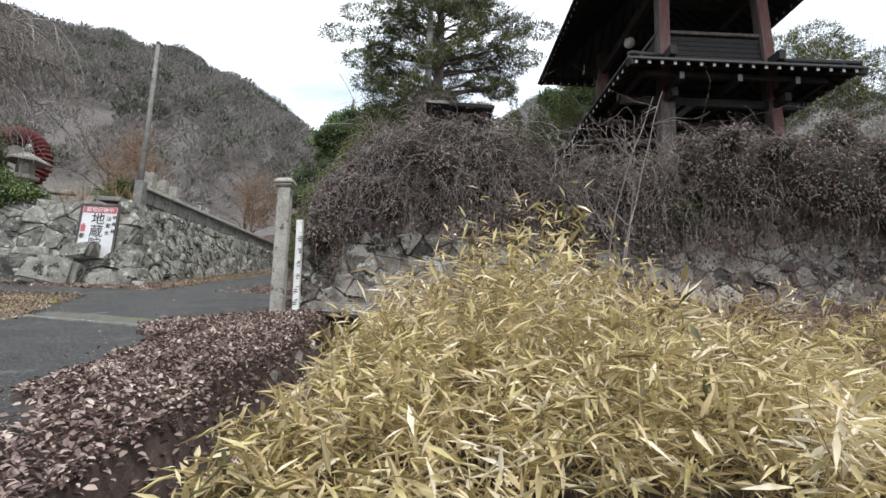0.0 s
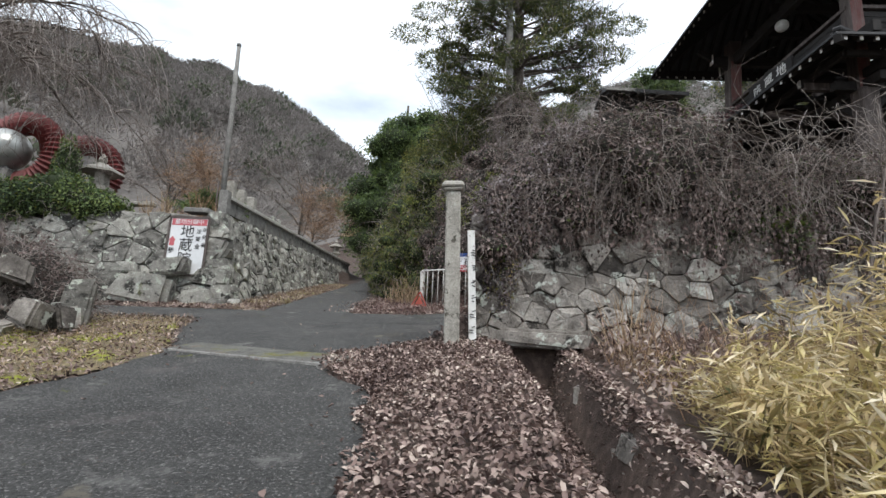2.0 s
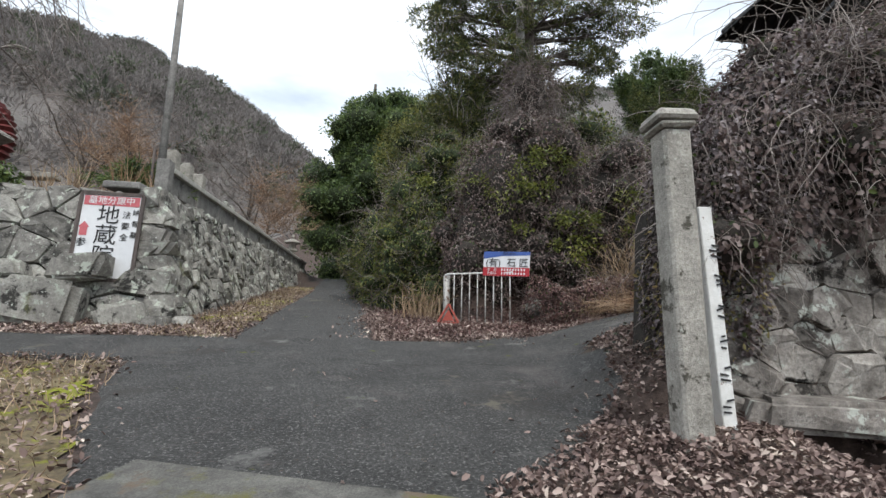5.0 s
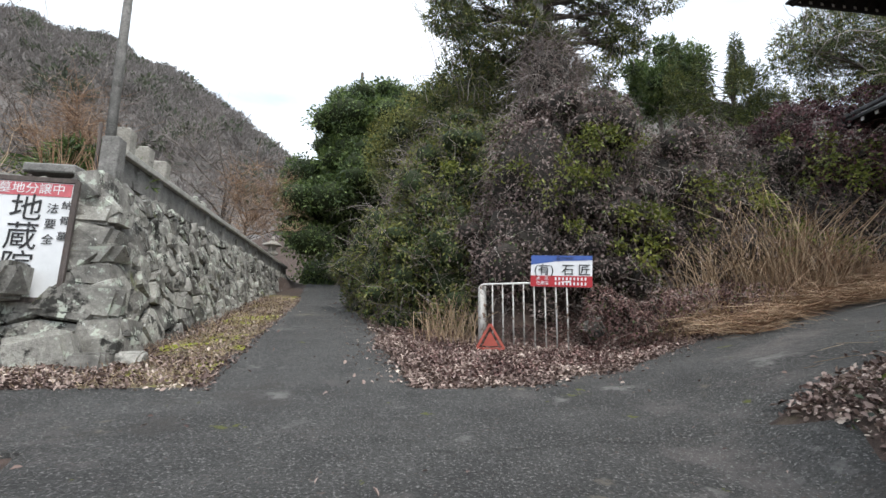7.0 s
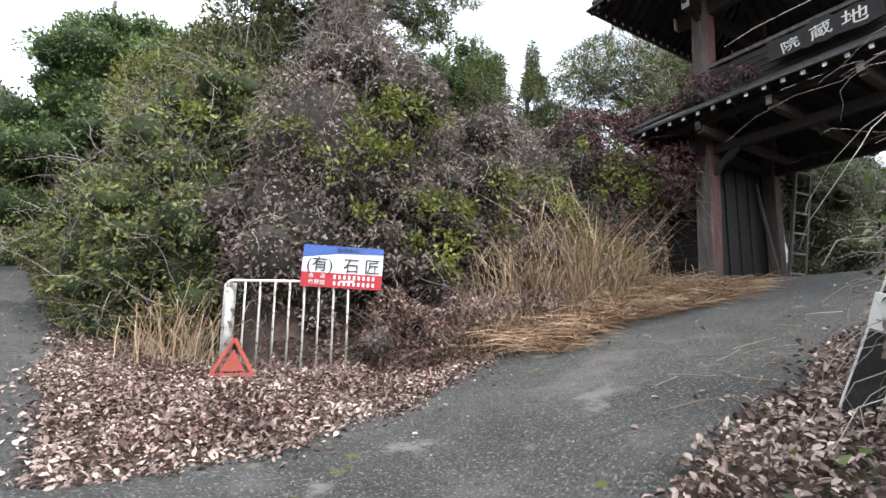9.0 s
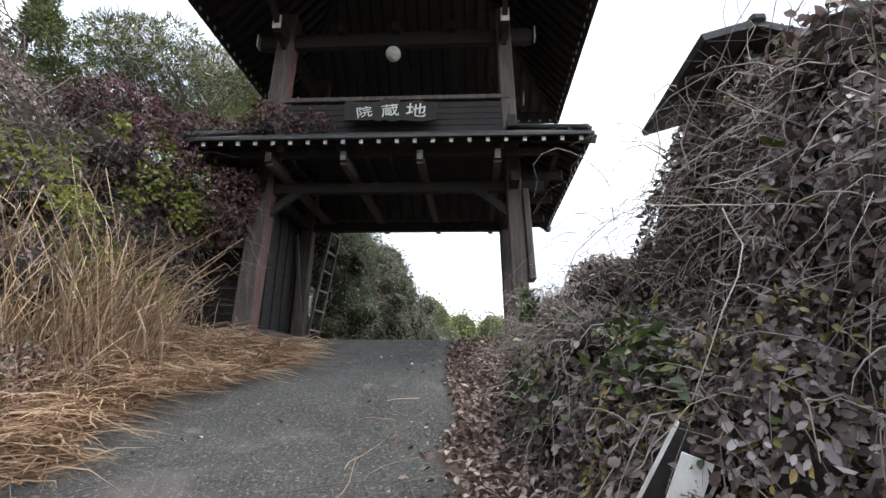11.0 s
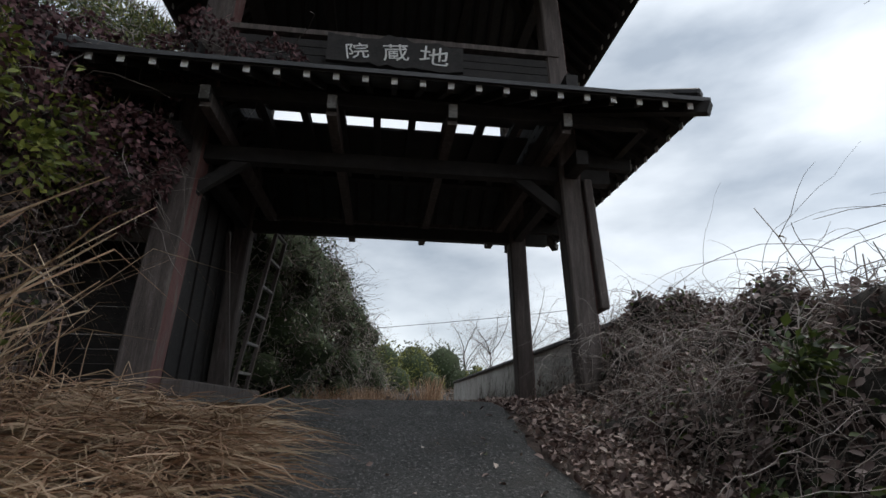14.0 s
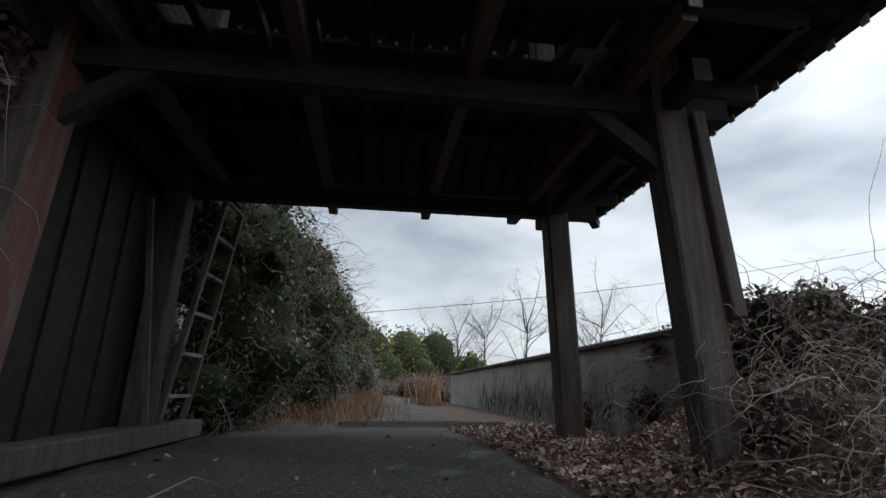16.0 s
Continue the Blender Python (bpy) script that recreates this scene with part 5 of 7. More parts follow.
def ribbed_ring(x, y, z, R, r, turn, label, ribs=44):
    bm = bmesh.new()
    seg, sides = ribs * 2, 14
    rings = []
    for i in range(seg):
        a = 6.2832 * i / seg
        rr = r * (1.0 if i % 2 else 0.78)
        rings.append([bm.verts.new(((R + rr * math.cos(6.2832 * k / sides)) * math.cos(a), rr * math.sin(6.2832 * k / sides), (R + rr * math.cos(6.2832 * k / sides)) * math.sin(a))) for k in range(sides)])
    for i in range(seg):
        a, b = rings[i], rings[(i + 1) % seg]
        for k in range(sides):
            bm.faces.new((a[k], b[k], b[(k + 1) % sides], a[(k + 1) % sides]))
    o = ob_from_bm("ribbed_ring", bm, M_RIB)
    o.matrix_basis = pose(x, y, z, 0, 0, turn)
    tagged(o, label, "ornament")


ribbed_ring(-17.75, 17.2, 7.2, 1.08, 0.42, 0, "large dark red ribbed ring standing on the terrace")
ribbed_ring(-16.3, 18.2, 6.9, 1.0, 0.38, 10, "second dark red ribbed ring half hidden by ivy")
bm = bmesh.new()
bmesh.ops.create_uvsphere(bm, u_segments=32, v_segments=20, radius=0.72)
o = ob_from_bm("metal_ball", bm, M_BALL, None, True)
o.matrix_basis = pose(-18.1, 16.9, 7.2)
tagged(o, "large dull grey metal ball beside the red rings", "ornament")
tagged(ob_from_bm("ball_stand", one_beam((-18.1, 17.0, 4.6), (-18.1, 17.0, 6.55), 0.7, 0.7, up=(1, 0, 0), bevel=0.06), M_CONC), "grey stone stand under the metal ball", "stand")

# ---- little roof on the gate wall ----
def little_roof():
    base = empty("little_roof", (0.2, 8.25, 4.9), "small dark tiled roof sunk in withered vines", "roof")
    part("front_slope", one_beam((-0.62, -0.14, 0.27), (0.62, -0.14, 0.22), 0.34, 0.05, up=(0, -0.3, 1)), M_TILE, base)
    part("back_slope", one_beam((-0.62, 0.18, 0.27), (0.62, 0.18, 0.22), 0.38, 0.05, up=(0, 0.3, 1)), M_TILE, base)
    part("ridge", one_beam((-0.64, 0, 0.35), (0.65, 0, 0.30), 0.1, 0.07, bevel=0.02), M_TILE, base)
    part("eave_strip", one_beam((-0.63, -0.32, 0.215), (-0.2, -0.32, 0.2), 0.03, 0.045), M_CONC, base, "pale eave strip")
    part("beam", one_beam((-0.5, 0, 0.1), (0.5, 0, 0.05), 0.12, 0.14), M_WOOD_DARK_SHADED, base)
    for x in (-0.4, 0.4):
        part("post", one_beam((x, -0.1, -1.6), (x, -0.1, 0.0), 0.14, 0.14, up=(1, 0, 0)), M_WOOD_DARK_SHADED, base)
    for i in range(9):
        part("rafter", one_beam((-0.56 + i * 0.14, -0.3, 0.17), (-0.56 + i * 0.14, 0, 0.27), 0.035, 0.04), M_WOOD_DARK_SHADED, base)


little_roof()
b = new("leaning_board")
tagged(b, "dark leaning board edged in white beside the ramp", "board")
mm = Matrix.Identity(4)
p, q = Vector((-1.22, 9.78, 1.85)), Vector((-1.47, 9.3, 2.8))
part("board", one_beam(p, q, 0.17, 0.03, up=(-1, 0.3, 0)), M_WOOD_DARK_SHADED, b)
s = (q - p).cross(Vector((-1, 0.3, 0))).normalized() * 0.09
for k in (-1, 1):
    part("white_edge", one_beam(p + s * k, q + s * k, 0.012, 0.036, up=(-1, 0.3, 0)), M_WHITE, b)
tagged(ob_from_bm("white_scrap", one_beam((-1.52, 9.42, 2.58), (-1.55, 9.36, 2.74), 0.10, 0.015, up=(-1, 0, 0)), M_WHITE), "torn white plastic scrap in the vines", "scrap")

# ---- plastered wall beyond the gate ----
def plaster_wall():
    a, b = Vector((5.3, 8.05, 0)), Vector((24.6, 7.85, 0))
    w = ob_from_bm("plaster_wall", one_beam((a.x, a.y, 3.95), (b.x, b.y, 3.95), 0.2, 1.3), M_PLASTER)
    tagged(w, "stained grey plastered wall with coping, vines creeping over it", "wall", "", "structure")
    for i in range(26):
        p, q = a.lerp(b, i / 26), a.lerp(b, (i + 1) / 26 - 0.0006)
        o = ob_from_bm("coping_tile", one_beam((p.x, p.y, 4.645), (q.x, q.y, 4.645), 0.34, 0.085, bevel=0.02), M_TILE)
        o.parent = w
    rng = np.random.default_rng(64)
    n = 260
    root = np.stack([rng.uniform(5.8, 18, n), np.full(n, 8.18), rng.uniform(3.3, 3.7, n)], 1)
    paths = wander(rng, root, np.stack([rng.normal(0, .8, n), np.zeros(n), np.ones(n)], 1), rng.uniform(0.3, 1.3, n), 10, 0.28)
    paths[:, :, 1] = 8.165 - 0.0101 * (paths[:, :, 0] - 5.3)
    stuff("wall_creeper", sticks_mesh("wall_creeper", paths, np.linspace(1, .3, 10)[None] * rng.uniform(0.003, 0.009, (n, 1)), M_TWIG_DARK), "dark bare creeper stems on the plastered wall", "creeper")


plaster_wall()


# ---- kerb, concrete strip, drain covers ----
def strips():
    a, b = Vector((-6.08, 6.84, 1.042)), Vector((-3.92, 6.24, 0.957))
    tagged(ob_from_bm("kerb_edge", one_beam(a, b, 0.05, 0.09, bevel=0.01), M_CONC), "thin steel-edged concrete kerb across the lane", "kerb", "", "structure")
    d = (b - a).normalized()
    up = Vector((-d.y, d.x, 0)) * 0.30 + Vector((0, 0, 0.058))
    tagged(ob_from_bm("drain_strip", one_beam(a + up, b + up, 0.5, 0.04, up=(0, -0.149, 1)), M_STRIP), "rough concrete drain strip across the lane", "drain", "", "structure")
    g = empty("drain_grate", (8.6, 10.8, 3.5), "rusty steel drain grate across the driveway", "grate")
    for k in range(2):
        part("edge_bar", one_beam((-0.13 + k * 0.26, -1.1, 0.045), (-0.13 + k * 0.26, 1.1, 0.045), 0.03, 0.04), M_CONC, g)
    for i in range(36):
        part("bar", one_beam((-0.12, -1.08 + i * 0.061, 0.045), (0.12, -1.08 + i * 0.061, 0.045), 0.012, 0.035), M_WOOD_DARK_SHADED, g)


strips()


# ---- ditch lining ----
def ditch():
    R = random.Random(31)
    base = empty("ditch_lining", (-1.52, 5, 0.3), "rough dark stones lining the narrow ditch", "stone lining", "", "structure")
    for side in (-1, 1):
        for i in range(13):
            y = 2.2 + i * 0.44
            for k in range(2):
                if R.random() < 0.55:
                    continue
                o = new("stone", STONES_DARK[R.randrange(9)])
                o.matrix_world = Matrix.LocRotScale((-1.52 + side * (0.34 + R.uniform(-.02, .03)), y + R.uniform(-.05, .05), 0.149 * y - 0.24 - k * 0.2), Euler((R.uniform(-.3, .3), 0, R.uniform(-.4, .4))), Vector((0.2, R.uniform(0.2, 0.4), 0.2)))
                o.parent = base
                o.matrix_parent_inverse = Matrix.Translation(-base.location)
    t = new("culvert_lintel", STONES_DARK[2])
    t.matrix_world = Matrix.LocRotScale((-1.45, 7.86, 1.36), Euler((0, 0.03, 0)), Vector((1.15, 0.5, 0.3)))
    tagged(t, "long stained stone lintel over the culvert mouth", "stone")


ditch()


# ---- growth near the walk ----
bush("vine_covered_hedge",
     lumpy([(-1.95, 8.5, 2.3, .45, .55, .9), (-1.9, 8.35, 3.1, .45, .5, .7), (-1.4, 8.3, 3.5, .6, .5, .8), (-1.3, 8.8, 2.5, .55, .5, .75), (-0.9, 8.2, 3.9, .65, .45, .7), (-0.1, 8.2, 4.15, .75, .42, .85), (0.7, 8.2, 4.15, .8, .42, .8), (1.6, 8.3, 3.45, .9, .5, .6),
      (2.7, 8.5, 3.35, 1.0, .65, .7), (3.9, 8.3, 3.6, 1.1, .6, .75), (5.2, 7.85, 3.9, 1.2, .5, .75), (6.8, 7.65, 3.85, 1.3, .42, .75), (8.4, 7.65, 3.85, 1.3, .42, .75), (10, 7.65, 3.85, 1.4, .42, .75),
      (-0.9, 9.05, 2.6, .75, .5, .5), (0.3, 9.0, 2.8, .9, .55, .6), (1.6, 9.1, 3.0, 1.0, .5, .5), (3.0, 9.1, 3.2, 1.0, .5, .5), (4.2, 8.8, 3.45, .8, .45, .45), (5.1, 8.1, 4.3, .55, .35, .33), (0.2, 8.25, 4.4, .7, .36, .55)], 111, 90, 0.33, lambda x, y, z: not (x < -0.2 and y > 8.4) and not (abs(x - 0.2) < 0.8 and z > 4.5)),
     [("vine_leaves", M_VINE, 70000, 0.06, 0.6, "withered brown vine leaves"), ("ivy_leaves", M_VINE_GREEN, 12000, 0.055, 0.6, "dark green ivy leaves")],
     "tangled withered vines and ivy heaped over the old stone wall", "hedge", 11, 0.82, 8500, 0.55, None, 0.003, 0.35, True)

# arching runners that stand out of the hedge
rng = np.random.default_rng(40)
n = 300
root = np.stack([rng.uniform(-2, 8, n), rng.uniform(8.1, 9.2, n), rng.uniform(3.3, 4.3, n)], 1)
k_near = 70
root[:k_near] = np.stack([rng.uniform(-1.2, 1.4, k_near), rng.uniform(8.2, 8.9, k_near), rng.uniform(4.2, 4.8, k_near)], 1)
way = np.stack([rng.normal(0, 1, n), rng.normal(0.1, 0.8, n), rng.uniform(0.4, 1.6, n)], 1)
paths = wander(rng, root, way, rng.uniform(0.5, 1.3, n), 10, 0.26, 0.18)
rad = np.linspace(1, 0.3, 10)[None] * rng.uniform(0.0025, 0.005, (n, 1))
stuff("vine_runners", sticks_mesh("vine_runners", paths, rad, M_TWIG), "bare arching vine runners rising from the hedge", "vine")
# long pale strands lying over the hedge's front and top
rng = np.random.default_rng(43)
n = 1500
root = np.stack([rng.uniform(-1.6, 9, n), rng.uniform(7.55, 7.95, n), rng.uniform(3.4, 4.7, n)], 1)
way = np.stack([rng.normal(0, 1, n), rng.normal(-0.1, 0.35, n), rng.normal(-0.3, 0.7, n)], 1)
paths = wander(rng, root, way, rng.uniform(0.5, 1.6, n), 11, 0.22, 0.14)
stuff("dead_vine_strands", sticks_mesh("dead_vine_strands", paths, np.linspace(1, .4, 11)[None] * rng.uniform(0.0025, 0.0055, (n, 1)), M_TWIG), "long pale dead strands draped over the hedge", "vine")
# tangle of dead stems on the bank beside the ramp
n = 1100
x = rng.uniform(-0.6, 4.6, n)
root = np.stack([x, rng.uniform(8.8, 9.6, n), 1.95 + 0.22 * (x + 2) + rng.uniform(0.2, 1.0, n)], 1)
way = np.stack([rng.normal(0, 1, n), rng.normal(0.25, 0.7, n), rng.normal(0.1, 0.6, n)], 1)
paths = wander(rng, root, way, rng.uniform(0.2, 0.9, n), 10, 0.34, 0.16)
stuff("bank_tangle", sticks_mesh("bank_tangle", paths, np.linspace(1, .4, 10)[None] * rng.uniform(0.0015, 0.0042, (n, 1)), M_TWIG), "tangled dead vine stems on the bank beside the ramp", "vine")
n = 260
root = np.stack([rng.uniform(-2.1, -0.4, n), rng.uniform(8.6, 9.05, n), rng.uniform(2.0, 3.9, n)], 1)
way = np.stack([rng.normal(-0.2, 0.8, n), rng.normal(0.5, 0.6, n), rng.normal(0, 0.7, n)], 1)
paths = wander(rng, root, way, rng.uniform(0.2, 0.7, n), 11, 0.3, 0.2)
stuff("end_tangle", sticks_mesh("end_tangle", paths, np.linspace(1, .4, 11)[None] * rng.uniform(0.001, 0.0022, (n, 1)), M_TWIG), "pale looping vine stems at the hedge's end", "vine")
# a few long runners reaching out over the ramp
n = 5
root = np.stack([rng.uniform(0.2, 2.6, n), rng.uniform(8.6, 9.1, n), rng.uniform(3.9, 4.5, n)], 1)
way = np.stack([rng.normal(0.5, 0.5, n), rng.uniform(0.3, 1.0, n), rng.uniform(0.1, 0.8, n)], 1)
paths = wander(rng, root, way, rng.uniform(1.0, 2.0, n), 16, 0.13, 0.05)
stuff("reaching_runners", sticks_mesh("reaching_runners", paths, np.linspace(1, .4, 16)[None] * rng.uniform(0.0025, 0.004, (n, 1)), M_TWIG), "long bare runners arching out from the hedge", "vine")
# hanging runners on the wall face
n = 650
x = rng.uniform(-2.2, 9, n)
root = np.stack([x, rng.uniform(7.75, 8.0, n), rng.uniform(2.9, 3.8, n)], 1)
paths = wander(rng, root, np.stack([rng.normal(0, .3, n), rng.normal(-.1, .1, n), -np.ones(n)], 1), rng.uniform(0.3, 1.2, n) * np.where(x > 0.8, 1.1, 0.55), 9, 0.2, 0.25)
paths[:, :, 1] = np.minimum(paths[:, :, 1], 7.98)
rad = np.linspace(1, 0.4, 9)[None] * rng.uniform(0.002, 0.006, (n, 1))
stuff("hanging_vines", sticks_mesh("hanging_vines", paths, rad, M_TWIG), "thin bare vines hanging down the wall face", "vine")
pp = paths[rng.integers(0, n, 16000), rng.integers(0, 9, 16000)] + rng.normal(0, 0.06, (16000, 3)) * [1, .5, 1]
keep = (rng.random(16000) < np.where(pp[:, 0] > 0.7, 0.6, 0.35))
pp = pp[keep]
stuff("hanging_vine_leaves", leaves_mesh("hanging_vine_leaves", pp, rng.uniform(0.03, 0.08, len(pp)), M_VINE, rng, np.array([[0, 0, -1.0]]), np.array([[0, -1.0, 0.3]]), 0.6, 0.5), "withered leaves on the hanging vines", "vine")
# the leafless shrub before the hedge
n = 4
root = np.tile([[2.66, 7.2, 1.3]], (n, 1)) + rng.normal(0, 0.04, (n, 3))
way = np.stack([rng.normal(0.05, 0.12, n), rng.normal(0, 0.1, n), np.ones(n)], 1)
paths = wander(rng, root, way, rng.uniform(3.0, 4.4, n), 12, 0.07, -0.02)
rad = np.linspace(1, 0.25, 12)[None] * rng.uniform(0.014, 0.03, (n, 1))
side_i = rng.integers(0, n, 46)
side_k = rng.integers(4, 11, 46)
side = wander(rng, paths[side_i, side_k], np.stack([rng.normal(0, 1, 46), rng.normal(0, .7, 46), rng.uniform(0.1, 1, 46)], 1), rng.uniform(0.3, 1.1, 46), 12, 0.2, -0.03)
paths = np.concatenate([paths, side])
rad = np.concatenate([rad, np.linspace(1, 0.3, 12)[None] * rng.uniform(0.004, 0.011, (46, 1))])
stuff("leafless_shrub", sticks_mesh("leafless_shrub", paths, rad, M_TWIG), "tall leafless pale-stemmed shrub before the hedge", "shrub", "")

rng = np.random.default_rng(59)
NEAR = [(-1.95, 8.5, 2.3, .5, .6, .95), (-1.9, 8.35, 3.1, .5, .55, .75), (-1.35, 8.3, 3.5, .65, .53, .85), (-1.3, 8.85, 2.5, .6, .5, .8), (-0.9, 8.2, 3.9, .7, .47, .75), (-0.6, 9.1, 2.6, .8, .5, .6)]
p, nn = on_blobs(rng, NEAR, 26000, 0.16)
stuff("creeper_leaves", leaves_mesh("creeper_leaves", p, rng.uniform(0.03, 0.062, len(p)), M_CREEPER, rng, nn * 0.3 + [0, 0, -0.6], nn, 0.55, 0.6, 0.12, True), "grey-mauve withered creeper leaves at the hedge end", "creeper")
p, nn = on_blobs(rng, [b for b in NEAR if b[2] < 3], 5200, 0.1)
stuff("yellow_leaves", leaves_mesh("yellow_leaves", p, rng.uniform(0.028, 0.06, len(p)), M_YELLOW, rng, nn * 0.3 + [0, 0, -0.6], nn, 0.5, 0.55, 0.12, True), "yellow-green leaves low in the hedge end", "creeper")

bush("vine_mound",
     lumpy([(-2.6, 15.7, 3.7, 1.0, 1.0, 1.4), (-2.0, 15.9, 5.3, 1.25, 1.2, 1.55), (-1.0, 16.0, 5.6, 1.2, 1.2, 1.4), (-0.9, 15.6, 3.7, 1.4, 1.1, 1.4), (0.5, 15.9, 5.1, 1.5, 1.2, 1.4), (2.0, 16.0, 5.3, 1.5, 1.1, 1.4), (3.4, 16.0, 5.5, 1.2, 1.0, 1.35), (1.4, 15.3, 3.9, 1.8, .9, 1.0), (3.6, 15.2, 4.6, 1.0, .8, 1.1), (4.3, 15.0, 5.5, .8, .7, .75)], 112, 90, 0.42),
     [("vine_leaves", M_VINE, 75000, 0.07, 0.6, "withered brown vine leaves"), ("ivy_leaves", M_VINE_GREEN, 9000, 0.07, 0.6, "dark green ivy leaves")],
     "mound of withered vines and green shoots behind the barrier", "bush", 12, 0.82, 4500, 0.7, None, 0.0038, 0.25)


def patches(name, mat, centres, n_each, r, size, slim, label, category, seed, up=0.3, shift=0.0):
    rng = np.random.default_rng(seed)
    P, N = [], []
    centres = [(c[0], c[1] - shift, *c[2:]) for c in centres]
    extra = [(c[0] + rng.normal(0, 0.6), c[1] + rng.normal(0, 0.1), c[2] + rng.normal(0, 0.28), c[3] * rng.uniform(0.25, 0.7)) for c in centres for _ in range(4)]
    for c in [(*c[:3], c[3] * 0.6) for c in centres] + extra:
        u = rng.normal(size=(n_each, 3)) * 0.5
        P.append(np.array(c[:3]) + u * np.array([r, r * 0.5, r * 0.8]) * (c[3] if len(c) > 3 else 1))
        N.append(unit(u + [0, -0.6, up]))
    P, N = np.concatenate(P), np.concatenate(N)
    stuff(name, leaves_mesh(name, P, size * rng.uniform(0.6, 1.4, len(P)), mat, rng, N + [0, 0, -0.4], N, slim, 0.5), label, category)


patches("green_shoots", M_LIME, [(-2.0, 14.75, 5.5, .7), (-1.7, 14.6, 5.0, .9), (-1.3, 14.7, 5.9, .7), (-0.6, 14.5, 4.3, .8), (-0.8, 14.5, 3.8, .8), (0.2, 14.7, 5.0, .8), (0.5, 14.9, 4.2, .7), (3.2, 14.4, 5.6, 1.3), (3.9, 14.4, 5.4, 0.9), (2.6, 14.6, 5.4, .8), (-3.3, 15.2, 5.2, .7), (1.5, 14.4, 4.6, .7), (2.3, 14.3, 4.0, .7)],
        85, 0.6, 0.078, 0.5, "fresh yellow-green shoots growing through the vines", "shoots", 50, 0.3, 0.22)
patches("wall_ivy", M_VINE_GREEN, [(2.2, 8.0, 3.1, 1), (3.4, 8.0, 3.1, 1), (1.2, 8.0, 3.3, .8), (4.4, 7.9, 3.4, 1), (-0.9, 9.4, 2.3, .8), (0.5, 9.7, 2.75, .9), (1.3, 9.6, 2.9, .7)], 220, 0.6, 0.06, 0.6, "dark ivy growing among the withered vines", "ivy", 51)
bush("terrace_ivy", [(-14.8, 14.0, 4.7, 1.1, .6, .6), (-13.6, 14.1, 4.9, 1.0, .6, .65), (-12.6, 14.1, 4.6, .9, .5, .45), (-16.3, 14.2, 4.7, 1.2, .6, .6), (-15.5, 16.4, 6.2, .4, .4, 1.3), (-15.2, 15.9, 5.2, .8, .6, .7)],
     [("ivy_leaves", M_EVERGREEN, 15000, 0.09, 0.6, "glossy ivy leaves"), ("pale_leaves", M_LIME, 1800, 0.08, 0.6, "")], "green ivy spilling over the terrace wall", "ivy", 14, 0.85, 200, 0.5, M_SHADE_GREEN)
bush("far_hedge", lumpy([(8.8, 13.3, 4.6, 1.0, .9, 1.3), (9.5, 13.4, 5.9, 1.2, 1.0, 1.1), (11, 13.3, 4.8, 1.4, 1.1, 1.4), (12, 13.2, 5.8, 1.3, 1.1, 1.2), (14, 13.0, 4.9, 1.7, 1.2, 1.5), (16.5, 12.9, 4.6, 1.8, 1.3, 1.3), (19.5, 12.9, 4.2, 2.0, 1.4, 1.2)], 113, 70, 0.45),
     [("leaves", M_IVY_DARK, 30000, 0.075, 0.6, "dark evergreen leaves"), ("withered_leaves", M_VINE, 14000, 0.06, 0.55, "")], "dark evergreen hedge beyond the gate", "hedge", 15, 0.8, 5500, 0.9, M_SHADE_GREEN)
bush("roadside_bush", lumpy([(-4.3, 17.2, 4.0, .9, .9, 1.5), (-3.9, 17.8, 5.3, .9, .9, 1.3), (-4.9, 18.8, 4.0, .9, 1.0, 1.2), (-5.3, 20.3, 4.0, .8, 1.0, 1.0), (-3.7, 16.4, 3.4, .7, .7, 1.0), (-3.2, 17.4, 6.2, .9, .9, 1.0)], 114, 90, 0.36),
     [("leaves", M_OLIVE, 20000, 0.085, 0.45, "olive green leaves"), ("bright_leaves", M_LIME, 4500, 0.10, 0.4, ""), ("dark_leaves", M_EVERGREEN, 9000, 0.08, 0.5, ""), ("withered_leaves", M_VINE, 8000, 0.06, 0.5, "")], "loose olive-green bush with bare twigs beside the lane", "bush", 16, 0.68, 1700, 0.9, M_SHADE_GREEN, 0.004, 0.05, False, 0.1)
bush("low_creeper", lumpy([(-0.8, 14.1, 2.55, .7, .4, .4), (-0.1, 13.9, 2.7, .8, .4, .38), (0.7, 14.0, 2.85, .8, .4, .4), (-1.5, 14.3, 2.6, .5, .3, .4), (1.6, 14.2, 3.0, .8, .35, .4)], 115, 24, 0.25),
     [("withered_leaves", M_RUSSET_LITTER, 15000, 0.05, 0.6, "withered russet leaves"), ("green_leaves", M_VINE_GREEN, 1500, 0.05, 0.6, "")], "low heap of withered creeper behind the fallen leaves", "creeper", 116, 0.0, 900, 0.4, None, 0.003, 0.2)
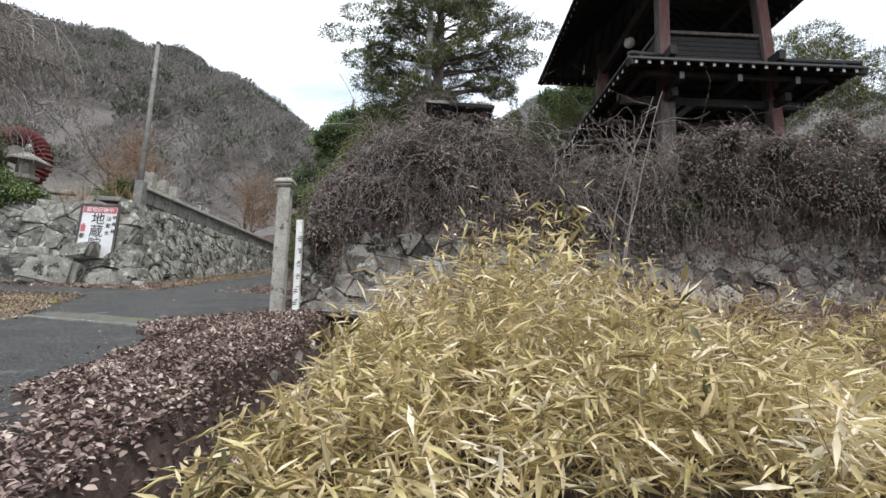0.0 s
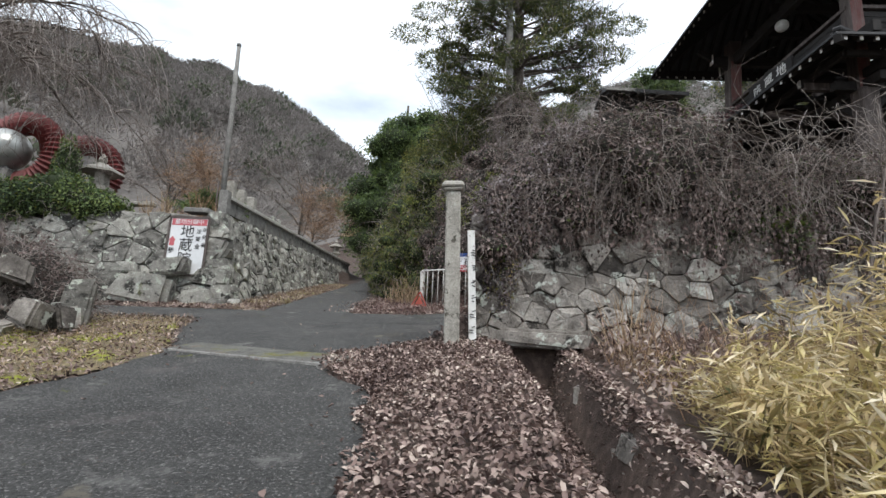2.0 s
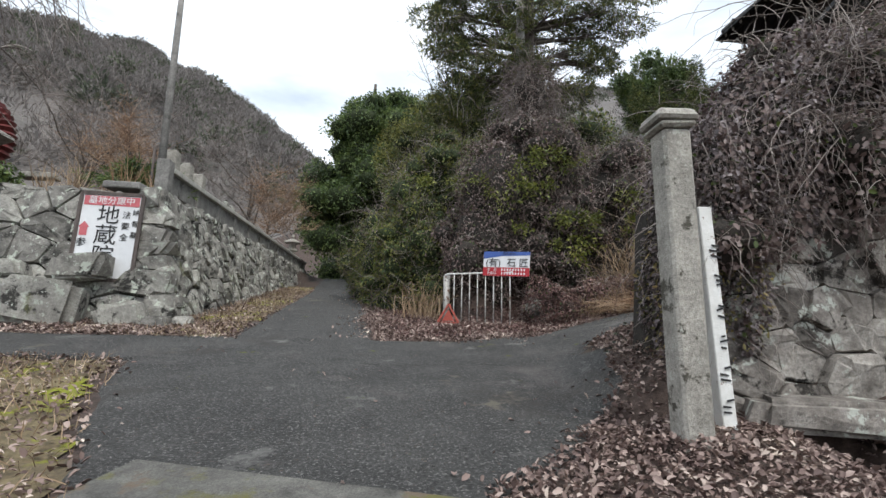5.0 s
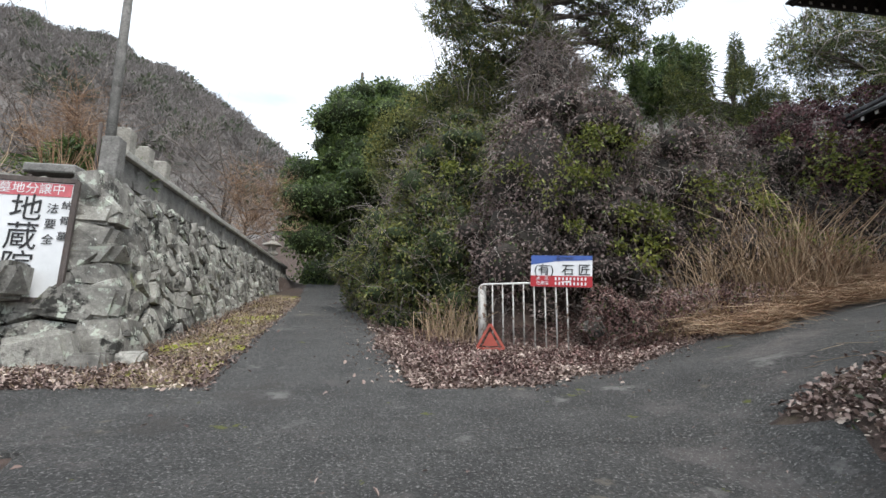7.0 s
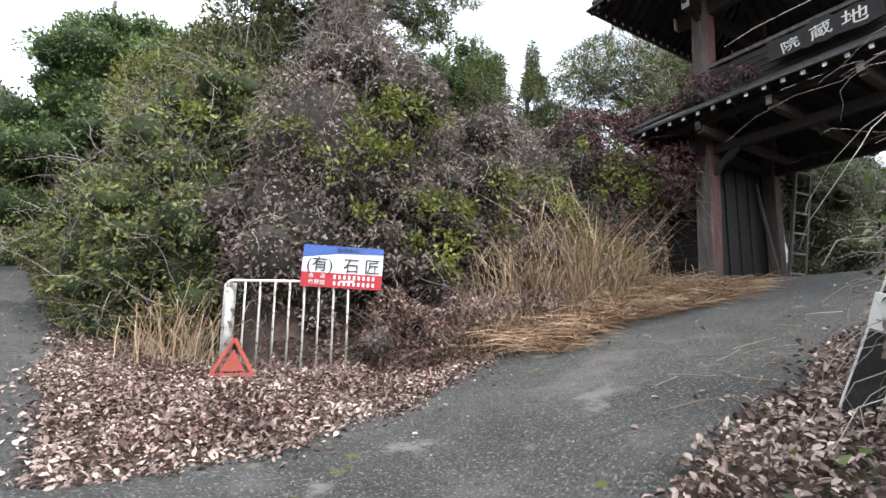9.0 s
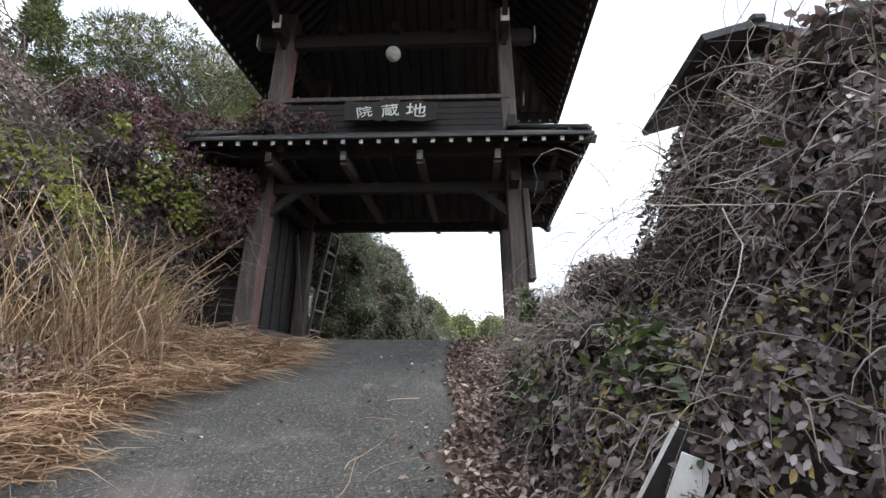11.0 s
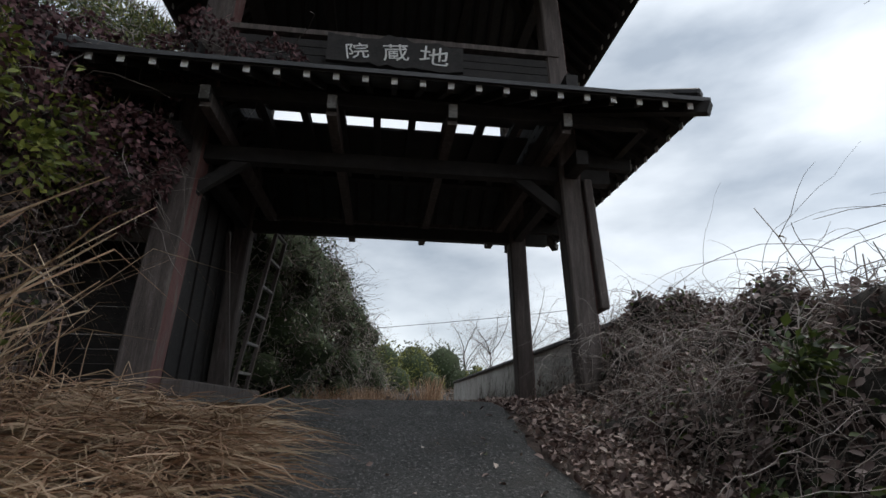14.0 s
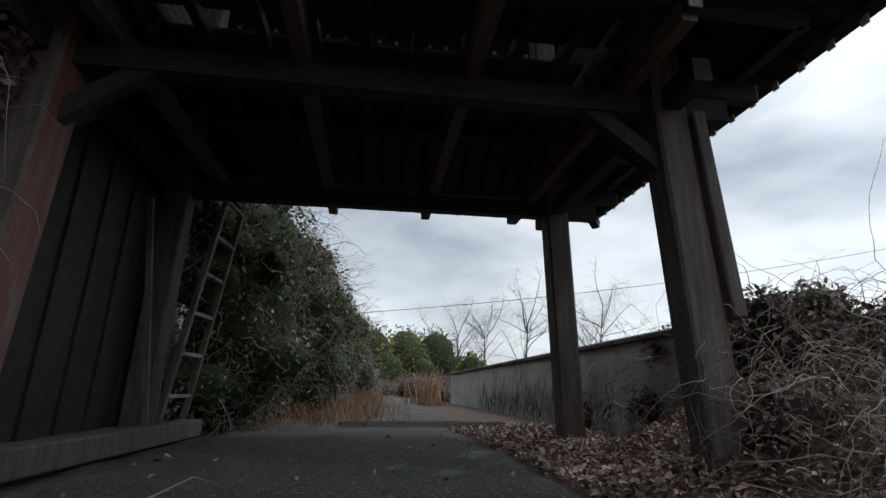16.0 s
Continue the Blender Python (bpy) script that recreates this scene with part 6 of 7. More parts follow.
# rubble heap under vines
bush("rubble_vines", [(-9.6, 8.8, 1.9, .8, .8, .8), (-8.9, 8.7, 1.6, .5, .5, .5), (-10.6, 8.8, 2.0, 1.0, .9, .9), (-11.8, 8.8, 1.8, 1.0, .9, .8), (-9.4, 7.8, 1.3, .6, .6, .4)],
     [("vine_leaves", M_VINE, 12000, 0.06, 0.6, "")], "withered vines over a rubble heap", "bush", 17, 0.82, 3000, 0.6)
R = random.Random(77)
for i in range(15):
    o = new("loose_stone", STONES_DARK[R.randrange(9)])
    x, y = R.uniform(-10.6, -8.2), R.uniform(7.7, 8.6)
    k = R.uniform(0.25, 0.5)
    o.matrix_world = Matrix.LocRotScale((x, y - 0.2, height(x, y) + R.uniform(0.05, 0.9 if x < -9 else 0.3)), Euler((R.uniform(-.3, .3), R.uniform(-.3, .3), R.uniform(0, 3))), Vector((k, k * .7, k * .8)))
    tagged(o, "rough grey stone in the rubble heap by the lane", "stone", "stones of the rubble heap")
o = new("standing_stone", STONES[1])
o.matrix_world = Matrix.LocRotScale((-8.45, 8.45, 1.62), Euler((0.1, 0.15, 0.5)), Vector((0.42, 0.36, 0.85)))
tagged(o, "upright grey lichened stone at the lane's edge", "stone")
for i, (x, y, z, a, b, c) in enumerate(((-12.4, 13.15, 2.2, 1.0, .6, .75), (-11.3, 13.0, 2.25, 1.25, .7, .85), (-10.1, 12.95, 2.25, 1.35, .75, .8), (-8.85, 12.95, 2.05, .8, .55, .5), (-9.75, 13.08, 2.86, .95, .45, .45), (-13.6, 13.2, 2.2, 1.1, .6, .7), (-8.3, 12.75, 1.98, .38, .3, .24), (-10.9, 13.2, 2.8, .7, .4, .3), (-7.95, 13.0, 2.02, .32, .28, .18))):
    o = new("boulder", STONES[i % 9])
    o.matrix_world = Matrix.LocRotScale((x, y, z), Euler((0, 0.06 * (i % 3 - 1), 0.1 * (i % 2))), Vector((a, b, c)))
    tagged(o, "large mossy grey boulder at the foot of the terrace wall", "boulder", "boulders below the terrace wall")
for x, y, z, k in ((-5.75, 22.0, 3.85, 0.55), (-5.4, 21.6, 3.7, 0.5), (-5.1, 20.5, 3.6, 0.7), (-1.8, 14.35, 2.5, 0.3)):
    o = new("roadside_stone", STONES[3])
    o.matrix_world = Matrix.LocRotScale((x, y, z), Euler((0.5, 0.55, x)), Vector((k * 1.1, k * 0.9, k * 0.85)))
    tagged(o, "pale rounded stone at the verge", "stone")


rng = np.random.default_rng(58)
p, nn = on_blobs(rng, [(-0.9, 9.05, 2.6, .8, .55, .5), (0.3, 9.1, 2.75, .95, .6, .6), (1.6, 9.1, 3.0, 1.0, .55, .5), (3.0, 9.1, 3.2, 1.0, .55, .5), (4.4, 8.8, 3.4, .9, .5, .45)], 11000, 0.2)
stuff("bank_leaves", leaves_mesh("bank_leaves", p, rng.uniform(0.025, 0.065, len(p)), M_VINE, rng, nn * 0.3 + [0, 0, -0.5], nn, 0.55, 0.7, 0.14, True), "dry leaves caught in the vines of the bank", "leaves")


# ---- grasses ----
def tuft(name, c, n, h, spread, mat, width, label, seed, sag=0.5, out=0.8):
    rng = np.random.default_rng(seed)
    root = np.array(c) + rng.normal(size=(n, 3)) * [spread, spread, 0.0]
    ang = rng.uniform(0, 6.283, n)
    o = rng.uniform(0.1, out, n) * h
    tip = root + np.stack([np.cos(ang) * o, np.sin(ang) * o, h * rng.uniform(0.35, 1.0, n)], 1)
    me = blades_mesh(name, root, tip, rng.uniform(0.6, 1.3, n) * width, mat, rng, sag)
    return tagged(new(name, me), label, "grass tuft")


for i, (x, y, n, h, mat) in enumerate(((0.2, 14.2, 90, 1.3, M_STRAW), (1.0, 14.1, 130, 1.5, M_STRAW), (1.6, 14.1, 120, 1.5, M_STRAW), (1.8, 14.3, 140, 1.3, M_REDGRASS), (2.5, 14.3, 160, 1.1, M_REDGRASS), (3.2, 14.6, 130, 0.85, M_REDGRASS), (3.8, 14.8, 80, 0.7, M_REDGRASS), (2.0, 13.9, 130, 0.7, M_STRAW), (3.0, 14.0, 110, 0.5, M_REDGRASS), (-0.5, 13.9, 60, 0.9, M_STRAW), (-4.1, 15.2, 60, 0.85, M_STRAW), (-3.9, 14.9, 35, 0.7, M_STRAW), (1.3, 13.8, 90, 0.8, M_REDGRASS), (0.7, 13.6, 60, 0.7, M_STRAW))):
    tuft("dry_grass_tuft", (x, y, height(x, y) - 0.02), n * 2, h, 0.3, mat, 0.012 if h > 1.25 else 0.009, "dry straw-coloured grass tuft beside the ramp" if mat is M_STRAW else "dry russet grass tuft beside the ramp", 60 + i, 0.8 if h > 1.25 else 0.5, 1.15 if h > 1.25 else 0.8)
for i, (x, y, h, mat) in enumerate(((-0.4, 7.35, 1.25, M_STRAW), (-0.15, 7.5, 0.8, M_STRAW), (-10.85, 14.5, 1.1, M_STRAW), (-10.2, 15.0, 1.3, M_REDGRASS), (-11.4, 14.6, 0.9, M_STRAW), (-9.6, 15.0, 0.9, M_REDGRASS), (0.9, 7.3, 0.8, M_STRAW))):
    tuft("dry_grass_tuft", (x, y, height(x, y) - 0.02), 70, h, 0.07, mat, 0.012, "thin dry grass tuft growing by the stone wall", 80 + i, 0.2, 0.4)
for i in range(16):
    x = 8.8 + i * 0.75
    tuft("russet_grass_tuft", (x + 0.2 * math.sin(i * 2.7), 12.1 + 0.3 * math.sin(i * 1.9), height(x, 12.2)), 220, 0.4 + 0.22 * math.sin(i * 3.3) ** 2, 0.42, M_REDGRASS, 0.007, "russet grass tuft along the driveway edge", 100 + i, 0.3, 0.7)
tuft("orange_grass_tuft", (19.0, 9.6, 3.4), 220, 1.3, 0.3, M_REDGRASS, 0.03, "tall orange dry grass at the wall's end", 130, 0.2, 0.3)
# the cycad on the terrace
rng = np.random.default_rng(9)
n = 46
ang = rng.uniform(0, 6.283, n)
c = np.array([-10.6, 16.2, 5.0])
arc = []
for i in range(n):
    el = rng.uniform(0.3, 1.3)
    L = rng.uniform(0.9, 1.4)
    t = np.linspace(0, 1, 9)[:, None]
    d = np.array([[math.cos(ang[i]) * math.cos(el), math.sin(ang[i]) * math.cos(el), math.sin(el)]])
    arc.append(c + d * L * t - np.array([[0, 0, 0.55]]) * t ** 2)
arc = np.array(arc)
P = arc[:, 1:].reshape(-1, 3).repeat(6, 0) + rng.normal(0, 0.03, (n * 8 * 6, 3))
D = np.repeat(np.gradient(arc, axis=1)[:, 1:].reshape(-1, 3), 6, 0)
base = empty("cycad", tuple(c), "dark green cycad with drooping fronds on the terrace", "plant")
o = new("frond_spray", leaves_mesh("fronds", P, rng.uniform(0.15, 0.25, len(P)), M_EVERGREEN, rng, unit(D) * 0.5 + rng.normal(size=D.shape) * 0.5, None, 0.12, 0.3))
o.parent, o.matrix_parent_inverse = base, Matrix.Translation(-base.location)
bm = bmesh.new()
tube(bm, [(0, 0, -0.7), (0, 0, 0)], 0.16, 9)
part("trunk", bm, M_BARK, base)

# fallen straw beside the ramp
rng = np.random.default_rng(71)
n = 5200
u = rng.random(n)
x = -0.6 + 4.2 * u ** 0.8
y = 12.72 + 0.2 * np.sin(x * 2) + rng.random(n) ** 1.2 * 1.5 - 0.28 * np.clip(x - 1, 0, 3) * 0.5
root = np.array([(a, b, height(a, b) + 0.07 + 0.22 * rng.random() * smooth(12.6, 13.6, b)) for a, b in zip(x, y)])
ang = rng.normal(-2.6, 0.7, n)
L = rng.uniform(0.3, 0.9, n)
tip = root + np.stack([np.cos(ang) * L, np.sin(ang) * L, rng.normal(0.0, 0.03, n)], 1)
for i in range(n):
    tip[i, 2] = max(tip[i, 2], height(tip[i, 0], tip[i, 1]) + 0.07)
h2 = n * 2 // 5
stuff("fallen_straw", blades_mesh("fallen_straw", root[:h2], tip[:h2], rng.uniform(0.006, 0.014, h2), M_STRAW, rng, 0.08), "matted fallen straw spilling onto the ramp", "straw")
stuff("russet_straw", blades_mesh("russet_straw", root[h2:], tip[h2:], rng.uniform(0.006, 0.014, n - h2), M_REDGRASS, rng, 0.14), "matted russet straw spilling onto the ramp", "straw")


# dwarf bamboo thicket
def bamboo():
    rng = np.random.default_rng(5)
    n = 2600
    x = rng.uniform(-1.15, 7.2, n)
    y = rng.uniform(1.3, 7.3, n)
    keep = (y < 5.4 + 0.5 * np.sin(x * 2)) | ((y < 7.2) & (rng.random(n) < 0.22))
    keep &= x > -1.15 + 0.14 * np.maximum(0, y - 2)
    x, y = x[keep], y[keep]
    n = len(x)
    keep = ~((x > 1.7) & (y > 3.6) & (rng.random(n) < 0.4))
    x, y = x[keep], y[keep]
    n = len(x)
    top = 0.55 + 0.95 * np.exp(-((x - 0.75) / 1.5) ** 2) + 0.55 * np.exp(-((x - 4.8) / 2.0) ** 2)
    top *= np.array([0.85 + 0.5 * fbm(a, b, 1.1, 4) for a, b in zip(x, y)])
    top *= np.clip(0.35 + (x + 1.2) * 0.9, 0.35, 1) * np.where(y > 5.4, 0.38, 1) * np.clip(0.45 + (y - 1.3) * 0.3, 0.45, 1)
    top *= rng.uniform(0.6, 1.15, n) * np.where(rng.random(n) < 0.06, 1.25, 1)
    root = np.array([(a, b, height(a, b)) for a, b in zip(x, y)])
    tip = root + np.stack([rng.normal(0, 0.12, n), rng.normal(-0.03, 0.12, n), top], 1)
    stuff("bamboo_stems", blades_mesh("bamboo_stems", root, tip, 0.006, M_STRAW, rng, 0.02), "thin straw-coloured bamboo stems", "bamboo")
    m = 42
    k = rng.uniform(0.18, 1.0, (n, m, 1))
    P = (root[:, None] * (1 - k) + tip[:, None] * k).reshape(-1, 3) + rng.normal(0, 0.035, (n * m, 3))
    A = np.stack([rng.normal(0, 1, n * m), rng.normal(-0.1, 1, n * m), rng.uniform(-0.8, 0.9, n * m)], 1)
    stuff("dwarf_bamboo", leaves_mesh("dwarf_bamboo", P, rng.uniform(0.05, 0.20, n * m), M_BAMBOO, rng, A, np.array([[0, 0, 1.0]]), 0.15, 0.35, 0.06), "yellowing dwarf bamboo thicket beside the ditch", "bamboo")
    q = 1500
    root = np.stack([rng.uniform(1.6, 7.4, q), rng.uniform(3.4, 6.8, q), np.zeros(q)], 1)
    root[:, 2] = [height(a, b) + 0.25 for a, b in root[:, :2]]
    paths = wander(rng, root, np.stack([rng.normal(0, .6, q), rng.normal(-.1, .6, q), np.ones(q)], 1), rng.uniform(0.4, 1.3, q), 8, 0.28, 0.12)
    stuff("dead_brush", sticks_mesh("dead_brush", paths, np.linspace(1, .3, 8)[None] * rng.uniform(0.002, 0.006, (q, 1)), M_REDGRASS), "brown dead brush standing in the bamboo", "brush")
    pp = paths[rng.integers(0, q, 9000), rng.integers(3, 8, 9000)] + rng.normal(0, 0.03, (9000, 3))
    stuff("dead_brush_leaves", leaves_mesh("dead_brush_leaves", pp, rng.uniform(0.03, 0.08, 9000), M_VINE, rng, None, None, 0.4, 0.6), "withered leaves in the dead brush", "brush")
    # brown undergrowth behind
    p = np.stack([rng.uniform(-0.9, 8, 9000), rng.uniform(5.0, 7.8, 9000), np.zeros(9000)], 1)
    p[:, 2] = [height(a, b) + 0.05 + rng.random() ** 1.5 * 0.55 for a, b in p[:, :2]]
    stuff("brown_undergrowth", leaves_mesh("brown_undergrowth", p, rng.uniform(0.05, 0.13, 9000), M_LITTER, rng, None, None, 0.35, 0.6), "dry brown undergrowth before the stone wall", "undergrowth")
    n = 900
    root = np.stack([rng.uniform(-0.8, 8, n), rng.uniform(4.6, 7.8, n), np.zeros(n)], 1)
    root[:, 2] = [height(a, b) for a, b in root[:, :2]]
    paths = wander(rng, root, np.stack([rng.normal(0, .4, n), rng.normal(0, .4, n), np.ones(n)], 1), rng.uniform(0.4, 1.5, n), 7, 0.18, 0.03)
    stuff("dead_stems", sticks_mesh("dead_stems", paths, np.linspace(1, .3, 7)[None] * rng.uniform(0.002, 0.006, (n, 1)), M_REDGRASS), "dead weed stems before the stone wall", "stems")


bamboo()


# ---- fallen leaves ----
def litter(name, zones, seed, label, size=(0.028, 0.068), mat=None):
    rng = np.random.default_rng(seed)
    P = []
    for x0, y0, x1, y1, n, f in zones:
        a, b = rng.uniform(x0, x1, n), rng.uniform(y0, y1, n)
        for p, q in zip(a, b):
            if f(p, q):
                P.append((p, q, height(p, q) + rng.uniform(0.03, 0.075)))
    P = np.array(P)
    m = len(P)
    A = np.stack([rng.normal(0, 1, m), rng.normal(0, 1, m), rng.normal(0, 0.42, m)], 1)
    size = (size[0] * 0.7, size[1] * 0.95)
    stuff(name, leaves_mesh(name, P, rng.uniform(*size, m), mat or M_LITTER, rng, A, np.array([[0, 0, 1.0]]), 0.6, 0.4, 0.24, True), label, "fallen leaves")


def rr(y):
    return interp(ROAD_R, y)


def rl(y):
    return interp(ROAD_L, y)


litter("fallen_leaves", [(-4.6, 0.8, -1.0, 8.0, 42000, lambda x, y: x > rr(y) - 0.06 - 0.35 * max(0.0, fbm(x, y, 2.1)) and not (abs(x + 1.5) < 0.3)), (-3.2, 7.5, -1.0, 10.0, 5000, lambda x, y: x > rr(y) - 0.1), (-1.9, 1.5, -1.0, 7.8, 6000, lambda x, y: True)], 90, "thick brown fallen leaves between lane and ditch")
litter("fallen_leaves", [(-6.2, 11.5, 1.5, 15.4, 38000, lambda x, y: x > rr(y) - 0.05 - 0.5 * max(0.0, fbm(x, y, 1.9)) and y > interp([(-6, 11.5), (-4.2, 11.75), (-3.6, 11.95), (-2.6, 12.5), (-1.2, 13.1), (1.3, 13.9)], x) - 0.08 - 0.45 * max(0.0, fbm(x, y, 1.7, 3)) and (y < 14.5 or x < -3.2)), (-7.5, 15.4, -4, 24, 6000, lambda x, y: rr(y) - 0.15 < x < rr(y) + 1.2)], 91, "pale brown fallen leaves round the barrier")
litter("fallen_leaves", [(-2.4, 8.8, 9.0, 10.4, 17000, lambda x, y: y < 10.1 + 0.12 * fbm(x, 1, 1.3) + 0.35 * smooth(-2, 4, x))], 92, "brown fallen leaves heaped beside the ramp", (0.03, 0.075))
litter("verge_leaves", [(-10, 11.5, -6.3, 13.3, 5000, lambda x, y: x < rl(y) + 0.15), (-14, 12.0, -8, 13.5, 4000, lambda x, y: True), (-9.2, 13, -6.8, 24, 7000, lambda x, y: x < rl(y) + 0.15), (-9.5, 3.0, -5.8, 10.6, 7500, lambda x, y: x < rl(y) + 0.1)], 93, "scattered dry leaves and straw on the grass verge", (0.03, 0.07))
litter("scattered_leaves", [(-8, -1, -1, 22, 260, lambda x, y: rl(y) < x < rr(y)), (-3, 10.2, 8, 13, 160, lambda x, y: True)], 94, "a few leaves scattered over the asphalt", (0.03, 0.07))


rng = np.random.default_rng(95)
n = 34
root = np.stack([rng.uniform(-1.9, 1.5, n), rng.normal(10.25, 0.35, n), np.zeros(n)], 1)
paths = wander(rng, root, np.stack([rng.normal(0, 1, n), rng.normal(0, 1, n), np.zeros(n)], 1), rng.uniform(0.15, 0.6, n), 7, 0.2)
for q in paths.reshape(-1, 3):
    q[2] = height(q[0], q[1]) + 0.072
stuff("fallen_twigs", sticks_mesh("fallen_twigs", paths, np.linspace(1, .5, 7)[None] * rng.uniform(0.002, 0.0045, (n, 1)), M_STRAW), "thin fallen twigs and stalks lying on the asphalt", "twigs")
LANE_TIP = [(-6, 11.5), (-4.2, 11.75), (-3.6, 11.95), (-2.6, 12.5), (-1.2, 13.1), (1.3, 13.9)]
_edge = random.Random(5)
litter("strewn_leaves", [(-6.6, 10.6, 1.8, 14.6, 20000, lambda x, y: x > rr(y) - 0.75 and y > interp(LANE_TIP, x) - 1.0 and _edge.random() < 0.8 * math.exp(-4.5 * max(0.0, interp(LANE_TIP, x) - y)) * math.exp(-4.5 * max(0.0, rr(y) - x)) * (0.35 + 0.9 * max(0.0, fbm(x, y, 1.6)))),
        (-6.5, 12.0, -3.5, 24, 8000, lambda x, y: _edge.random() < math.exp(-6 * max(0.0, rr(y) - x)) and x < rr(y) + 0.3),
        (-5.2, 0.5, -2.0, 9.6, 3600, lambda x, y: x < rr(y) + 0.1 and _edge.random() < 0.6 * math.exp(-5 * max(0.0, rr(y) - x))),
        (-9.0, 2.5, -4.6, 24, 5200, lambda x, y: x > rl(y) - 0.2 and _edge.random() < 0.55 * math.exp(-6 * max(0.0, x - rl(y)))),
        (-1.5, 9.9, 8.5, 11.4, 3200, lambda x, y: _edge.random() < 0.7 * math.exp(-4.5 * max(0.0, y - 10.1)))], 191, "dry leaves strewn thinly over the asphalt's edge", (0.03, 0.075))
litter("russet_leaves", [(-5.0, 12.2, 1.0, 14.8, 12000, lambda x, y: y > interp(LANE_TIP, x) + 0.35 and x > rr(y) + 0.3), (-5.6, 14.8, -3.6, 20, 3500, lambda x, y: x > rr(y) + 0.2), (-2.5, 13.6, 1.5, 15.0, 5000, lambda x, y: True)], 192, "russet and purple-brown fallen leaves at the foot of the vines", (0.03, 0.07), M_RUSSET_LITTER)


def verge(name, x0, x1, y0, y1, step, test, label):
    bm = bmesh.new()
    grid = {}
    xs, ys = np.arange(x0, x1, step), np.arange(y0, y1, step)
    for i, x in enumerate(xs):
        for j, y in enumerate(ys):
            if test(x, y):
                grid[i, j] = bm.verts.new((x, y, height(x, y) + 0.035 * fbm(x, y, 1.7) + 0.018 + 0.012 * fbm(x * 3, y * 3, 2)))
    for (i, j), v in list(grid.items()):
        q = [grid.get(k) for k in ((i, j), (i + 1, j), (i + 1, j + 1), (i, j + 1))]
        if all(q):
            bm.faces.new(q)
    tagged(ob_from_bm(name, bm, M_MOSS, None, True), label, "verge", "", "structure")


verge("mossy_verge", -9.3, -5.6, 2.8, 10.3, 0.12, lambda x, y: x < rl(y) + 0.06 + 0.12 * fbm(x, y, 2), "bright green moss and dry grass beside the lane")
verge("grass_verge", -9.4, -6.4, 11.7, 26, 0.14, lambda x, y: rl(y) - 1.1 < x < rl(y) + 0.05 + 0.12 * fbm(x, y, 2), "dry grass verge under the terrace wall")
rng = np.random.default_rng(97)
P = []
while len(P) < 6000:
    x, y = rng.uniform(-9.3, -6), rng.uniform(3, 25)
    if x < rl(y) + 0.1 and not 10.2 < y < 11.8:
        P.append((x, y, height(x, y) + 0.03))
P = np.array(P)
tip = P + np.stack([rng.normal(0, .05, len(P)), rng.normal(0, .05, len(P)), rng.uniform(0.02, 0.12, len(P))], 1)
stuff("verge_grass", blades_mesh("verge_grass", P, tip, 0.007, M_STRAW, rng, 0.1), "short dry grass blades on the verge", "grass")

# ---- trees ----
tree("evergreen_tree", (-6.3, 33, 4.9), 12, rand_blobs(5, (-6.9, 33.5, 10.6), (3.0, 2.6, 4.9), 54, 1.15, 0.7) + rand_blobs(25, (-6.0, 33, 14.9), (1.7, 1.5, 1.8), 16, 0.95, 0.7) + rand_blobs(15, (-4.4, 33, 12.4), (2.2, 2.2, 3.6), 36, 1.05, 0.7),
     [("leaves", M_EVERGREEN, 64000, 0.18, 0.5, "dense dark green leaves")], "large dense evergreen tree beside the lane", 0.3, 21, 0.72)
tree("evergreen_tree", (-2.0, 28, 4.9), 9, rand_blobs(7, (-2.6, 28, 9.8), (2.3, 2.5, 3.6), 24, 1.1, 0.7),
     [("leaves", M_OLIVE, 26000, 0.13, 0.5, "olive green leaves")], "open olive-green tree with visible branches", 0.2, 23, 0.35, 14)
tree("olive_tree", (0.6, 25, 5.0), 7, rand_blobs(17, (0.2, 25, 10.2), (4.0, 1.8, 2.6), 30, 1.2, 0.7),
     [("leaves", M_OLIVE, 20000, 0.15, 0.5, ""), ("dark_leaves", M_EVERGREEN, 12000, 0.15, 0.5, "")], "broad olive-green tree behind the old pine", 0.2, 29, 0.6)
tree("evergreen_tree", (-5.6, 38, 5.2), 7, rand_blobs(8, (-5.9, 38, 7.0), (3.0, 2, 3.0), 16, 1.5, 0.75),
     [("leaves", M_EVERGREEN, 15000, 0.22, 0.5, "dense dark green leaves")], "low dark evergreen tree closing the lane", 0.25, 24, 0.75)
tree("pine_tree", (-0.4, 20.3, 4.6), 14, rand_blobs(6, (-0.2, 20.6, 13.8), (3.6, 1.8, 4.0), 74, 0.62, 0.5) + rand_blobs(26, (-0.3, 20.5, 17.3), (2.4, 1.8, 2.2), 24, 0.6, 0.5) + [(-3.2, 20, 11.6, 0.9, .6, .35), (-2.4, 20, 10.9, 0.9, .6, .35), (2.4, 20.5, 11.8, .9, .6, .35), (-2.6, 20.5, 10.1, 1.1, .8, .8), (-2.0, 20.6, 9.0, 1.2, .8, .8), (-3.3, 20.8, 9.2, .9, .8, .6), (-3.6, 20, 12.7, 1.0, .6, .3), (-4.7, 20, 13.9, .9, .5, .3), (-2.9, 20, 13.8, .9, .6, .35), (-4.0, 20.3, 15.1, .9, .5, .3), (3.4, 20.3, 13.2, 1.0, .6, .3), (4.2, 20.3, 14.6, .9, .5, .3)],
     [("needles", M_PINE, 66000, 0.16, 0.18, "grey-green pine needles"), ("leaves", M_OLIVE, 34000, 0.10, 0.5, "")], "tall old pine tree wrapped in climbing vines", 0.30, 22, 0.0, 60, (0, 0), None, 2600, 0.8)
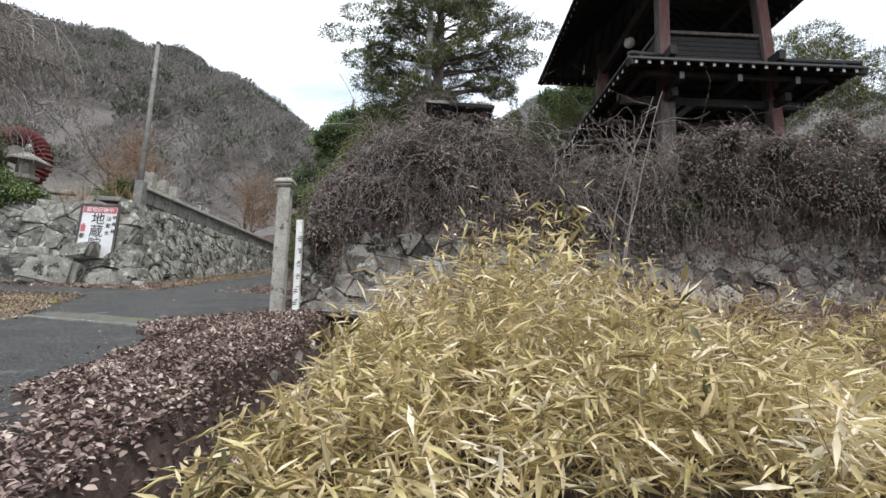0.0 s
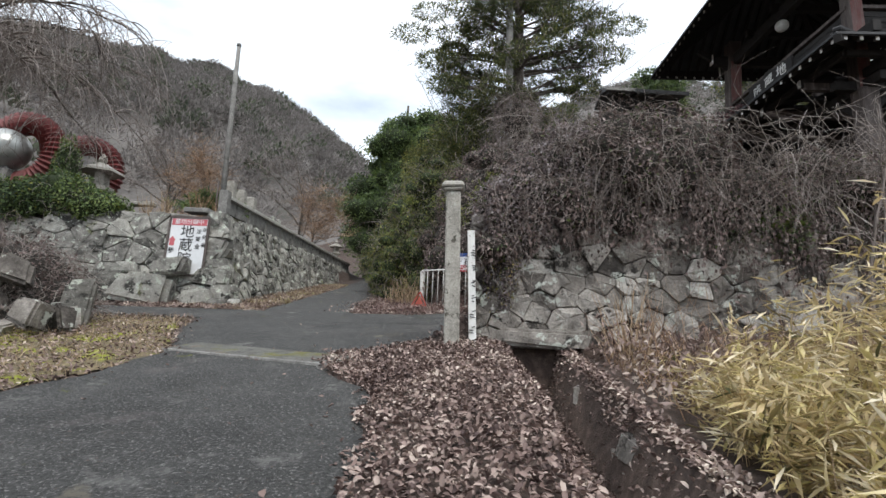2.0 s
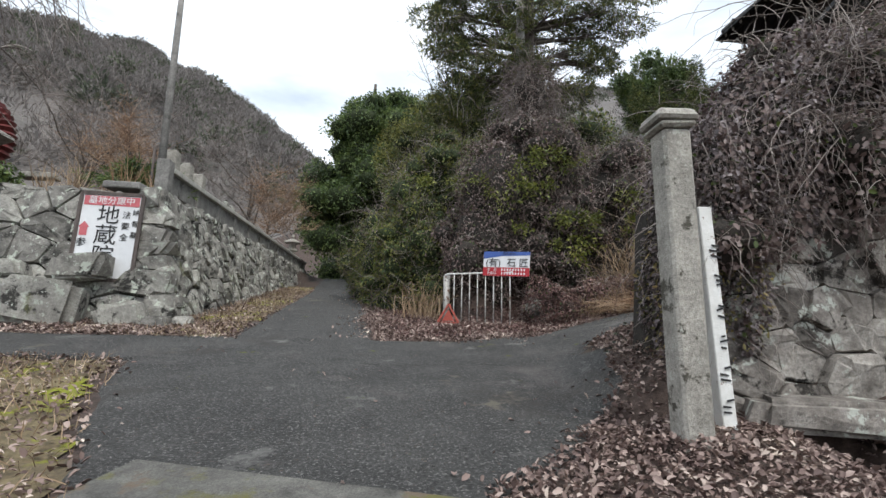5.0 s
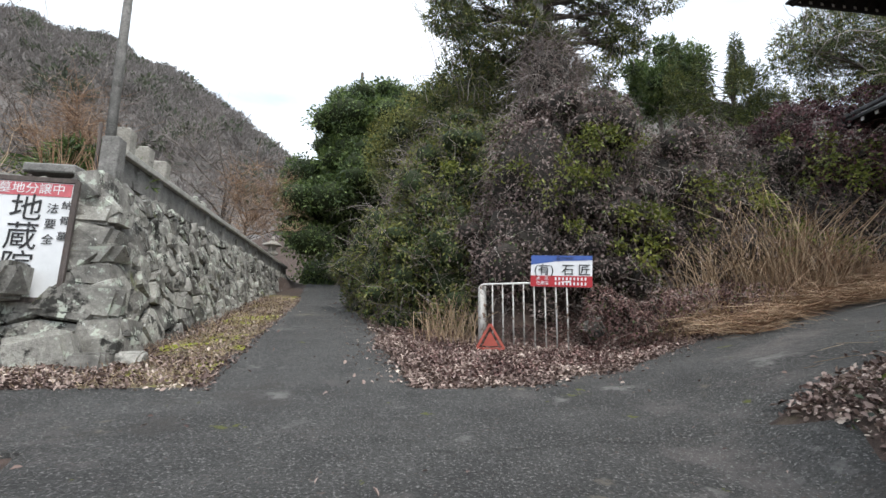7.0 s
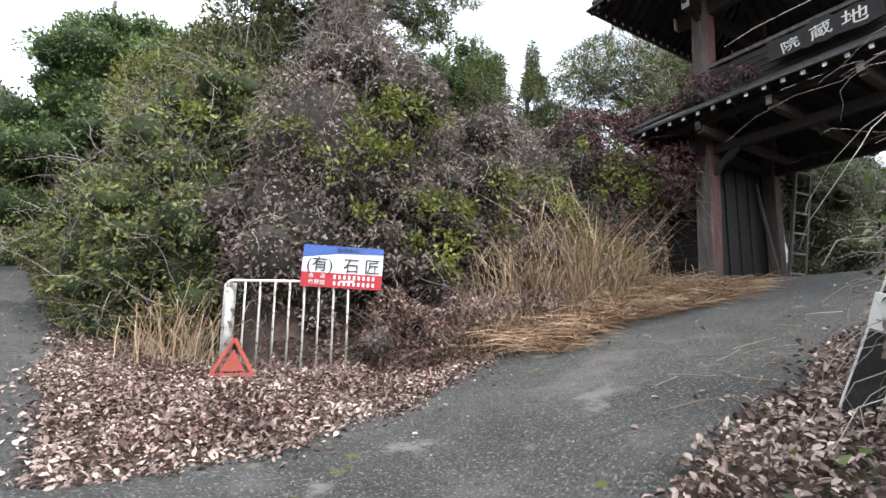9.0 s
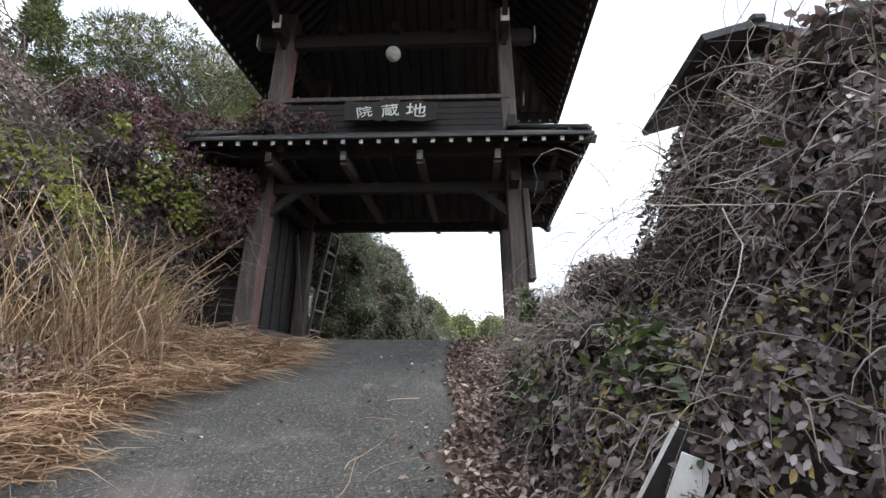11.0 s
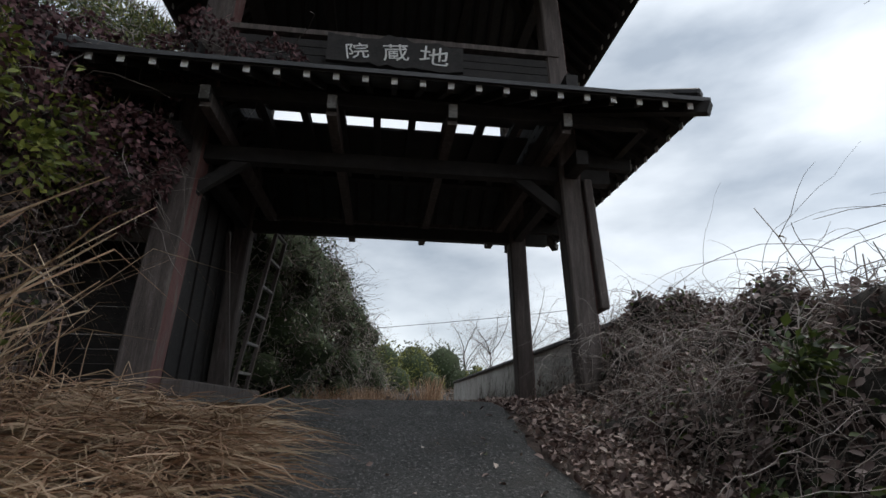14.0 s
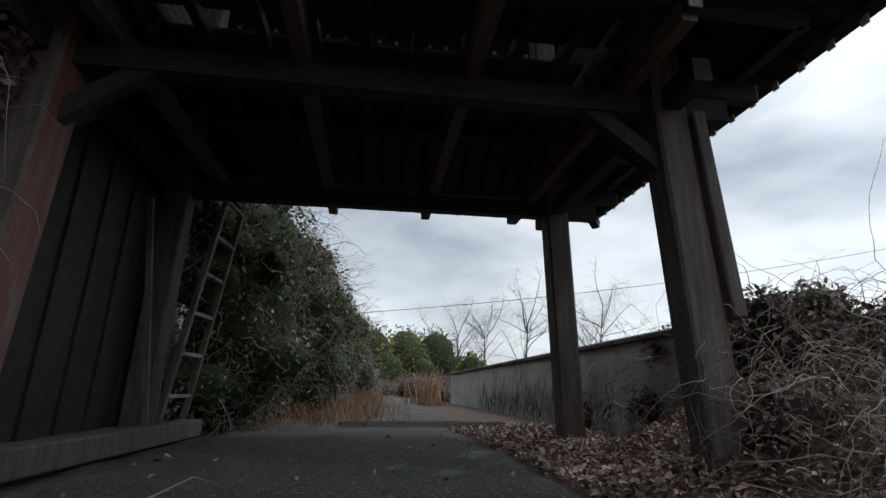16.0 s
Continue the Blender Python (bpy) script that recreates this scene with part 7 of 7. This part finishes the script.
bush("trunk_vines", [(-0.4, 19.6, 8.0, 1.1, .8, 1.5), (-0.4, 19.6, 9.8, .9, .7, 1.3), (0.2, 19.4, 7.0, 1.7, .8, 1.2), (-1.1, 19.2, 6.6, 1.5, .8, 1.2)],
     [("vine_leaves", M_VINE, 18000, 0.07, 0.5, "")], "withered vines climbing the old pine trunk", "vine", 18, 0.6, 4500, 1.1, None, 0.006, 0.35)
R = random.Random(64)
CANDLES = []
for i in range(24):
    a, d = R.uniform(0, 6.28), R.uniform(0, 1.0) ** 0.6
    x, y = 4.9 + 2.5 * d * math.cos(a), 19 + 1.2 * d * math.sin(a)
    top = 11.1 - 0.9 * d + R.uniform(-0.7, 0.4)
    CANDLES.append((x, y, top - 0.55, 0.13, 0.13, 0.55))
    CANDLES.append((x, y, top - 1.3, 0.3, 0.3, 0.3))
tree("young_pine", (4.9, 19, 5.5), 5.2, CANDLES + [(4.9, 19, 7.4, 1.5, 1.1, .8), (4.3, 19, 8.4, 1.0, .8, .6), (5.6, 19, 8.4, 1.0, .8, .6)],
     [("needles", M_LIME, 5000, 0.13, 0.12, "bright needles"), ("dark_needles", M_PINE, 26000, 0.14, 0.12, "grey-green needles")], "young bright green pine with upright candles", 0.1, 25, 0.0, 33)
tree("round_pine", (7.0, 26, 8), 6.5, rand_blobs(9, (7.4, 26, 14.0), (1.7, 1.3, 1.6), 18, 0.8, 0.7), [("needles", M_EVERGREEN, 16000, 0.2, 0.25, "dark needles")], "rounded dark pine beyond the mound", 0.14, 26, 0.5)
tree("spreading_pine", (12.0, 20.5, 4.0), 8.5, rand_blobs(10, (11.4, 20.5, 12.4), (3.4, 2.4, 2.4), 34, 0.75, 0.4) + rand_blobs(30, (16.5, 21, 13.0), (3.5, 2.4, 2.6), 24, 0.85, 0.45),
     [("needles", M_PINE, 34000, 0.17, 0.16, "grey-green pine needles"), ("leaves", M_OLIVE, 14000, 0.11, 0.5, "")], "broad old pine with dark twisting limbs behind the tower", 0.26, 27, 0.0, 34, (1.5, 0), None, 1600, 0.8)
tree("roadside_pine", (12.8, 15.6, 3.6), 6.5, rand_blobs(11, (10.5, 16.5, 9.4), (2.6, 1.6, 1.8), 20, 0.7, 0.45), [("needles", M_PINE, 16000, 0.15, 0.16, ""), ("leaves", M_OLIVE, 6000, 0.09, 0.5, "")], "leaning pine with open crown behind the gate tower", 0.2, 28, 0.0, 20, (-2, 0), None, 900, 0.7)
bush("gate_creeper", [(4.1, 13.9, 5.75, .45, .35, .4), (3.8, 14.9, 5.3, .7, .4, .5), (4.0, 14.5, 5.9, .9, .4, .55), (4.5, 13.9, 6.9, .5, .3, .4), (3.5, 14.9, 6.2, .9, .6, .7), (4.3, 13.5, 7.15, .45, .35, .28), (4.35, 12.8, 7.1, .25, .3, .2), (4.2, 14.2, 5.5, .5, .5, .5), (3.2, 15.2, 6.6, .9, .6, .5), (4.6, 14.8, 6.9, .8, .5, .5)],
     [("purple_leaves", M_PURPLE, 14000, 0.07, 0.6, "dark purple-brown leaves")], "purple-brown creeper hanging from the lower roof corner", "creeper", 41, 0.0, 260, 0.7)
bush("dark_thicket", [(-1.5, 19.8, 6.2, 1.8, 1.2, 1.8), (1.2, 20, 6.3, 2.0, 1.2, 1.8), (3.5, 20.5, 6.8, 2.2, 1.2, 1.8), (-3.2, 21.5, 6.3, 1.6, 1.2, 2.2), (6.5, 20.5, 7.0, 2.2, 1.2, 1.8), (9.5, 19.5, 6.3, 2.2, 1.2, 1.8)],
     [("leaves", M_OLIVE, 16000, 0.12, 0.5, ""), ("withered_leaves", M_VINE, 16000, 0.10, 0.5, "")], "dense thicket of shrubs behind the vine mound", "thicket", 19, 0.85, 4500, 1.3)


def bare_tree(name, foot, H, label, seed, n=500, spread=2.0, mat=None, droop=0.0, r0=0.12, lean=(0, 0), fan=0.6):
    """A leafless tree: trunk, boughs, and fine twigs."""
    rng = np.random.default_rng(seed)
    base = empty(name, foot, label, "tree")
    inv = Matrix.Translation(-Vector(foot))
    f = np.array(foot, float)
    nb = 14
    t = wander(rng, f[None], np.array([[lean[0], lean[1], 1.0]]), np.array([H * 0.6]), 8, 0.08)[0]
    bm = bmesh.new()
    tube(bm, [tuple(p) for p in t], [r0 * (1 - 0.09 * i) for i in range(8)], 8)
    o = ob_from_bm("trunk", bm, M_BARK, None, True)
    o.parent, o.matrix_parent_inverse = base, inv
    k = rng.integers(2, 8, nb)
    way = np.stack([rng.normal(0, fan, nb), rng.normal(0, fan, nb), rng.uniform(0.5, 1.2, nb)], 1)
    boughs = wander(rng, t[k], way, H * rng.uniform(0.35, 0.6, nb), 10, 0.13, droop * 0.5)
    br = np.linspace(1, .25, 10)[None] * r0 * 0.45 * rng.uniform(.6, 1.1, (nb, 1))
    o = new("bough_spray", sticks_mesh("boughs", boughs, br, M_BARK))
    o.parent, o.matrix_parent_inverse = base, inv
    i, j = rng.integers(0, nb, n), rng.integers(3, 10, n)
    w2 = np.stack([rng.normal(0, 1, n), rng.normal(0, 1, n), rng.uniform(0, 1.2, n)], 1)
    tw = wander(rng, boughs[i, j], w2, spread * rng.uniform(.3, 1, n), 10, 0.18, droop)
    o = new("twig_spray", sticks_mesh("twigs", tw, np.linspace(1, .3, 10)[None] * 0.009 * rng.uniform(.6, 1.4, (n, 1)), mat or M_TWIG))
    o.parent, o.matrix_parent_inverse = base, inv
    n2 = n * 3
    i, j = rng.integers(0, n, n2), rng.integers(2, 10, n2)
    w2 = np.stack([rng.normal(0, 1, n2), rng.normal(0, 1, n2), rng.uniform(-.2, 1.0, n2)], 1)
    t3 = wander(rng, tw[i, j], w2, spread * 0.35 * rng.uniform(.3, 1, n2), 5, 0.2, droop * 1.5)
    o = new("fine_twig_spray", sticks_mesh("fine_twigs", t3, np.linspace(1, .4, 5)[None] * 0.0045 * rng.uniform(.7, 1.3, (n2, 1)), mat or M_TWIG))
    o.parent, o.matrix_parent_inverse = base, inv
    return base


def weeping_tree():
    rng = np.random.default_rng(33)
    foot = (-18.2, 13.2, 4.3)
    base = empty("weeping_tree", foot, "leafless weeping tree with long drooping twigs over the terrace", "tree")
    inv = Matrix.Translation(-Vector(foot))

    def add(nm, me):
        o = new(nm, me)
        o.parent, o.matrix_parent_inverse = base, inv
    bm = bmesh.new()
    tube(bm, [foot, (-18.0, 13.1, 6.5), (-17.4, 12.9, 8.3), (-16.8, 12.8, 9.4)], [0.28, 0.24, 0.19, 0.14], 9)
    o = ob_from_bm("trunk", bm, M_BARK, None, True)
    o.parent, o.matrix_parent_inverse = base, inv
    nb = 13
    root = np.tile([[-16.4, 12.6, 9.2]], (nb, 1)) + rng.normal(0, 0.25, (nb, 3))
    way = np.stack([rng.uniform(0.5, 1.3, nb), rng.normal(0.1, 0.5, nb), rng.uniform(-0.05, 0.55, nb)], 1)
    boughs = wander(rng, root, way, rng.uniform(3.2, 6.0, nb), 14, 0.09, 0.05)
    add("bough_spray", sticks_mesh("boughs", boughs, np.linspace(1, .2, 14)[None] * rng.uniform(.035, .07, (nb, 1)), M_BARK))
    n = 420
    i, j = rng.integers(0, nb, n), rng.integers(2, 14, n)
    w = np.stack([rng.normal(0.4, 0.7, n), rng.normal(0, 0.7, n), rng.uniform(-.3, .6, n)], 1)
    tw = wander(rng, boughs[i, j], w, rng.uniform(1.0, 2.8, n), 12, 0.13, 0.22)
    add("hanging_twig_spray", sticks_mesh("hanging_twigs", tw, np.linspace(1, .35, 12)[None] * rng.uniform(.011, .022, (n, 1)), M_TWIG))
    n2 = 2000
    i, j = rng.integers(0, n, n2), rng.integers(2, 12, n2)
    w = np.stack([rng.normal(0, 0.8, n2), rng.normal(0, 0.8, n2), rng.uniform(-.8, .4, n2)], 1)
    t3 = wander(rng, tw[i, j], w, rng.uniform(.3, 1.2, n2), 7, 0.15, 0.18)
    add("fine_twig_spray", sticks_mesh("fine_twigs", t3, np.linspace(1, .4, 7)[None] * rng.uniform(.005, .009, (n2, 1)), M_TWIG))


weeping_tree()
bare_tree("leafless_tree", (-13.6, 22, 4.9), 4.2, "reddish leafless shrub tree on the terrace", 34, 500, 1.6, M_REDGRASS, 0.0, 0.06)
bare_tree("leafless_tree", (-10.2, 27, 5.1), 3.8, "orange-brown leafless shrub tree above the wall", 35, 500, 1.5, M_REDGRASS, 0.0, 0.06)
bare_tree("leafless_tree", (-17.5, 26, 5.2), 7, "grey leafless tree at the foot of the hill", 36, 500, 2.2)
bare_tree("leafless_tree", (-13, 33, 5.5), 8, "grey leafless tree rising over the terrace", 37, 500, 2.4)
bare_tree("slim_sapling", (-2.95, 21.5, 5.0), 10.5, "slim leaning sapling beside the tall pine", 38, 120, 1.0, M_OLIVE, 0.0, 0.05, (-0.02, 0), 0.25)
for i, (x, y, H) in enumerate(((52, -4, 9), (55, 2, 7), (50, -10, 8.5), (60, -14, 8), (48, 14, 6), (58, -1, 7.5))):
    bare_tree("leafless_tree", (x, y, 3.6), H * 1.3, "distant grey leafless tree beyond the path", 140 + i, 260, H * 0.35, None, 0.0, 0.14)
for i, (x, y, r) in enumerate(((46, 8.5, 1.8), (50, 5.5, 2.1), (44, 11.5, 1.9), (56, 8, 2.4), (40, 14, 2.2), (52, -7, 1.4), (45, 3, 1.2))):
    tree("small_evergreen", (x, y, 3.4), r * 2.4, [(x, y, 3.6 + r * 1.6, r, r, r * 1.3), (x + r * .7, y + r * .6, 3.6 + r, r * .8, r * .8, r), (x - r * .5, y - r * .7, 3.6 + r * .9, r * .8, r * .8, r * .9)], [("leaves", M_FARGREEN if i % 2 else M_OLIVE, 2600, 0.28, 0.5, "")], "distant round evergreen beyond the path", 0.1, 150 + i, 0.8)
bush("far_scrub", [(30 + 3 * i, 12.5 - 1.2 * i + 2.0 * math.sin(i * 2.3), 3.9, 2.2, 2.0, 1.0 + 0.4 * math.sin(i * 1.7)) for i in range(10)] + [(34 + 3 * i, 4.0 - 3.2 * i, 3.9, 2.6, 2.4, 1.2) for i in range(9)],
     [("dry_leaves", M_REDGRASS, 14000, 0.16, 0.3, ""), ("twiggy_leaves", M_FARBARE, 16000, 0.18, 0.3, "")], "brown winter scrub beyond the driveway", "scrub", 20, 0.8, 2500, 1.2, None, 0.01)


# ---- dry stone walls, stone by stone ----
stone_wall("wall_terrace_front", (-15.5, 13.45), (-8.2, 13.2), lambda f: 1.9, lambda f: 4.42, 0.22, 0.62, 0.42, 4, STONES, "grey terrace wall of large fitted boulders with lichen", 260, 0, 0.27)
stone_wall("wall_terrace_side", (-8.2, 13.25), (-9.6, 36.0), lambda f: 1.95 + 3.3 * f, lambda f: 4.42 + 1.25 * f, 0.27, 0.42, 0.30, 5, STONES, "long grey dry-stone retaining wall beside the lane", 300, 0.22, 0)
stone_wall("wall_gate", (-2.35, 8.0), (9.0, 8.0), lambda f: 1.05 + 0.5 * f, lambda f: 3.1 + 0.3 * f, 0.03, 0.37, 0.25, 6, STONES_DARK, "stained dry-stone wall under hanging vines", 260)

# quoins up the terrace corner
R = random.Random(12)
z, k = 1.9, 0
while z < 4.4:
    h = R.uniform(0.24, 0.46)
    o = new("corner_stone", STONES[k % 9])
    c = z - 1.9 + h / 2
    long_x = k % 2 == 0
    w = R.uniform(0.75, 1.0)
    sx, sy = (w, 0.5) if long_x else (0.55, w)
    o.matrix_world = Matrix.LocRotScale((-8.2 - 0.27 * c - sx * 0.42, 13.2 + 0.22 * c + sy * 0.42, z + h / 2), Euler((0, R.uniform(-0.05, 0.05), R.uniform(-0.06, 0.06))), Vector((sx, sy, h * 1.08)))
    tagged(o, "large squared grey corner stone of the terrace wall", "stone", "corner stones of the terrace wall")
    z += h
    k += 1
